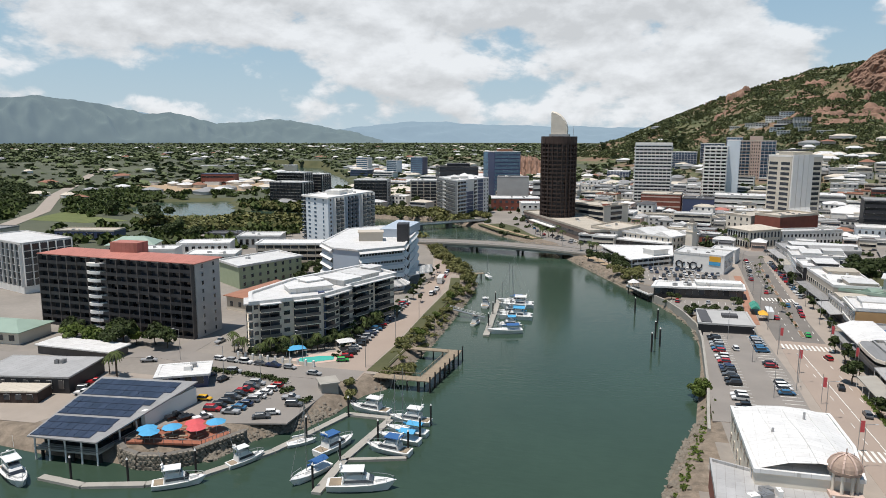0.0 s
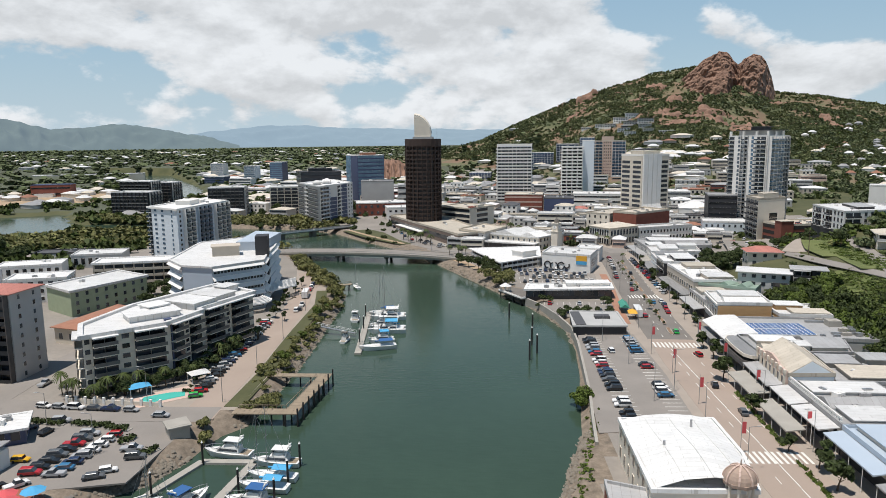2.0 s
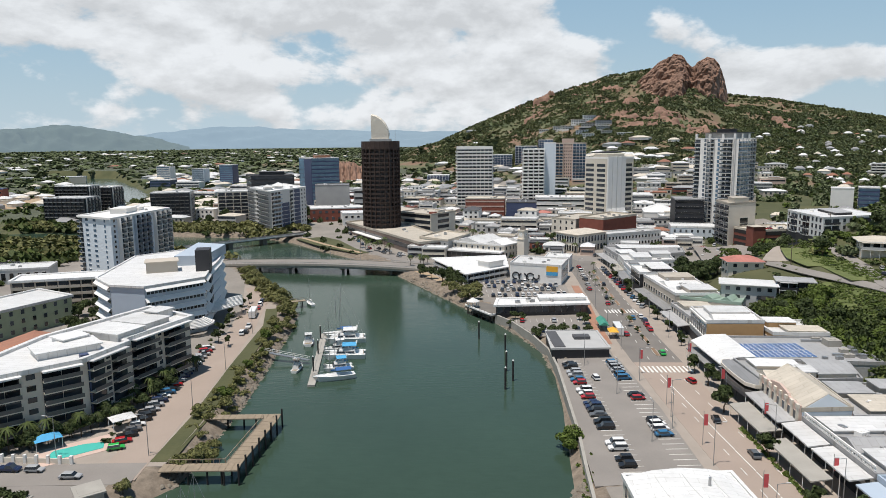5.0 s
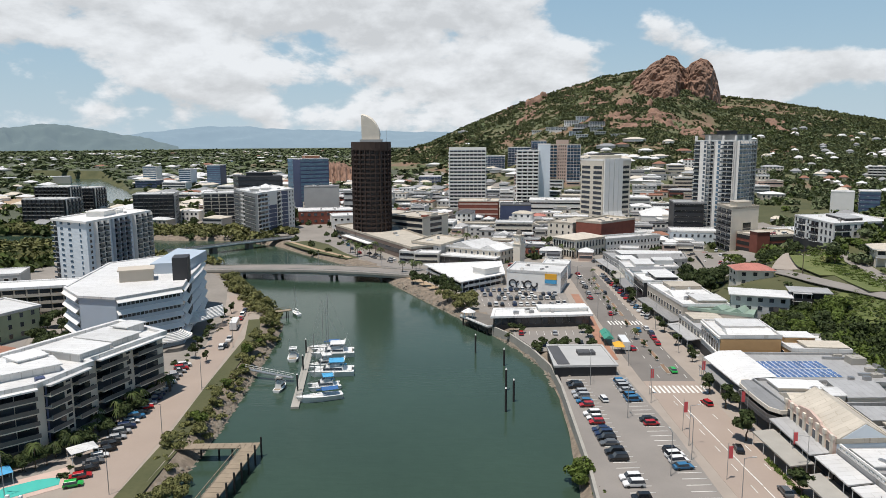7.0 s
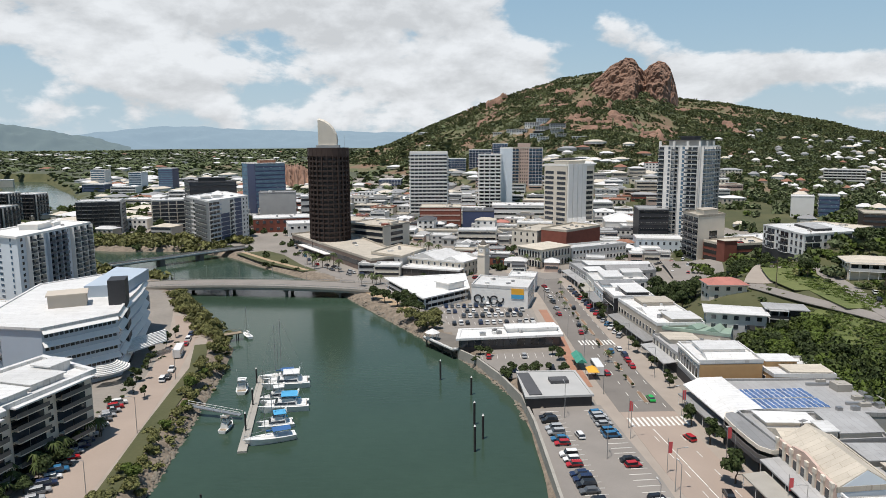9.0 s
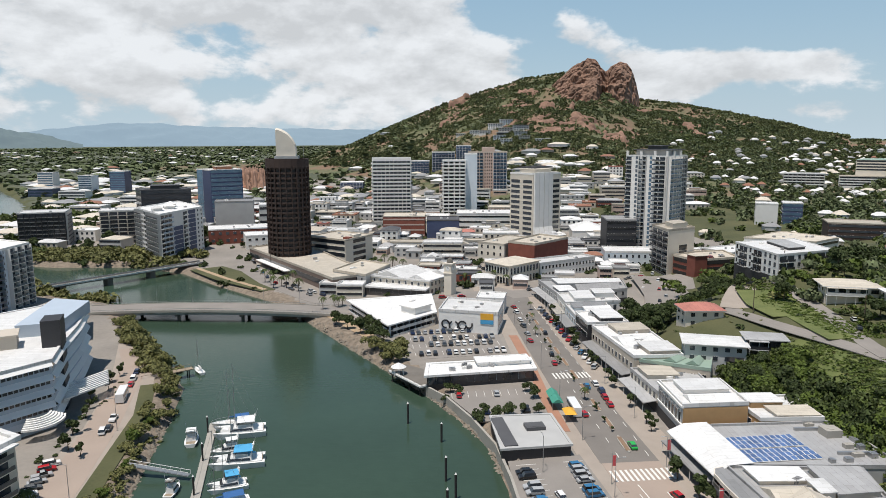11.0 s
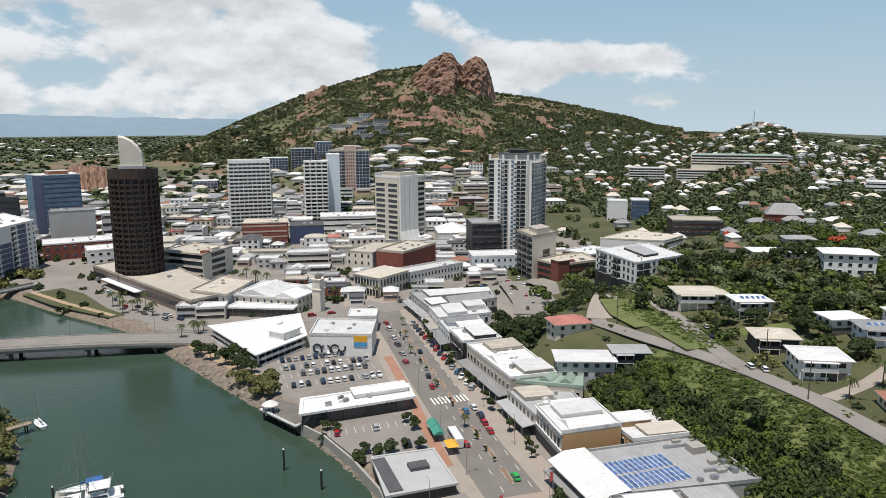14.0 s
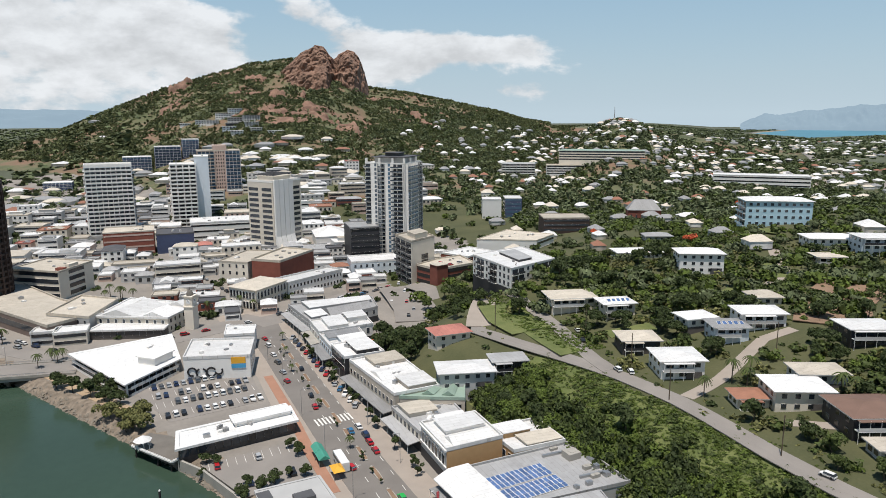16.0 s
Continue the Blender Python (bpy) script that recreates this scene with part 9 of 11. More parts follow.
strew("kerb_hedge", *clump_form(49, 40, 0.3, 5), np.stack([69.9 + (hy - 104) * 0.05 + hr.normal(0, 0.15, len(hy)), hy, np.full(len(hy), 0.5), hr.uniform(0.45, 0.8, len(hy)), hr.uniform(0.5, 1.0, len(hy)), hr.uniform(0, 6, len(hy))], 1)[hr.random(len(hy)) < 0.8], [LEAF_BRIGHT], "yellow-green clipped hedges along the kerb", "vegetation")
strew("bank_scrub", *clump_form(47, 26, 0.34, 5), np.stack([edge[:, 0] + 2.0, edge[:, 1], ground_height(edge[:, 0] + 2.0, edge[:, 1]), er.uniform(0.25, 0.9, len(edge)), er.uniform(0.2, 0.7, len(edge)), er.uniform(0, 6, len(edge))], 1), [LEAF_BRIGHT], "yellow-green weeds along the creek edge", "vegetation")
for k, m_ in enumerate((LEAF_BRIGHT, LEAF, LEAF_OLIVE)):
    spots = np.array(free_spots(470, 150, 340, 60, 345, 300 + k, 0))
    rr_ = np.random.default_rng(310 + k)
    s_ = rr_.uniform(0.7, 3.3, len(spots)) ** 1.1
    strew("garden_shrubs", *clump_form(320 + k, 90, 0.2, 5), np.stack([spots[:, 0], spots[:, 1], ground_height(spots[:, 0], spots[:, 1]) - 0.1, s_, s_ * 0.9, rr_.uniform(0, 6, len(spots))], 1), [m_], "garden shrubs between the hillside houses", "vegetation")
for k, (n_, x0_, x1_, m_, lo_, hi_) in enumerate(((46, 160, 330, LEAF, 2.2, 4.6), (34, 200, 335, LEAF_DARK, 2.6, 5.2), (40, 158, 320, LEAF_BRIGHT, 1.8, 3.6))):
    spots = np.array(free_spots(n_, x0_, x1_, 100, 342, 340 + k, 7.0))
    rr_ = np.random.default_rng(350 + k)
    s_ = rr_.uniform(lo_, hi_, len(spots))
    strew("hillside_trees", *clump_form(360 + k, 260, 0.12, 9), np.stack([spots[:, 0], spots[:, 1], ground_height(spots[:, 0], spots[:, 1]) + 0.1 * s_, s_, s_ * 1.15, rr_.uniform(0, 6, len(spots))], 1), [m_], "rounded garden trees between the hillside houses", "vegetation")
# scrub and trees on the big hill
open_rock = lambda x, y: np.clip(0.55 + 0.6 * wobble(x, y, 70) + 0.45 * wobble(x, y, 24), 0.06, 1)
for k in range(3):
    scatter("hill_bushland", "dry scrub and small trees covering the hill", 17000, 60 + k, polar(-4, 40, 860, 1700, lambda x, y, r, az: open_rock(x, y) * (hill_height(x, y) > 24)), clump_form(70 + k, 11, 0.58), (LEAF_SCRUB, LEAF_FAR, LEAF_SCRUB)[k], 1.2, 3.9, 0.8, 1.25)
ridge_line = np.array(along([around(a_, r_) for a_, r_ in ((5, 1590), (8, 1580), (11, 1570), (14, 1560), (16.6, 1530), (17.6, 1520))] + [around(a_, r_) for a_, r_ in ((23.9, 1590), (28, 1590), (33, 1585), (38, 1580))], 7, 5, 64))
rr_ = np.random.default_rng(65)
s_ = rr_.uniform(2.2, 5.6, len(ridge_line))
strew("ridge_trees", *clump_form(66, 40, 0.3, 6), np.stack([ridge_line[:, 0], ridge_line[:, 1], ground_height(ridge_line[:, 0], ridge_line[:, 1]) - 0.3, s_, s_ * 1.25, rr_.uniform(0, 6, len(s_))], 1), [LEAF_SCRUB], "small trees standing along the hill's crest", "vegetation")
gully = np.array(along([around(20.95, 1405), around(20.9, 1440), around(20.9, 1475)], 3, 5, 67) + along([around(18.0, 1395), around(20.2, 1372), around(22.4, 1385), around(23.6, 1480)], 5, 7, 68))
s_ = rr_.uniform(2, 5, len(gully))
strew("crag_bushes", *clump_form(69, 40, 0.3, 6), np.stack([gully[:, 0], gully[:, 1], ground_height(gully[:, 0], gully[:, 1]) + 2, s_, s_, rr_.uniform(0, 6, len(s_))], 1), [LEAF_FAR], "green bushes below the granite cliffs", "vegetation")
# suburban trees on the lower slopes: full crowns first, then plainer ones farther off
wooded = lambda x, y, r, az: (smooth(12, 26, az) * smooth(-60, 60, x - 190 - 0.42 * (y - 330)) * (0.35 + 0.65 * (hill_height(x, y) > 6)) * (1 - 0.8 * ((x < 345) & (x > 150) & (y > 372) & (y < 620))))
for k in range(3):
    scatter("suburb_trees", "suburban trees between the houses", 800, 80 + k, polar(18, 64, 290, 640, wooded), clump_form(90 + k, 110, 0.2, 8), (LEAF, LEAF_FAR, LEAF_BRIGHT)[k], 2.0, 4.8, 0.8, 1.3)
    scatter("suburb_trees", "suburban trees between the far houses", 4800, 84 + k, polar(8, 66, 560, 1500, wooded), clump_form(93 + k, 24, 0.4, 6), (LEAF, LEAF_FAR, LEAF_FAR)[k], 2.2, 5.2, 0.8, 1.3)
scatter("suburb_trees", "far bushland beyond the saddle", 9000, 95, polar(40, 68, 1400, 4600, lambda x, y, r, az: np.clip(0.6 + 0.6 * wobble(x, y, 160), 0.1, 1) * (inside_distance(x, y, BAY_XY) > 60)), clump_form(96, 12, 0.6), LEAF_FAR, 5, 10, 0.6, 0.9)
# dark woods beside the plain road, mangroves round the creek's bend
for k, (poly_, n_, m_, lo_, hi_) in enumerate((([(-650, 520), (-545, 505), (-640, 625), (-860, 780), (-900, 700)], 700, LEAF_DARK, 3.5, 6.5), ([(-490, 500), (-440, 480), (-440, 560), (-500, 650), (-600, 730), (-612, 640), (-545, 545)], 420, LEAF, 3.0, 6.0),
                                               ([(-345, 548), (-232, 531), (-190, 514), (-150, 512), (-160, 545), (-260, 572), (-350, 580)], 520, LEAF_OLIVE, 2.6, 5.4), ([(-338, 462), (-262, 470), (-205, 455), (-160, 412), (-200, 400), (-280, 402), (-330, 425)], 560, LEAF_OLIVE, 2.6, 5.6))):
    xs_, ys_ = [q[0] for q in poly_], [q[1] for q in poly_]
    scatter("mangrove_wood" if k > 1 else "plain_wood", "olive mangrove wood round the creek's bend" if k > 1 else "dense dark wood beside the plain road", n_ * 2, 700 + k, boxed(min(xs_), max(xs_), min(ys_), max(ys_), lambda x, y, q=poly_: (inside_distance(x, y, q) < 0) * 1.0), clump_form(710 + k, 60, 0.26, 7), m_, lo_, hi_, 0.8, 1.1)
building("works_shed", "dark blue-roofed works shed with a rust-red hull of walls", "shed", rect(-537, 828, 46, 24, 14), 0.5, 15, 2, BRICK, NAVY, {0: dict(kind="ribbon", wh=2)}, parapet=0.6, clutter=6)
for k_ in range(9):
    building("site_shed", "low pale shed on the bare works ground", "shed", rect(-620 + k_ * 27, 790 + (k_ * 37) % 90, 22, 9, 10), 0.6, 4, 1, (WHITE, GREYW, CREAM)[k_ % 3], (ROOF_WHITE, ROOF_GREY, ROOF_CREAM)[k_ % 3], parapet=0.2)
building("long_depot", "long white-roofed depot across the flats", "warehouse", rect(-720, 1240, 190, 26, 22), 0.5, 9, 1, CREAM, ROOF_WHITE, parapet=0.3)
plant("dark", [(-352, 424), (-348, 420), (-356, 426)], 1.6, 2.0, 730)
plant("palm", [(-287, 410), (-362, 428), (-366, 431), (-298, 402), (-310, 398), (-342, 402)], 1.1, 1.5, 731)
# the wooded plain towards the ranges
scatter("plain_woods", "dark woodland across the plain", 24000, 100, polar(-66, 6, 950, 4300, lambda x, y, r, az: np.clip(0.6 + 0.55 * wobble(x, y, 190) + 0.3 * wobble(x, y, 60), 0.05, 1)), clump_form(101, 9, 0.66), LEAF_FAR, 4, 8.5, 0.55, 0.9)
scatter("plain_woods", "trees around the lagoon and town edge", 4200, 102, boxed(-640, -210, 300, 1000, lambda x, y: np.clip(0.35 + 0.9 * wobble(x, y, 80) + 0.2 * wobble(x, y, 30), 0, 1) * (inside_distance(x, y, LAGOON) > 6) * (inside_distance(x, y, UPPER) > 14) * (inside_distance(x, y, [(-690, 790), (-505, 660), (-420, 742), (-470, 900), (-600, 1020), (-800, 985)]) > 0) * (np.abs(x + 571 + 0.81 * (y - 556)) > 22)), clump_form(103, 40, 0.34, 6), LEAF, 3.0, 6.5, 0.8, 1.1)
scatter("town_trees", "street trees among the town blocks", 1300, 104, boxed(-240, 300, 380, 900, lambda x, y: 0.5 + 0.5 * wobble(x, y, 30)), clump_form(105, 60, 0.3, 6), LEAF_DARK, 1.6, 3.8)
scatter("street_shrubs", "low shrubs and hedges beside the paths", 500, 106, boxed(-84, -58, 130, 310, lambda x, y: (np.abs(x + 77.5 - (y > 250) * 3) < 2.2) * 0.55), clump_form(107, 50, 0.3, 5), LEAF_DARK, 0.5, 1.2, 0.6, 1.0)


def thicket(line, step, jitter, seed, smin, smax):
    spots = np.array(along(line, step, jitter, seed))
    r = np.random.default_rng(seed)
    size = r.uniform(smin, smax, len(spots))
    z = np.maximum(ground_height(spots[:, 0], spots[:, 1]), WATER - 0.3)
    strew("mangrove_thicket", *clump_form(seed + 400, 130, 0.2, 7), np.stack([spots[:, 0], spots[:, 1], z, size, size * r.uniform(0.7, 1.1, len(spots)), r.uniform(0, 6, len(spots))], 1), [LEAF_OLIVE], "olive mangrove thicket on the far creek bank", "vegetation")


for k, (line, step, jitter, smin, smax) in enumerate((([(-122, 400), (-150, 415), (-200, 470), (-260, 486), (-330, 480)], 3.2, 3, 3, 5.5), ([(-335, 555), (-230, 538), (-140, 512), (-110, 484)], 2.6, 4, 3, 6),
                                                      ([(-200, 545), (-120, 530), (-100, 515)], 2.2, 7, 3.5, 6), ([(-330, 430), (-300, 405), (-270, 400), (-250, 430), (-290, 440)], 2.4, 10, 4, 8), ([(-60, 268), (-72, 294), (-90, 328), (-100, 352)], 1.6, 2.6, 1.6, 3.4), ([(-57.5, 140), (-56, 172), (-56.5, 205), (-57.5, 240), (-59, 264)], 1.8, 1.6, 0.5, 1.9))):
    thicket(line, step, jitter, 420 + k, smin, smax)


def clear_of(x, y, gap):
    """True where a place keeps clear of the hillside houses and streets."""
    ok = np.ones(len(x), bool)
    for o in scene.objects:
        if o.parent is None and o.name.startswith("house"):
            ok &= np.hypot(x - o.location.x, y - o.location.y) > 8.5
    for line in ([(200, 330), (178, 325), (160, 292), (150, 264), (151, 236), (154, 212), (153, 190), (149, 171), (148, 151), (149, 105), (150, 60)], [(155, 214), (176, 256), (184, 290), (230, 330)], [(158, 176), (198, 186), (226, 188)], [(262, 225), (292, 238), (332, 284)], [(168, 150), (190, 112)]):
        for (ax, ay), (bx, by) in zip(line, line[1:]):
            u = np.clip(((x - ax) * (bx - ax) + (y - ay) * (by - ay)) / ((bx - ax) ** 2 + (by - ay) ** 2), 0, 1)
            ok &= np.hypot(x - ax - u * (bx - ax), y - ay - u * (by - ay)) > gap
    return ok


weeds = lambda x, y: np.clip(0.45 + 0.7 * wobble(x, y, 13), 0.08, 1) * clear_of(x, y, 4.2) * (hill_height(x, y) > 1.2)
for k, (m_, smin, smax) in enumerate(((LEAF_OLIVE, 0.3, 0.9), (LEAF, 0.3, 1.1), (LEAF_BRIGHT, 0.25, 0.8), (LEAF_DARK, 0.6, 1.9))):
    scatter("hillside_weeds", "tufts, weeds and small shrubs on the hillside", (2600, 2600, 2600, 1100)[k], 500 + k, boxed(108, 330, 60, 345, weeds), clump_form(510 + k, 14 if k < 3 else 46, 0.42 if k < 3 else 0.26, 5), m_, smin, smax, 0.4, 0.9)
scatter("bank_grass", "long bright green grass on the bank between the streets", 2600, 530, boxed(153, 172, 222, 296, lambda x, y: (np.abs(x - np.interp(y, [228, 250, 268, 292], [162, 163, 162, 167])) < 7.2) * np.clip(0.6 + 0.6 * wobble(x, y, 7), 0.1, 1)), clump_form(531, 20, 0.3, 5), LEAF_BRIGHT, 0.35, 0.95, 0.4, 0.8)
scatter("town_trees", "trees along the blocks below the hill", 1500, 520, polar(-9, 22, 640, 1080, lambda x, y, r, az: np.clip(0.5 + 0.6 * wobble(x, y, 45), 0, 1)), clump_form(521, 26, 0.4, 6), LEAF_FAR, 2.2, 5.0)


def far_houses():
    """Suburb roofs: hipped houses, each of walls and roof, in one object per roof colour."""
    V = [(-.5, -.4, 0), (.5, -.4, 0), (.5, .4, 0), (-.5, .4, 0), (-.5, -.4, .34), (.5, -.4, .34), (.5, .4, .34), (-.5, .4, .34)]
    W = [(0, 1, 5, 4), (1, 2, 6, 5), (2, 3, 7, 6), (3, 0, 4, 7)]
    R = [(-.53, -.43, .33), (.53, -.43, .33), (.53, .43, .33), (-.53, .43, .33), (-.2, -.02, .58), (.2, -.02, .58), (.2, .02, .58), (-.2, .02, .58)]
    RF = [(0, 1, 5, 4), (1, 2, 6, 5), (2, 3, 7, 6), (3, 0, 4, 7), (4, 5, 6, 7)]
    rng = np.random.default_rng(200)
    def rows(n, pick, smin, smax):
        x, y = pick(rng, n)
        z = ground_height(x, y)
        k = z > WATER + 1
        x, y, z = x[k], y[k], z[k]
        s = rng.uniform(smin, smax, len(x))
        return np.stack([x, y, z + 0.3, s, np.minimum(rng.uniform(9, 13, len(x)), s), np.radians(-25) + rng.choice([0, 1.57], len(x)) + rng.normal(0, 0.12, len(x))], 1)
    slopes = lambda x, y, r, az: smooth(13, 24, az) * smooth(-40, 60, x - 215 - 0.42 * (y - 330)) * (1 - smooth(60, 90, hill_height(x, y)) * smooth(38, 30, az)) * 0.8
    for k, (m_, lab, n) in enumerate(((ROOF_WHITE, "white", 250), (ROOF_CREAM, "pale", 200), (ROOF_GREY, "grey", 190), (ROOF_TILE, "terracotta", 60))):
        P = np.concatenate([rows(n, polar(12, 66, 380, 1450, slopes), 8, 14), rows(n // 4, polar(37, 52, 950, 1350), 7, 11),
                            rows(n, polar(-66, 4, 1000, 3600, lambda x, y, r, az: np.clip(0.3 + 0.8 * wobble(x, y, 210), 0, 1)), 12, 26),
                            rows(n, polar(48, 68, 1300, 3000, lambda x, y, r, az: np.clip(0.3 + 0.7 * wobble(x, y, 150), 0, 1)), 9, 16),
                            rows(n // 2, polar(-27, -5, 640, 1350, lambda x, y, r, az: (inside_distance(x, y, UPPER) > 20) * np.clip(0.75 + 0.5 * wobble(x, y, 70), 0, 1)), 13, 30), rows(n // 4, polar(-9, 22, 760, 1060, lambda x, y, r, az: np.clip(0.6 + 0.6 * wobble(x, y, 60), 0, 1)), 14, 28), rows(n // 9, boxed(-640, -240, 560, 900, lambda x, y: (inside_distance(x, y, LAGOON) > 12) * 0.6), 12, 22)])
        strew("suburb_walls", V, W, P, [[CREAM, WHITE, GREYW, BEIGE][k]], "walls of far suburban houses", "houses")
        strew("suburb_roofs", R, RF, P, [m_], f"{lab} hipped roofs of far suburban houses", "houses")


far_houses()


def hill_villas():
    """White and grey terraced villas stepped up the spur of the big hill."""
    for k, (x, y, w, f, wm, rm) in enumerate(((210, 1285, 16, 1, WHITE, ROOF_WHITE), (231, 1261, 18, 2, WHITE, ROOF_WHITE), (246, 1250, 20, 2, WHITE, ROOF_WHITE), (268, 1262, 26, 3, WHITE, ROOF_CREAM), (290, 1273, 22, 3, PALEBLUE, ROOF_WHITE), (276, 1215, 24, 3, GREYW, ROOF_GREY),
                                              (296, 1190, 26, 3, GREYW, ROOF_DARK), (251, 1150, 20, 2, PALEBLUE, ROOF_WHITE), (283, 1140, 20, 2, GREYW, ROOF_WHITE), (251, 1102, 18, 2, WHITE, ROOF_WHITE), (280, 1104, 16, 2, CREAM, ROOF_WHITE), (300, 1070, 22, 1, WHITE, ROOF_WHITE), (262, 1180, 18, 2, CHARCOAL, ROOF_WHITE))):
        building("hill_villa", "terraced villa on the hill with glazed front and flat roof" if k % 2 else "white villa stepped into the hillside with verandahs", "house", rect(x, y, w, 12, -18 + (k * 7) % 15), float(ground_height(x, y)), 3.2 * f, f, wm, rm, {0: dict(kind="punch", step=4.5, ww=2.4, wh=1.5, frame=WHITE)}, parapet=0.3, eave=0.9, lowest=9, group="hill villas")


hill_villas()


# ---- cars ----
def car_forms():
    """Body, glasshouse and wheel meshes of a hatchback, a sedan, a van-like four-wheel drive and a utility."""
    forms = {}
    specs = {"hatchback": (4.1, 1.75, 0.82, 1.48, (-0.95, 1.1, -1.95, 0.75)), "sedan": (4.7, 1.8, 0.85, 1.45, (-0.9, 1.15, -1.75, 0.7)), "wagon": (4.7, 1.88, 1.0, 1.8, (-1.2, 1.0, -2.25, 0.7)), "utility": (5.1, 1.85, 0.98, 1.78, (-0.2, 1.0, -0.6, 0.75))}
    for name, (L, W, belt, H, (r0, r1, r2, r3)) in specs.items():
        bm = bmesh.new()
        prof = [(-L / 2, 0.35), (-L / 2 + 0.03, belt * 0.8), (-L / 2 + 0.12, belt), (L / 2 - 1.15, belt), (L / 2 - 0.25, belt - 0.12), (L / 2, belt * 0.62), (L / 2, 0.35)]
        rows = [[bm.verts.new((x, s * W / 2 * (0.94 if i in (0, 6) else 1), z)) for i, (x, z) in enumerate(prof)] for s in (-1, 1)]
        for i in range(len(prof)):
            j = (i + 1) % len(prof)
            bm.faces.new((rows[0][i], rows[1][i], rows[1][j], rows[0][j]))
        bm.faces.new(rows[0]), bm.faces.new(rows[1][::-1])
        bmesh.ops.recalc_face_normals(bm, faces=bm.faces)
        shell = bm
        bm = bmesh.new()
        lo = [(r2 + 0.0, -W / 2 + 0.04), (L / 2 - 1.1, -W / 2 + 0.04), (L / 2 - 1.1, W / 2 - 0.04), (r2, W / 2 - 0.04)]
        hi = [(r2 + 0.28, -W / 2 + 0.2), (r3, -W / 2 + 0.2), (r3, W / 2 - 0.2), (r2 + 0.28, W / 2 - 0.2)]
        prism_taper(bm, lo, hi, belt - 0.02, H - 0.06)
        glass = bpy.data.meshes.new("glasshouse")
        bm.to_mesh(glass), bm.free(), glass.materials.append(GLASS)
        prism_taper(shell, [(x, y * 1.03) for x, y in hi], [(x * 0.96, y * 0.9) for x, y in hi], H - 0.07, H)
        body = bpy.data.meshes.new("body")
        shell.to_mesh(body), shell.free()
        bm = bmesh.new()
        bmesh.ops.create_cone(bm, cap_ends=True, segments=12, radius1=0.33, radius2=0.33, depth=0.22)
        wheel = bpy.data.meshes.new("wheel")
        bm.to_mesh(wheel), bm.free(), wheel.materials.append(TYRE)
        forms[name] = (body, glass, wheel, L, W)
    return forms


CARS = car_forms()
PAINT_WORDS = ["white", "silver", "black", "red", "navy", "dark grey", "bright blue", "green", "yellow"]
CAR_MESH = {}


def car(kind, paint, x, y, rot, where="parked", z=None):
    body, glass, wheel, L, W = CARS[kind]
    if (kind, paint) not in CAR_MESH:
        c = body.copy()
        c.materials.clear()
        c.materials.append(PAINTS[paint])
        bm = bmesh.new()
        bm.from_mesh(c)
        for sx in (-0.31, 0.31):
            for sy in (-1, 1):
                new_ = bmesh.ops.create_cone(bm, cap_ends=True, segments=8, radius1=0.33, radius2=0.33, depth=0.22, matrix=pose(sx * L, sy * (W / 2 - 0.1), 0.33, 90, 0, 0))
                for v in new_["verts"]:
                    for f in v.link_faces:
                        f.material_index = 1
        far = bpy.data.meshes.new("body")
        bm.to_mesh(far), bm.free()
        far.materials.append(PAINTS[paint]), far.materials.append(TYRE)
        CAR_MESH[(kind, paint)] = c, far
    root = thing("car", f"{PAINT_WORDS[paint]} {kind} car {where}", "car", x, y, 0.62 if z is None else z, rot, group="cars")
    root.scale = (0.92, 0.92, 0.92)
    distant = math.hypot(x, y - 35) > 190
    part("body", CAR_MESH[(kind, paint)][distant], None, root)
    part("glasshouse", glass, None, root)
    for sx in () if distant else (-0.31, 0.31):
        for sy in (-1, 1):
            part("wheel", wheel, None, root, m=pose(sx * L, sy * (W / 2 - 0.1), 0.33, 90, 0, 0))


rng = random.Random(21)
KINDS = ["hatchback", "sedan", "wagon", "wagon", "sedan", "utility"]
SHARE = [0] * 11 + [1] * 6 + [2] * 6 + [3] * 2 + [4] * 3 + [5] * 4 + [6]


def any_car(x, y, rot, where):
    car(rng.choice(KINDS), rng.choice(SHARE), x, y, rot + rng.uniform(-2, 2), where)


# riverside car park: two rows against the wall and the street
for i, (y, k, p) in enumerate(((118, 0, 2), (121, 0, 2), (126, 2, 0), (128.6, 2, 0), (137.5, 2, 2), (140.5, 2, 2), (145, 1, 5), (147.6, 2, 2), (150, 2, 4), (152.6, 1, 4), (157, 0, 3), (159.6, 0, 0), (162, 3, 0), (168, 0, 3), (170.6, 1, 6), (174, 2, 1), (176.7, 2, 1), (181.5, 2, 2), (184, 1, 2))):
    car(KINDS[k], p, 39.6 + (y - 112) * 0.012, y, 180, "parked by the creek wall")
for y, k, p in ((133, 1, 6), (135.7, 2, 0), (138.4, 2, 0), (141, 0, 2), (155.5, 0, 3), (158, 1, 2), (171, 2, 6), (173.5, 2, 6), (178, 1, 1), (180.5, 2, 1), (183, 2, 1), (185.5, 0, 6)):
    car(KINDS[k], p, 52.5 + (y - 140) * 0.03, y, 5, "parked in the riverside car park")
for x, y, r, p in ((196, 381, 10, 3), (193, 388, 100, 3), (204, 384, 10, 0)):
    car("hatchback", p, x, y, r, "on the roof deck of the car park", 15.2)
for x, y, r, p in ((160, 366, 60, 3), (154, 372, 60, 0), (157, 352, 65, 1), (172, 400, 60, 0), (150, 344, 65, 2), (168, 384, 55, 0)):
    car("wagon", p, x, y, r, "on the side street below the car park", float(ground_height(x, y)) + 0.16)
car("hatchback", 0, 45.6, 172, 95, "crossing the riverside car park")
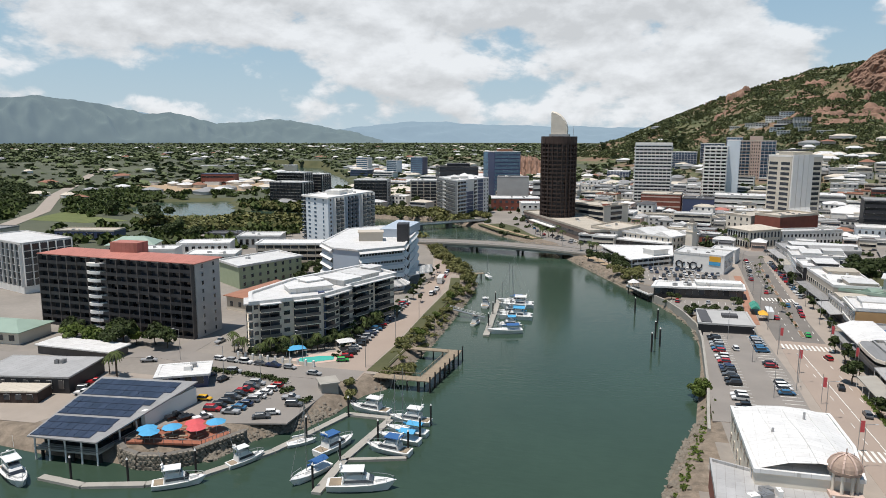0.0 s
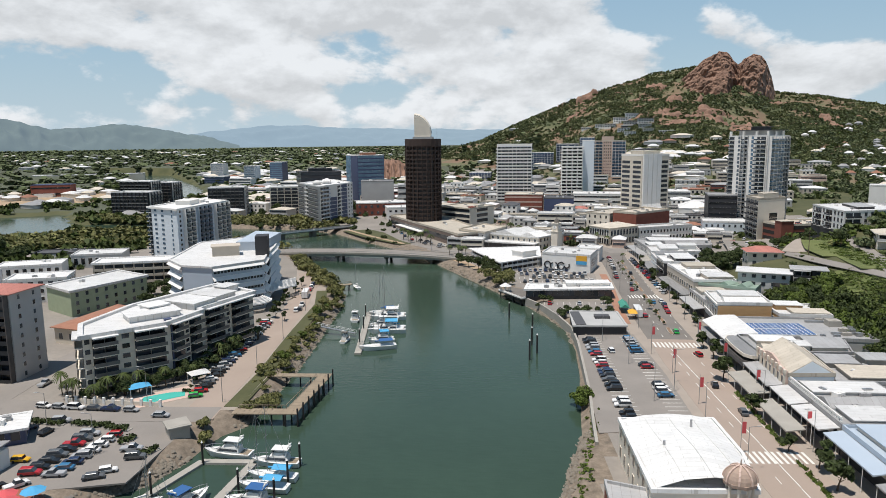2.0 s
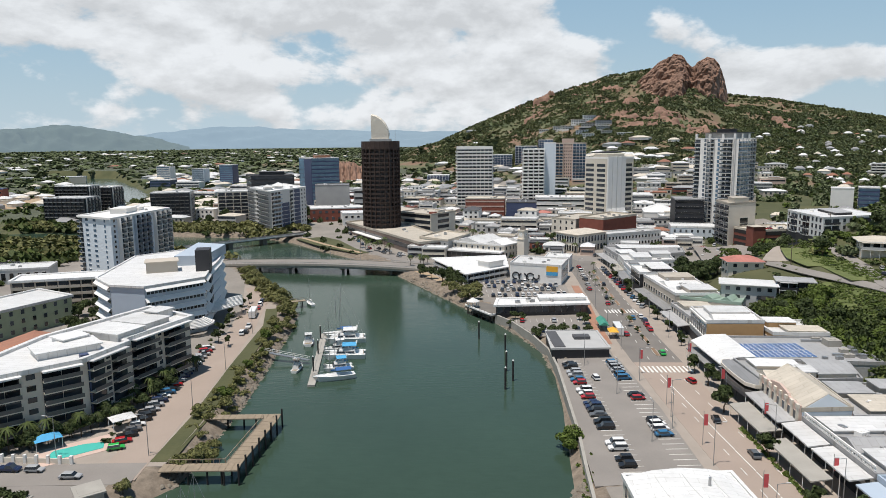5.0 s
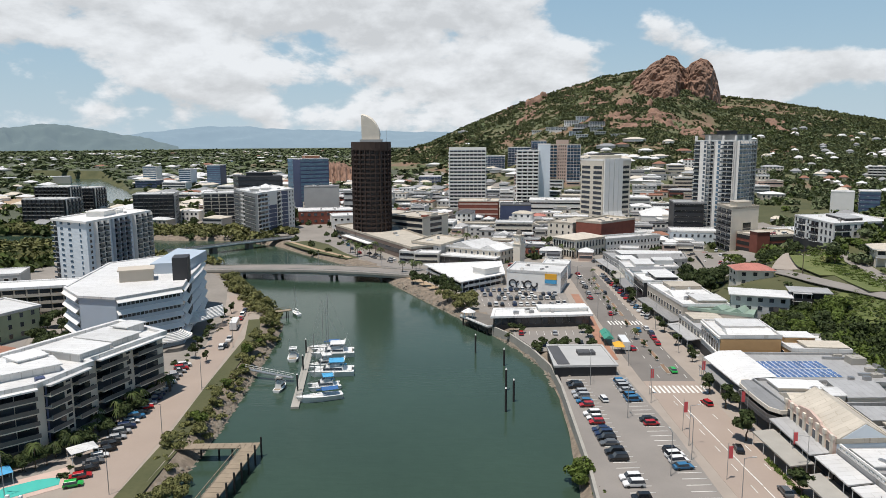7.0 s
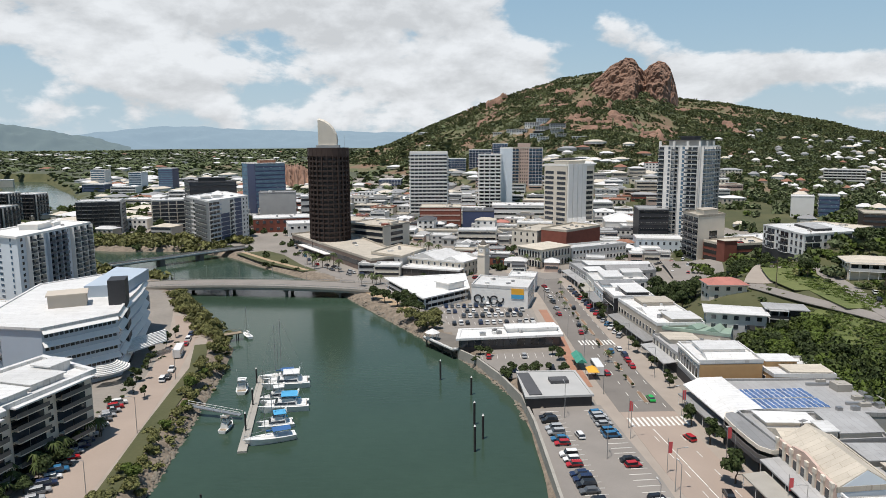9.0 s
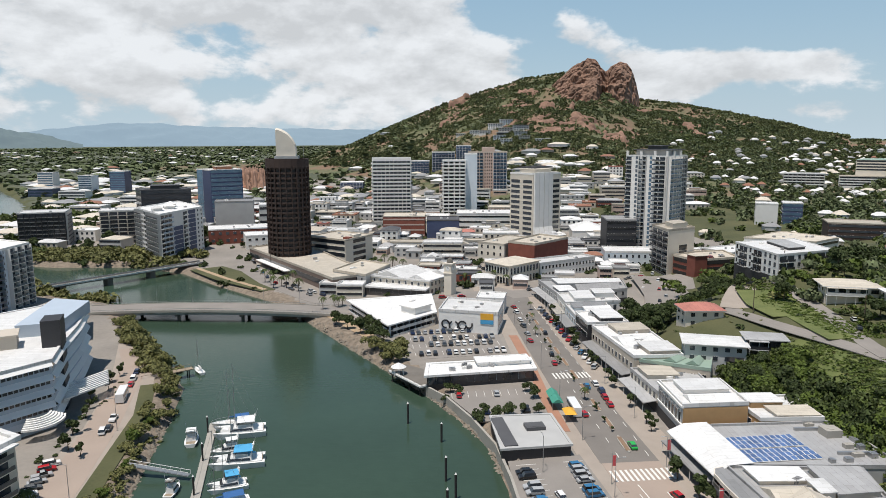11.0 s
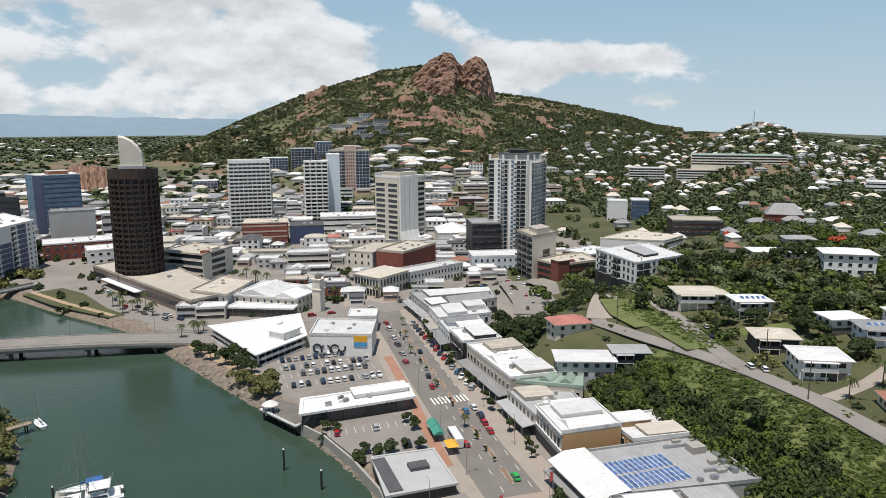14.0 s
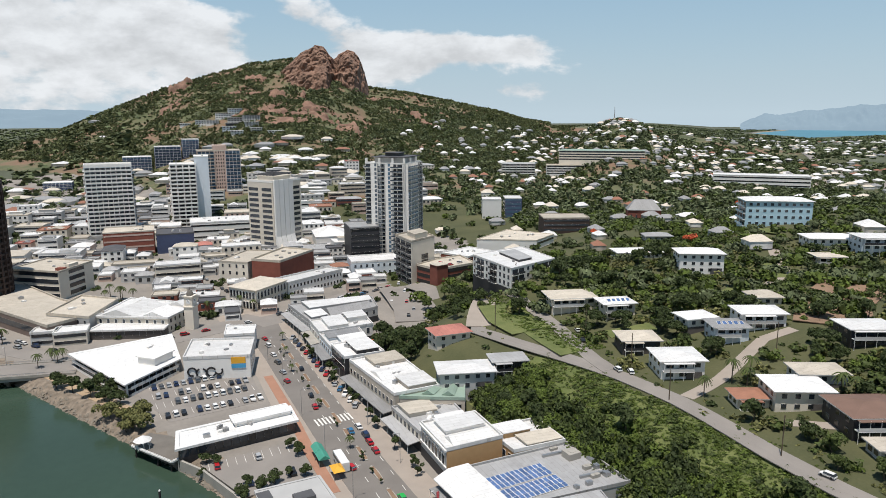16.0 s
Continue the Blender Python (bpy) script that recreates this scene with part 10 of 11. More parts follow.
# mural car park
for row, y in enumerate((308.5, 299, 291, 280)):
    for i in range(13):
        if rng.random() < 0.82:
            any_car(25.5 + i * 2.6 + row * 0.2, y, 88, "in the mural car park")
for i in range(4):
    any_car(33 + i * 6, 236 - (i % 2) * 14, 84, "in the small car park")
# quayside row, slanted
for i in range(24):
    any_car(-71.8 - i * 0.12, 134 + i * 3.1, 25, "parked along the quay")
car("hatchback", 7, -71.6, 130.5, 20, "parked along the quay")
for y, p in ((226, 0), (233, 5), (248, 3), (262, 4), (268, 0), (275, 2)):
    any_car(-71 + (238 - y) * 0.12 + 2, y, 95, "on the quay road")
car("wagon", 0, -68.5, 224, 98, "driving on the quay road")
# marina car park
for i in range(8):
    any_car(-88.3 + i * 0.25, 86.6 + i * 2.75, 8, "in the marina car park")
    any_car(-83.1 + i * 0.35, 86.2 + i * 2.75, 188, "in the marina car park")
car("hatchback", 8, -94.2, 92.4, 8, "in the marina car park")
for x, y, r in ((-103, 108.5, 60), (-97.4, 106.6, 80), (-97.8, 113.2, 10), (-74.4, 85.4, 20), (-72.9, 88.2, 25), (-72.9, 98.3, 10), (-70.2, 94.4, 10), (-94.4, 80.4, 60), (-91.6, 80.5, 60), (-87.7, 81.5, 50)):
    any_car(x, y, r, "in the marina car park")
for x, y, r in ((-108, 122.5, -5), (-103.5, 122, -5), (-99, 121.6, -4), (-94, 121.2, -3), (-89.5, 120.8, -3), (-84, 120.4, -3), (-75, 117.2, 0), (-128, 116, 20), (-151, 124, 0), (-164, 121, 0), (-159, 121.5, 0), (-118, 139, 90)):
    any_car(x, y, r, "at the kerb")
for x, y, r in ((-129, 91, 30), (-124, 96, 30), (-127, 88, 10), (-145, 74, 80), (-149, 75, 80), (-130, 96, 20)):
    any_car(x, y, r, "in the boat yard")
# main street
for x, y, k, p, r in ((67.5, 141, 1, 2, 80), (71.5, 168, 0, 3, 100), (68, 122, 1, 5, 85), (72, 194, 1, 7, 85), (66.5, 216, 0, 3, 95), (75.3, 238, 1, 6, 82), (77.5, 228, 1, 3, 85), (76.8, 222, 1, 3, 85), (78.3, 233, 2, 4, 85), (78.8, 240, 1, 0, 85),
                      (71.8, 262, 1, 3, 82), (73.8, 272, 0, 2, 82), (70.5, 290, 0, 3, 97), (72, 300, 1, 1, 97), (73.4, 312, 2, 5, 97), (74.5, 322, 1, 0, 97), (79.5, 300, 1, 2, 82), (76, 335, 2, 0, 97), (77.3, 345, 1, 3, 97)):
    car(KINDS[k], p, x, y, r, "on the main street")
for i in range(16):
    any_car(84.6 + i * 0.28, 256 + i * 5.6, 55, "parked outside the shops")
for x, y, r in ((110, 384, 25), (140, 398, 25), (168, 404, 20), (185, 408, 20), (-60, 364.5, 170), (-30, 357, -10), (20, 362, 5), (40, 368, 10), (-20, 388, 120), (-30, 402, 120), (-40, 420, 120)):
    any_car(x, y, r, "on the street")
for a_, b_, n_, off in (((92, 383), (186, 412), 11, 3.2), ((96, 380), (190, 407), 8, -3.4), ((190, 415), (245, 505), 7, 3.0), ((83, 408), (72, 505), 8, 3.2), ((78, 408), (66, 505), 7, -3.2), ((-48, 432), (-66, 500), 6, 3), ((200, 414), (290, 428), 9, 3.2), ((44, 372), (80, 377), 4, 2.4), ((-8, 372), (-40, 420), 7, 3.4)):
    d_ = (Vector(b_) - Vector(a_))
    r_ = math.degrees(math.atan2(d_.y, d_.x))
    o_ = Vector((d_.y, -d_.x)).normalized() * off
    for i in range(n_):
        p_ = Vector(a_) + d_ * ((i + rng.uniform(0.2, 0.8)) / n_) + o_
        any_car(p_.x, p_.y, r_ + (180 if off < 0 else 0), "on the town street")
for x, y, r in ((156, 203, 75), (158, 199, 60), (166, 232, 60), (172, 242, 65), (151, 128, 95)):
    car("hatchback", rng.choice(SHARE), x, y, r, "on the hillside street", float(ground_height(x, y)) + 0.2)


def car_park_hedges():
    """Clipped hedges and shrubs on the islands of the marina car park, with their kerbs."""
    form = clump_form(801, 60, 0.24, 6)
    me = leaf_mesh("foliage", *form, LEAF_DARK)
    for x, y, l, r in ((-100.5, 112.6, 8, -6), (-86.8, 111.1, 5, -4), (-81.5, 109.6, 5, -8), (-76.3, 103.7, 3, 70), (-68.6, 97.5, 4, 60), (-92, 112, 3, 0)):
        root = thing("car_park_hedge", "dark green clipped hedge on a kerbed island", "hedge", x, y, 0.55, r)
        bm = bmesh.new()
        prism(bm, [(-l / 2 - 0.4, -0.9), (l / 2 + 0.4, -0.9), (l / 2 + 0.4, 0.9), (-l / 2 - 0.4, 0.9)], -0.1, 0.16)
        part("kerb", bm, CONCRETE, root)
        for i in range(int(l / 1.1) + 1):
            part("shrub", me, None, root, m=Matrix.LocRotScale((-l / 2 + i * 1.1, 0.1 * (-1) ** i, 0.05), Euler((0, 0, i * 1.9)), (1.15, 1.05, 1.2)))


car_park_hedges()


def terrace_wall():
    """The curved rubble wall below the dining terrace, laid in rough courses."""
    line = [(-99, 65.5), (-95, 62.4), (-90.5, 61.0), (-84.5, 62.2), (-80, 66.2), (-77.6, 71.2), (-74, 78)]
    root = thing("terrace_wall", "curved brown rubble wall below the dining terrace", "wall", -88, 66, 0.0, kind="structure")
    rng_ = random.Random(61)
    forms = []
    for k in range(5):
        bm = bmesh.new()
        bmesh.ops.create_icosphere(bm, subdivisions=1, radius=0.62)
        for v in bm.verts:
            v.co = Vector((max(-0.55, min(0.55, v.co.x * 1.25)), max(-0.4, min(0.4, v.co.y)), max(-0.36, min(0.36, v.co.z)))) * rng_.uniform(0.85, 1.12)
        me = bpy.data.meshes.new("stone")
        bm.to_mesh(me), bm.free(), me.materials.append(STONE)
        forms.append(me)
    for (ax, ay), (bx, by) in zip(line, line[1:]):
        a, b = Vector((ax + 88, ay - 66)), Vector((bx + 88, by - 66))
        d = (b - a).normalized()
        n = Vector((d.y, -d.x))
        bm = bmesh.new()
        prism(bm, [tuple(a), tuple(b), tuple(b - n * 1.2), tuple(a - n * 1.2)], -5, 0.72)
        part("wall_core", bm, CONCRETE_DARK, root)
        for c in range(6):
            for i in range(int((b - a).length / 1.1)):
                q = a + d * (0.55 + i * 1.1 + 0.4 * (c % 2)) + n * (0.35 - 0.06 * c + 0.08 * rng_.random())
                part("stone", rng_.choice(forms), None, root, m=pose(q.x, q.y, -2.7 + c * 0.62, rng_.uniform(-6, 6), rng_.uniform(-6, 6), math.degrees(math.atan2(d.y, d.x)) + rng_.uniform(-6, 6)))


terrace_wall()


def coach(x, y, rot, label, material):
    root = thing("bus", label, "bus", x, y, 0.62, rot)
    bm = bmesh.new()
    box(bm, -4.5, -1.2, 0.35, 4.5, 1.2, 3.0)
    part("body", bm, material, root)
    bm = bmesh.new()
    box(bm, -4.3, -1.23, 1.5, 4.52, 1.23, 2.5)
    part("glasshouse", bm, GLASS, root)
    for u in (-2.9, 2.8):
        for s in (-1, 1):
            part("wheel", CARS["wagon"][2], None, root, m=Matrix.LocRotScale((u, s * 1.1, 0.45), Euler((radians(90), 0, 0)), (1.35, 1.35, 1)))


coach(64.6, 219, 85, "white minibus at the kerb by the market tents", PAINTS[0])
coach(-71, 250, 97, "white delivery bus on the quay", PAINTS[0])


# ---- boats and jetties ----
def hull(bm, L, W, H, mi=0):
    """A boat hull: bow at +x, flared sides."""
    st, rows = [0, 0.15, 0.4, 0.65, 0.85, 1.0], []
    wide = [0.82, 0.95, 1.0, 0.9, 0.55, 0.02]
    for s, w in zip(st, wide):
        x = -L / 2 + L * s
        sheer = H * (1 + 0.25 * s * s)
        rows.append([bm.verts.new(p) for p in ((x - (0.12 * L if s == 1 else 0), -W / 2 * w * 0.55, -0.35), (x, -W / 2 * w, sheer), (x, W / 2 * w, sheer), (x - (0.12 * L if s == 1 else 0), W / 2 * w * 0.55, -0.35))])
    for a, b in zip(rows, rows[1:]):
        for i in range(4):
            j = (i + 1) % 4
            bm.faces.new((a[i], b[i], b[j], a[j])).material_index = mi
    bm.faces.new(rows[0]), bm.faces.new(rows[-1][::-1])
    bmesh.ops.recalc_face_normals(bm, faces=bm.faces)


def boat(kind, x, y, rot, L, W, label, cover=None):
    root = thing("boat", label, "boat", x, y, WATER + 0.02, rot, group="moored boats")
    H = 0.11 * L
    hulls = ((0, W),) if kind != "catamaran" else ((-W * 0.34, W * 0.32), (W * 0.34, W * 0.32))
    for off, w in hulls:
        bm = bmesh.new()
        hull(bm, L, w, H)
        part("hull", bm, GELCOAT, root, "", pose(0, off, 0))
    if kind == "catamaran":
        bm = bmesh.new()
        box(bm, -L * 0.45, -W * 0.4, H * 0.8, L * 0.22, W * 0.4, H * 1.15)
        part("bridge_deck", bm, GELCOAT, root)
    if kind in ("cruiser", "catamaran"):
        bm = bmesh.new()
        prism_taper(bm, [(-L * 0.28, -W * 0.38), (L * 0.2, -W * 0.34), (L * 0.2, W * 0.34), (-L * 0.28, W * 0.38)], [(-L * 0.26, -W * 0.33), (L * 0.08, -W * 0.28), (L * 0.08, W * 0.28), (-L * 0.26, W * 0.33)], H, H + 1.35)
        part("cabin", bm, GELCOAT, root)
        bm = bmesh.new()
        prism_taper(bm, [(-L * 0.25, -W * 0.39), (L * 0.17, -W * 0.355), (L * 0.175, W * 0.355), (-L * 0.25, W * 0.39)], [(-L * 0.24, -W * 0.355), (L * 0.12, -W * 0.32), (L * 0.12, W * 0.32), (-L * 0.24, W * 0.355)], H + 0.5, H + 1.0)
        part("cabin_windows", bm, GLASS, root)
        bm = bmesh.new()
        box(bm, -L * 0.3, -W * 0.36, H + 2.75, L * 0.04, W * 0.36, H + 2.9)
        part("canopy", bm, cover or GELCOAT, root, "flybridge canopy")
        bm = bmesh.new()
        prism_taper(bm, [(-L * 0.2, -W * 0.3), (L * 0.06, -W * 0.26), (L * 0.06, W * 0.26), (-L * 0.2, W * 0.3)], [(-L * 0.2, -W * 0.3), (L * 0.01, -W * 0.24), (L * 0.01, W * 0.24), (-L * 0.2, W * 0.3)], H + 1.34, H + 2.0)
        part("flybridge", bm, GELCOAT, root)
        bm = bmesh.new()
        prism_taper(bm, [(L * 0.012, -W * 0.25), (L * 0.062, -W * 0.23), (L * 0.062, W * 0.23), (L * 0.012, W * 0.25)], [(-L * 0.012, -W * 0.24), (L * 0.01, -W * 0.22), (L * 0.01, W * 0.22), (-L * 0.012, W * 0.24)], H + 1.95, H + 2.4)
        part("windscreen", bm, GLASS, root, "dark flybridge windscreen")
        bm = bmesh.new()
        box(bm, -L * 0.46, -W * 0.34, H * 0.95, -L * 0.29, W * 0.34, H * 1.06)
        part("cockpit_sole", bm, TIMBER, root, "brown cockpit floor")
        bm = bmesh.new()
        for s_ in (-1, 1):
            beam(bm, (-L * 0.24, s_ * W * 0.33, H + 1.3), (-L * 0.3, s_ * W * 0.3, H + 3.5), 0.07)
        beam(bm, (-L * 0.3, -W * 0.3, H + 3.5), (-L * 0.3, W * 0.3, H + 3.5), 0.09)
        tube(bm, -L * 0.3, 0, H + 3.55, H + 3.8, 0.35, 0.3)
        part("radar_arch", bm, WHITE, root, "white radar arch")
        bm = bmesh.new()
        beam(bm, (-L * 0.3, W * 0.28, H + 3.5), (-L * 0.36, W * 0.3, H + 6.5), 0.025)
        part("antenna", bm, WHITE, root)
        bm = bmesh.new()
        prism_taper(bm, [(L * 0.2, -W * 0.24), (L * 0.36, -W * 0.1), (L * 0.36, W * 0.1), (L * 0.2, W * 0.24)], [(L * 0.2, -W * 0.2), (L * 0.32, -W * 0.08), (L * 0.32, W * 0.08), (L * 0.2, W * 0.2)], H, H * 1.2 + 0.35)
        part("foredeck", bm, GELCOAT, root)
        bm = bmesh.new()
        for px_ in (-L * 0.28, L * 0.02):
            for py_ in (-W * 0.3, W * 0.3):
                tube(bm, px_, py_, H + 1.3, H + 2.76, 0.05, n=5)
        part("canopy_frame", bm, STEEL, root)
    bm = bmesh.new()
    pts = [(L * 0.1, -W * 0.42), (L * 0.36, -W * 0.24), (L * 0.47, 0), (L * 0.36, W * 0.24), (L * 0.1, W * 0.42)]
    for a, b in zip(pts, pts[1:]):
        beam(bm, (*a, H * 1.2 + 0.75), (*b, H * 1.2 + 0.75), 0.035)
        beam(bm, (*a, H * 1.05), (*a, H * 1.2 + 0.75), 0.03)
    part("bow_rail", bm, STEEL, root)
    if kind in ("yacht", "catamaran"):
        bm = bmesh.new()
        tube(bm, L * 0.08, 0, H, H + 1.35 * L, 0.09, 0.06, 6)
        for s in (-1, 1):
            beam(bm, (L * 0.08, s * 0.05, H + 0.75 * L), (L * 0.08, s * 0.9, H + 0.75 * L), 0.03)
        part("mast", bm, STEEL, root)
        bm = bmesh.new()
        beam(bm, (L * 0.06, 0, H + 1.5), (-L * 0.34, 0, H + 1.5), 0.16)
        part("boom", bm, cover or WHITE, root, "furled sail on the boom")
        for end in ((L * 0.49, 0, H * 1.2), (-L * 0.47, 0, H)):
            bm = bmesh.new()
            beam(bm, (L * 0.08, 0, H + 1.34 * L), end, 0.022)
            part("stay", bm, STEEL, root)
    if kind == "yacht":
        bm = bmesh.new()
        prism_taper(bm, [(-L * 0.15, -W * 0.3), (L * 0.2, -W * 0.22), (L * 0.2, W * 0.22), (-L * 0.15, W * 0.3)], [(-L * 0.13, -W * 0.25), (L * 0.15, -W * 0.16), (L * 0.15, W * 0.16), (-L * 0.13, W * 0.25)], H, H + 0.5)
        part("coachroof", bm, WHITE, root)
        if cover:
            bm = bmesh.new()
            prism_taper(bm, [(-L * 0.4, -W * 0.4), (-L * 0.05, -W * 0.4), (-L * 0.05, W * 0.4), (-L * 0.4, W * 0.4)], [(-L * 0.4, -W * 0.05), (-L * 0.05, -W * 0.05), (-L * 0.05, W * 0.05), (-L * 0.4, W * 0.05)], H + 1.7, H + 2.2)
            part("awning", bm, cover, root, "blue canvas awning")


boat("cruiser", -77.5, 57, 32, 10.5, 3.8, "white flybridge cruiser by the pontoon")
boat("cruiser", -69.5, 69.5, 60, 9, 3.0, "white motor cruiser moored at the pontoon")
boat("yacht", -61.5, 80.5, 42, 7, 2.2, "small white sailing yacht by the pontoon")
boat("cruiser", -53, 102.5, 172, 11.5, 3.6, "long white sports cruiser by the quay")
boat("yacht", -53.2, 66.5, 248, 11, 3.2, "white sailing yacht with bare mast", CANVAS)
boat("cruiser", -53.3, 80.5, 66, 11.5, 3.8, "white cruiser with navy canopy", CANVAS)
boat("cruiser", -41, 81.5, 172, 11, 3.9, "white cabin cruiser with blue canopy", CANVAS)
boat("yacht", -40.5, 87.5, 172, 11, 3.4, "sailing yacht under blue canvas covers", CANVAS_SKY)
boat("yacht", -40, 92, 172, 11, 3.3, "sailing yacht with dinghy on deck", CANVAS_SKY)
boat("cruiser", -41, 98.5, 175, 11, 3.6, "white cruiser beside the finger pontoon")
boat("cruiser", -41, 64.5, 16, 14, 4.4, "large white game-fishing cruiser")
boat("cruiser", -112, 51, -30, 12, 4.2, "white cruiser at the restaurant pontoon")
boat("yacht", -30.5, 183.5, 198, 13, 3.8, "white sailing yacht with blue trim", CANVAS)
boat("catamaran", -30.5, 193, 194, 9.5, 4.8, "white catamaran with blue canopy", CANVAS_SKY)
boat("catamaran", -30, 205.5, 184, 14, 6.4, "sailing catamaran with sky-blue awning", CANVAS_SKY)
boat("cruiser", -33.5, 213, 196, 9, 3.6, "white motor yacht at the pontoon")
boat("catamaran", -32, 224.5, 186, 14.5, 7.0, "large white sailing catamaran with tall mast")
boat("yacht", -35, 231, 190, 12, 3.6, "white sailing yacht at the pontoon end", CANVAS)
boat("cruiser", -44.5, 222, 95, 9, 3.6, "white cabin launch moored alone")
boat("yacht", -54.2, 281.5, 118, 8, 2.6, "small yacht at the jetty end")
boat("cruiser", -43, 193, 80, 7, 2.6, "old dark workboat by the gangway", CONCRETE_DARK)


def pontoon(name, label, line, width, piles=()):
    root = thing(name, label, "pontoon", line[0][0], line[0][1], WATER)
    ox, oy = line[0]
    for (ax, ay), (bx, by) in zip(line, line[1:]):
        n = max(1, round(math.hypot(bx - ax, by - ay) / 6))
        a = math.degrees(math.atan2(by - ay, bx - ax))
        for i in range(n):
            l = math.hypot(bx - ax, by - ay) / n
            bm = bmesh.new()
            box(bm, -l / 2 + 0.02, -width / 2, -0.3, l / 2 - 0.02, width / 2, 0.55)
            part("pontoon_section", bm, CONCRETE, root, "", pose(ax + (bx - ax) * (i + 0.5) / n - ox, ay + (by - ay) * (i + 0.5) / n - oy, 0, 0, 0, a))
    for x, y in piles:
        bm = bmesh.new()
        tube(bm, x - ox, y - oy, -4, 5.2, 0.24, n=8)
        pile = part("pile", bm, PILE, root, "dark mooring pile with pale cap")
        bm = bmesh.new()
        tube(bm, x - ox, y - oy, 5.2, 5.7, 0.27, 0.03, n=8)
        part("cap", bm, WHITE, pile, "pale conical cap")


pontoon("floating_pontoon", "pale concrete floating walkway of the marina", [(-107, 52.5), (-96, 51.5), (-84, 55), (-75, 61.5), (-66, 75), (-57.5, 99), (-46, 99)], 1.8, ((-100, 53), (-88, 55), (-77, 62), (-62, 84), (-57, 98)))
pontoon("floating_pontoon", "long concrete marina walkway between moored boats", [(-49, 60), (-49, 76), (-46, 98)], 2.0, ((-50.5, 62), (-49.5, 74), (-45, 86)))
pontoon("finger_pontoon", "narrow concrete finger pontoon for mooring", [(-48.5, 75), (-36, 79)], 1.2, ((-36.5, 82), (-36, 90), (-35.5, 98)))
pontoon("floating_pontoon", "pale floating walkway with moored yachts alongside", [(-36.2, 177.5), (-40.6, 233)], 2.2, ((-37.6, 190), (-39, 208), (-41, 226)))
for name, pts, z in (("gangway", [(-56, 203.5), (-40.5, 199)], 0), ("jetty_short", [(-71, 269.5), (-55.6, 278)], 0)):
    (ax, ay), (bx, by) = pts
    root = thing(name, "slender white gangway to the pontoon" if name == "gangway" else "short timber jetty on piles", "gangway" if name == "gangway" else "jetty", ax, ay, 0)
    L_ = math.hypot(bx - ax, by - ay)
    a_ = math.degrees(math.atan2(by - ay, bx - ax))
    tilt = 6 if name == "gangway" else 0
    bm = bmesh.new()
    box(bm, 0, -0.7 if tilt else -1.4, 0.2, L_, 0.7 if tilt else 1.4, 0.45)
    part("walkway", bm, STEEL if tilt else TIMBER, root, "", pose(0, 0, 0, 0, tilt, a_))
    for s in (-1, 1):
        bm = bmesh.new()
        w_ = 0.7 if tilt else 1.4
        beam(bm, (0, s * w_, 1.4), (L_, s * w_, 1.4), 0.05)
        for i in range(7):
            beam(bm, (L_ * i / 6, s * w_, 0.4), (L_ * i / 6, s * w_, 1.4), 0.04)
        part("handrail", bm, WHITE if tilt else TIMBER, root, "", pose(0, 0, 0, 0, tilt, a_))
    for u in (() if tilt else (6, 12, 16)):
        for s in (-1, 1):
            bm = bmesh.new()
            tube(bm, u, s * 1.1, -6, 0.2, 0.2)
            part("pile", bm, PILE, root, "", pose(0, 0, 0, 0, 0, a_))


def timber_jetty():
    """The square timber boardwalk standing over the bank."""
    root = thing("boardwalk", "square weathered timber boardwalk on dark piles", "jetty", -48, 134, 0)
    for name, x0, y0, x1, y1 in (("deck_near", -10, -15, 6.5, -11.5), ("deck_far", -9.5, 12.5, 9.2, 15.2), ("deck_side", 0, 0, 0, 0)):
        if name == "deck_side":
            quad = [(3.0, -11.5), (6.5, -11.5), (9.2, 12.5), (5.4, 12.5)]
        else:
            quad = [(x0, y0), (x1, y0), (x1, y1), (x0, y1)]
        n = 12
        a, b, c, d = (Vector(q) for q in quad)
        across = name == "deck_side"
        for i in range(n):
            s0, s1 = (i + 0.02) / n, (i + 0.98) / n
            bm = bmesh.new()
            if across:
                q = [a + (d - a) * s0, b + (c - b) * s0, b + (c - b) * s1, a + (d - a) * s1]
            else:
                q = [a + (b - a) * s0, a + (b - a) * s1, d + (c - d) * s1, d + (c - d) * s0]
            prism(bm, [tuple(p) for p in q], 0.55, 0.8)
            part("deck_panel", bm, TIMBER, root)
    for i in range(8):
        s = i / 7
        for off in (0.0, -3.2):
            bm = bmesh.new()
            x, y = 6.7 + 2.7 * s + off * 0.97, -15 + 30 * s
            tube(bm, x, y, -7, 2.2 if off == 0 else 0.55, 0.22)
            part("pile", bm, PILE, root)
    for x in (-8, -4, 0, 3):
        for y in (-14.5, 14.5):
            bm = bmesh.new()
            tube(bm, x, y, -6, 0.55, 0.22)
            part("pile", bm, PILE, root)
    bm = bmesh.new()
    for p, q in (((3.0, -11.4), (5.4, 12.4)), ((-9, -11.6), (3, -11.6))):
        beam(bm, (*p, 1.75), (*q, 1.75), 0.06)
        for i in range(11):
            s = Vector(p) + (Vector(q) - Vector(p)) * i / 10
            beam(bm, (s.x, s.y, 0.8), (s.x, s.y, 1.75), 0.05)
    part("handrail", bm, TIMBER, root)


timber_jetty()


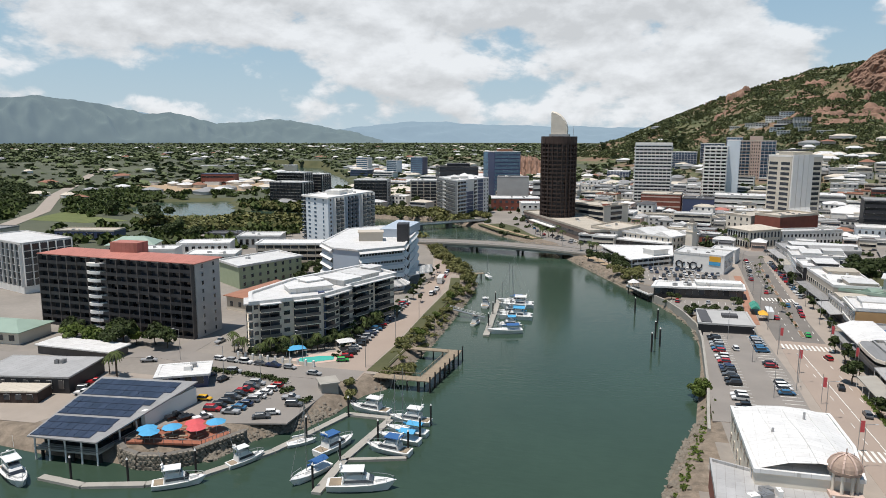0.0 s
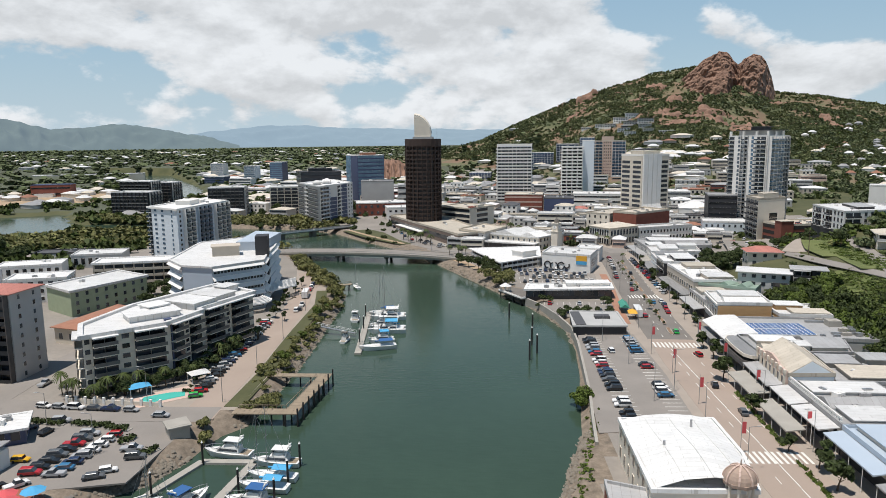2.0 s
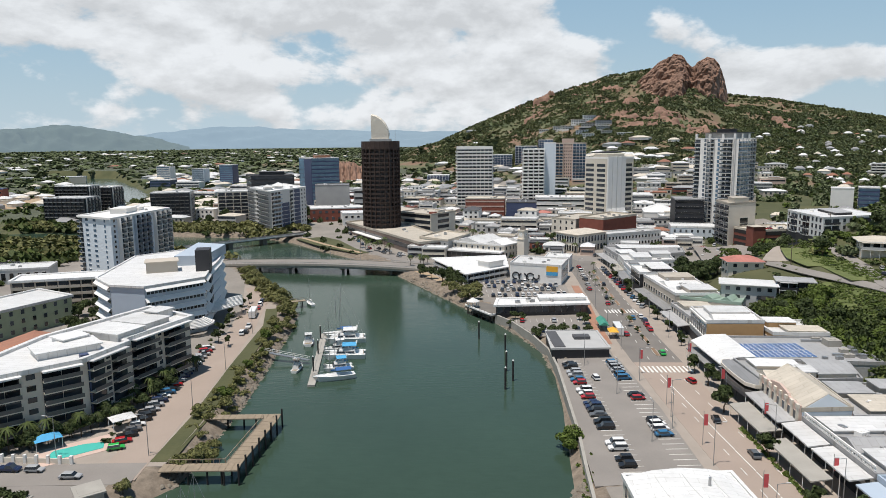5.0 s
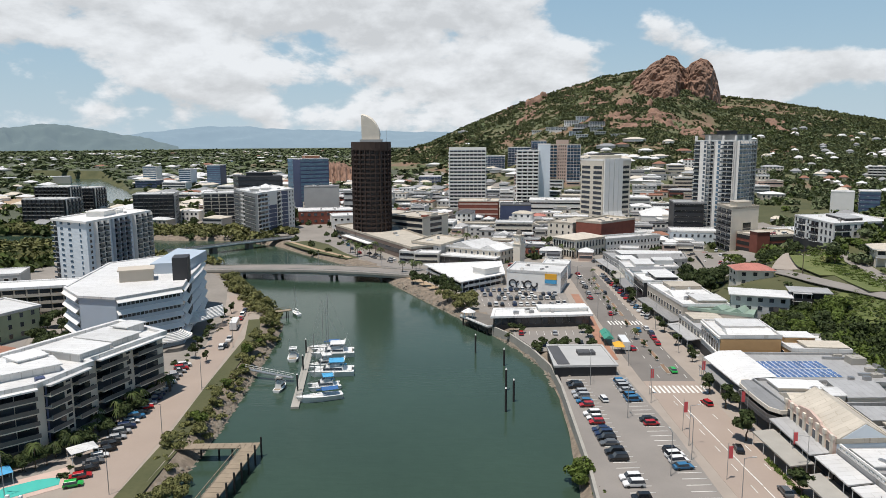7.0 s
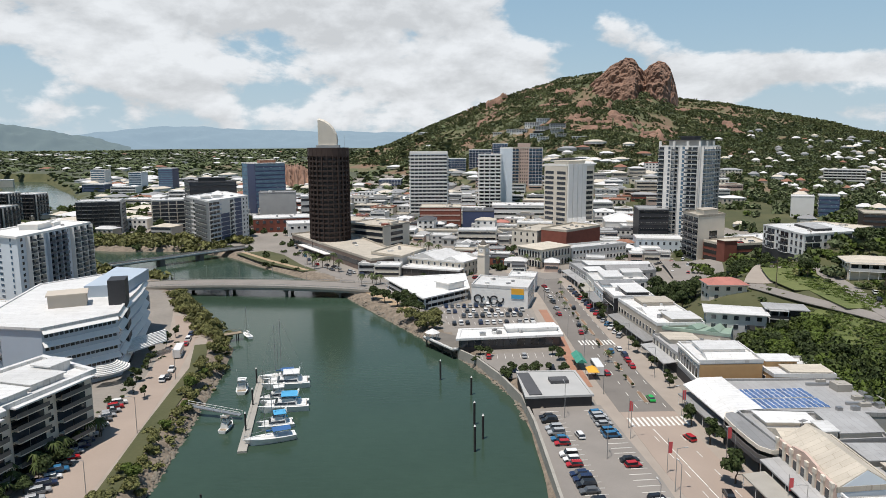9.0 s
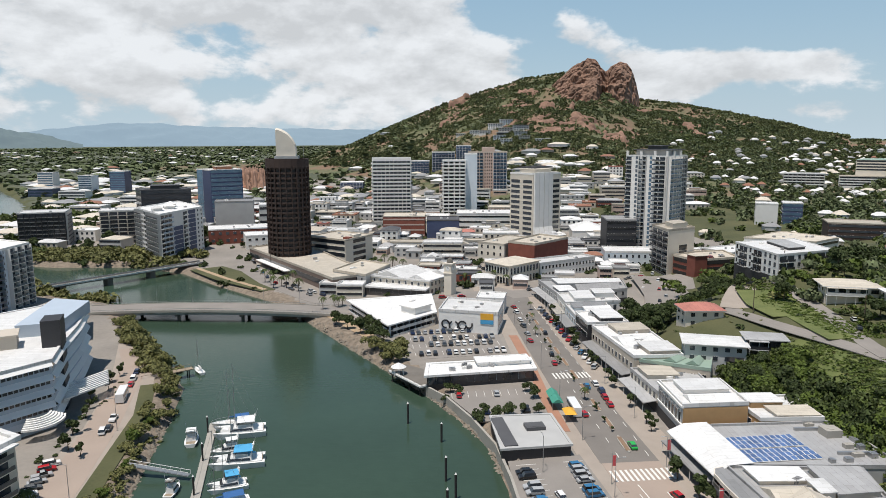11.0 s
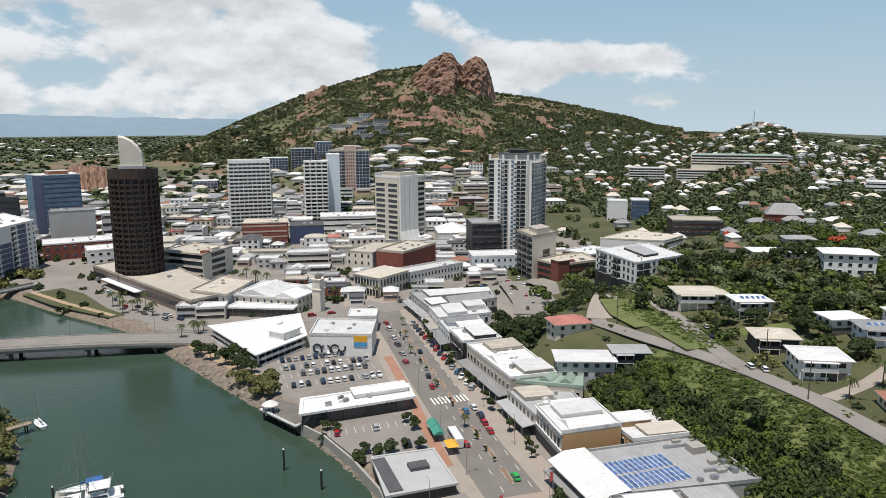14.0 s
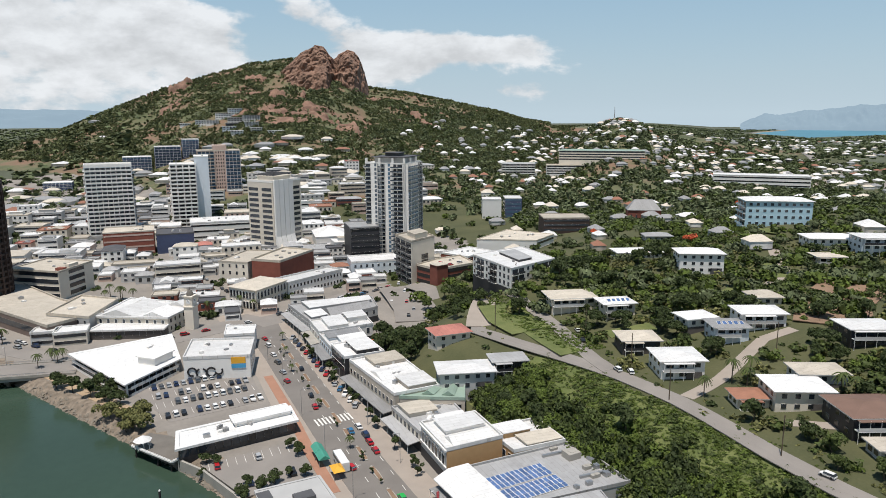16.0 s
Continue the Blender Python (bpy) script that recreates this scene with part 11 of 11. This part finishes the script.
def mooring_pile(x, y, h, tip):
    root = thing("mooring_pile", "tall dark mooring pile with white cap", "mooring pile", x, y, WATER, group="mooring piles")
    bm = bmesh.new()
    tube(bm, 0, 0, -4, h, 0.3, n=10)
    part("shaft", bm, PILE, root)
    bm = bmesh.new()
    tube(bm, 0, 0, h, h + 0.5, 0.31, 0.05, n=10)
    part("cap", bm, tip, root, "pale conical cap")


for x, y, h in ((16, 225, 6.2), (24, 211, 5.4), (22, 189, 6.2), (23, 180, 6.2), (20, 173, 6.4)):
    mooring_pile(x, y, h, WHITE)


# ---- street furniture and small things ----
def lamp_post(x, y, rot, z=0.5, h=9.5):
    root = thing("street_lamp", "slim grey street lamp with short arm", "street lamp", x, y, z, rot, group="street lamps")
    bm = bmesh.new()
    tube(bm, 0, 0, 0, h, 0.1, 0.06, 6)
    part("pole", bm, STEEL, root)
    bm = bmesh.new()
    beam(bm, (0, 0, h - 0.1), (1.7, 0, h + 0.15), 0.04)
    part("arm", bm, STEEL, root)
    bm = bmesh.new()
    box(bm, 1.5, -0.13, h + 0.08, 2.3, 0.13, h + 0.2)
    part("lantern", bm, GREYW, root)


def banner_pole(x, y, rot):
    root = thing("banner_pole", "tall banner pole with red street flag", "banner pole", x, y, 0.5, rot, group="banner poles")
    bm = bmesh.new()
    tube(bm, 0, 0, 0, 8, 0.08, 0.06, 6)
    part("pole", bm, STEEL, root)
    bm = bmesh.new()
    box(bm, 0.1, -0.03, 4.6, 0.95, 0.03, 7.2)
    part("flag", bm, CANVAS_RED, root, "red fabric flag")


for y in (92, 118, 144, 170):
    lamp_post(57.6, y, 0), lamp_post(74.8, y + 9, 180)
for y in (100, 128, 152, 176):
    banner_pole(59.2, y, 0)
    banner_pole(75.6, y + 6, 0)
for y in (200, 228, 258, 288, 318):
    lamp_post(60.5 + (y - 200) * 0.09, y, 0), lamp_post(80.2 + (y - 200) * 0.07, y + 12, 180)
for x, y in ((48.5, 130), (48.5, 160), (55.5, 137), (45, 184)):
    lamp_post(x, y, 90)
for x, y in ((-61, 150), (-63, 185), (-65, 225), (-83, 127), (-98, 108), (-80, 96), (-120, 120), (-63, 127)):
    lamp_post(x, y, 180)
for i in range(7):
    lamp_post(-108 + i * 17, 376 - i * 3.2, -100, 2.2, 8)


def power_pole(x, y):
    z = float(ground_height(x, y))
    root = thing("power_pole", "timber power pole with crossarm", "power pole", x, y, z, 40, group="power poles")
    bm = bmesh.new()
    tube(bm, 0, 0, -0.5, 11, 0.17, 0.12, 7)
    part("pole", bm, BARK, root)
    bm = bmesh.new()
    box(bm, -1.2, -0.07, 10.1, 1.2, 0.07, 10.25)
    part("crossarm", bm, BARK, root)


for x, y in ((152.8, 178), (151, 140), (170, 235), (184, 300), (164, 205), (147, 262), (152, 110), (205, 180)):
    power_pole(x, y)


def umbrella(x, y, material, label):
    root = thing("umbrella", label, "umbrella", x, y, 0.55, 0, group="terrace umbrellas")
    bm = bmesh.new()
    tube(bm, 0, 0, 2.1, 3.0, 2.3, 0.08, 8)
    part("canopy", bm, material, root)
    bm = bmesh.new()
    tube(bm, 0, 0, 0, 2.2, 0.05, n=6)
    part("pole", bm, WHITE, root)


terr = thing("terrace", "red timber dining terrace behind the stone quay", "terrace", -90, 72, 0.5)
bm = bmesh.new()
prism(bm, [(-7, -6), (10, -3), (13, 4), (6, 9), (-3, 9)], -0.3, 0.08)
part("decking", bm, DECK, terr)
bm = bmesh.new()
for a_, b_ in (((-7, -6), (10, -3)), ((10, -3), (13, 4))):
    beam(bm, (*a_, 1.05), (*b_, 1.05), 0.05)
    for i in range(9):
        q = Vector(a_) + (Vector(b_) - Vector(a_)) * i / 8
        beam(bm, (*q, 0), (*q, 1.05), 0.04)
part("rail", bm, STEEL, terr)
for x, y, m_, lab in ((-94, 69.5, CANVAS_SKY, "sky-blue terrace umbrella on a pole"), (-89, 71.5, CANVAS_SKY, "sky-blue terrace umbrella on a pole"), (-85.5, 75, CANVAS_RED, "coral red terrace umbrella on a pole"), (-83.5, 72.5, CANVAS_RED, "coral red terrace umbrella on a pole"), (-81, 76.5, CANVAS_SKY, "small blue terrace umbrella on a pole"), (-92.2, 67.8, CANVAS_SKY, "small blue terrace umbrella on a pole")):
    umbrella(x, y, m_, lab)
rngt = random.Random(4)
for i in range(12):
    x, y = -95 + (i % 6) * 2.4 + rngt.uniform(-.4, .4), 69 + (i // 6) * 4 + rngt.uniform(-.5, .5) + (i % 6) * 0.5
    root = thing("picnic_table", "timber terrace table with benches", "table", x, y, 0.58, rngt.uniform(0, 90))
    bm = bmesh.new()
    box(bm, -0.9, -0.4, 0.7, 0.9, 0.4, 0.76)
    part("tabletop", bm, TIMBER, root)
    for s in (-1, 1):
        bm = bmesh.new()
        box(bm, -0.9, s * 0.8 - 0.15, 0.42, 0.9, s * 0.8 + 0.15, 0.47), box(bm, -0.7, s * 0.8 - 0.05, 0, -0.6, s * 0.8 + 0.05, 0.42), box(bm, 0.6, s * 0.8 - 0.05, 0, 0.7, s * 0.8 + 0.05, 0.42)
        part("bench", bm, TIMBER, root)
    bm = bmesh.new()
    box(bm, -0.06, -0.06, 0, 0.06, 0.06, 0.7)
    part("leg", bm, TIMBER, root)
# swimming pool before the apartments
pool = thing("swimming_pool", "turquoise swimming pool with pink paved surround", "pool", -80.5, 130.5, 0.5, 38)
bm = bmesh.new()
prism(bm, [(-8, -4.5), (7.5, -4.5), (8, 4.5), (-7, 5)], -0.3, 0.1)
part("surround", bm, PINK, pool)
bm = bmesh.new()
prism(bm, [(-5.5, -2.6), (5, -2.8), (6, 0.5), (2, 2.2), (-4, 2.6), (-6, 0)], -0.2, 0.16)
part("pool_water", bm, POOL, pool, "clear turquoise pool water")
for x, y, m_ in ((-87.5, 132, CANVAS_SKY), (-75.5, 143, ROOF_WHITE)):
    root = thing("shade_sail", "shade canopy on four posts beside the pool", "canopy", x, y, 0.5, 40)
    bm = bmesh.new()
    prism_taper(bm, [(-2.8, -2.2), (2.8, -2.2), (2.8, 2.2), (-2.8, 2.2)], [(-1, -0.6), (1, -0.6), (1, 0.6), (-1, 0.6)], 2.6, 3.3)
    part("canopy", bm, m_, root)
    for sx in (-2.6, 2.6):
        for sy in (-2, 2):
            bm = bmesh.new()
            tube(bm, sx, sy, 0, 2.6, 0.07, n=6)
            part("post", bm, WHITE, root)
fence = thing("garden_wall", "low white garden wall with square pillars", "wall", -90, 124, 0.5, kind="structure")
for i in range(11):
    bm = bmesh.new()
    box(bm, -0.3, -0.3, 0, 0.3, 0.3, 1.9)
    part("pillar", bm, WHITE, fence, "", pose(-14 + i * 2.6, 2.2 - i * 0.25, 0))
    if i < 10:
        bm = bmesh.new()
        box(bm, 0.3, -0.1, 0, 2.3, 0.1, 1.2)
        part("wall_panel", bm, CREAM, fence, "", pose(-14 + i * 2.6, 2.2 - i * 0.25, 0, 0, 0, -5.5))
for x, y, m_, lab in ((61.5, 214, CANVAS_YEL, "yellow market tent by the kerb"), (60.4, 223, CANVAS_GRN, "long green market awning"), (60.8, 228, CANVAS_GRN, "long green market awning")):
    root = thing("market_tent", lab, "tent", x, y, 0.55, 84)
    bm = bmesh.new()
    prism_taper(bm, [(-2.6, -1.7), (2.6, -1.7), (2.6, 1.7), (-2.6, 1.7)], [(-0.8 if m_ is CANVAS_YEL else -2.6, -0.2), (0.8 if m_ is CANVAS_YEL else 2.6, -0.2), (0.8 if m_ is CANVAS_YEL else 2.6, 0.2), (-0.8 if m_ is CANVAS_YEL else -2.6, 0.2)], 2.4, 3.5)
    part("canopy", bm, m_, root)
    for sx in (-2.5, 2.5):
        for sy in (-1.6, 1.6):
            bm = bmesh.new()
            tube(bm, sx, sy, 0, 2.4, 0.05, n=6)
            part("post", bm, STEEL, root)
mast = thing("radio_mast", "lattice radio mast on the far hilltop", "mast", 1250 * math.sin(radians(43.0)), 35 + 1250 * math.cos(radians(43.0)), float(ground_height(1250 * math.sin(radians(43.0)), 35 + 1250 * math.cos(radians(43.0)))))
bm = bmesh.new()
tube(bm, 0, 0, 0, 24, 1.1, 0.5, 4)
part("lattice", bm, STEEL, mast)
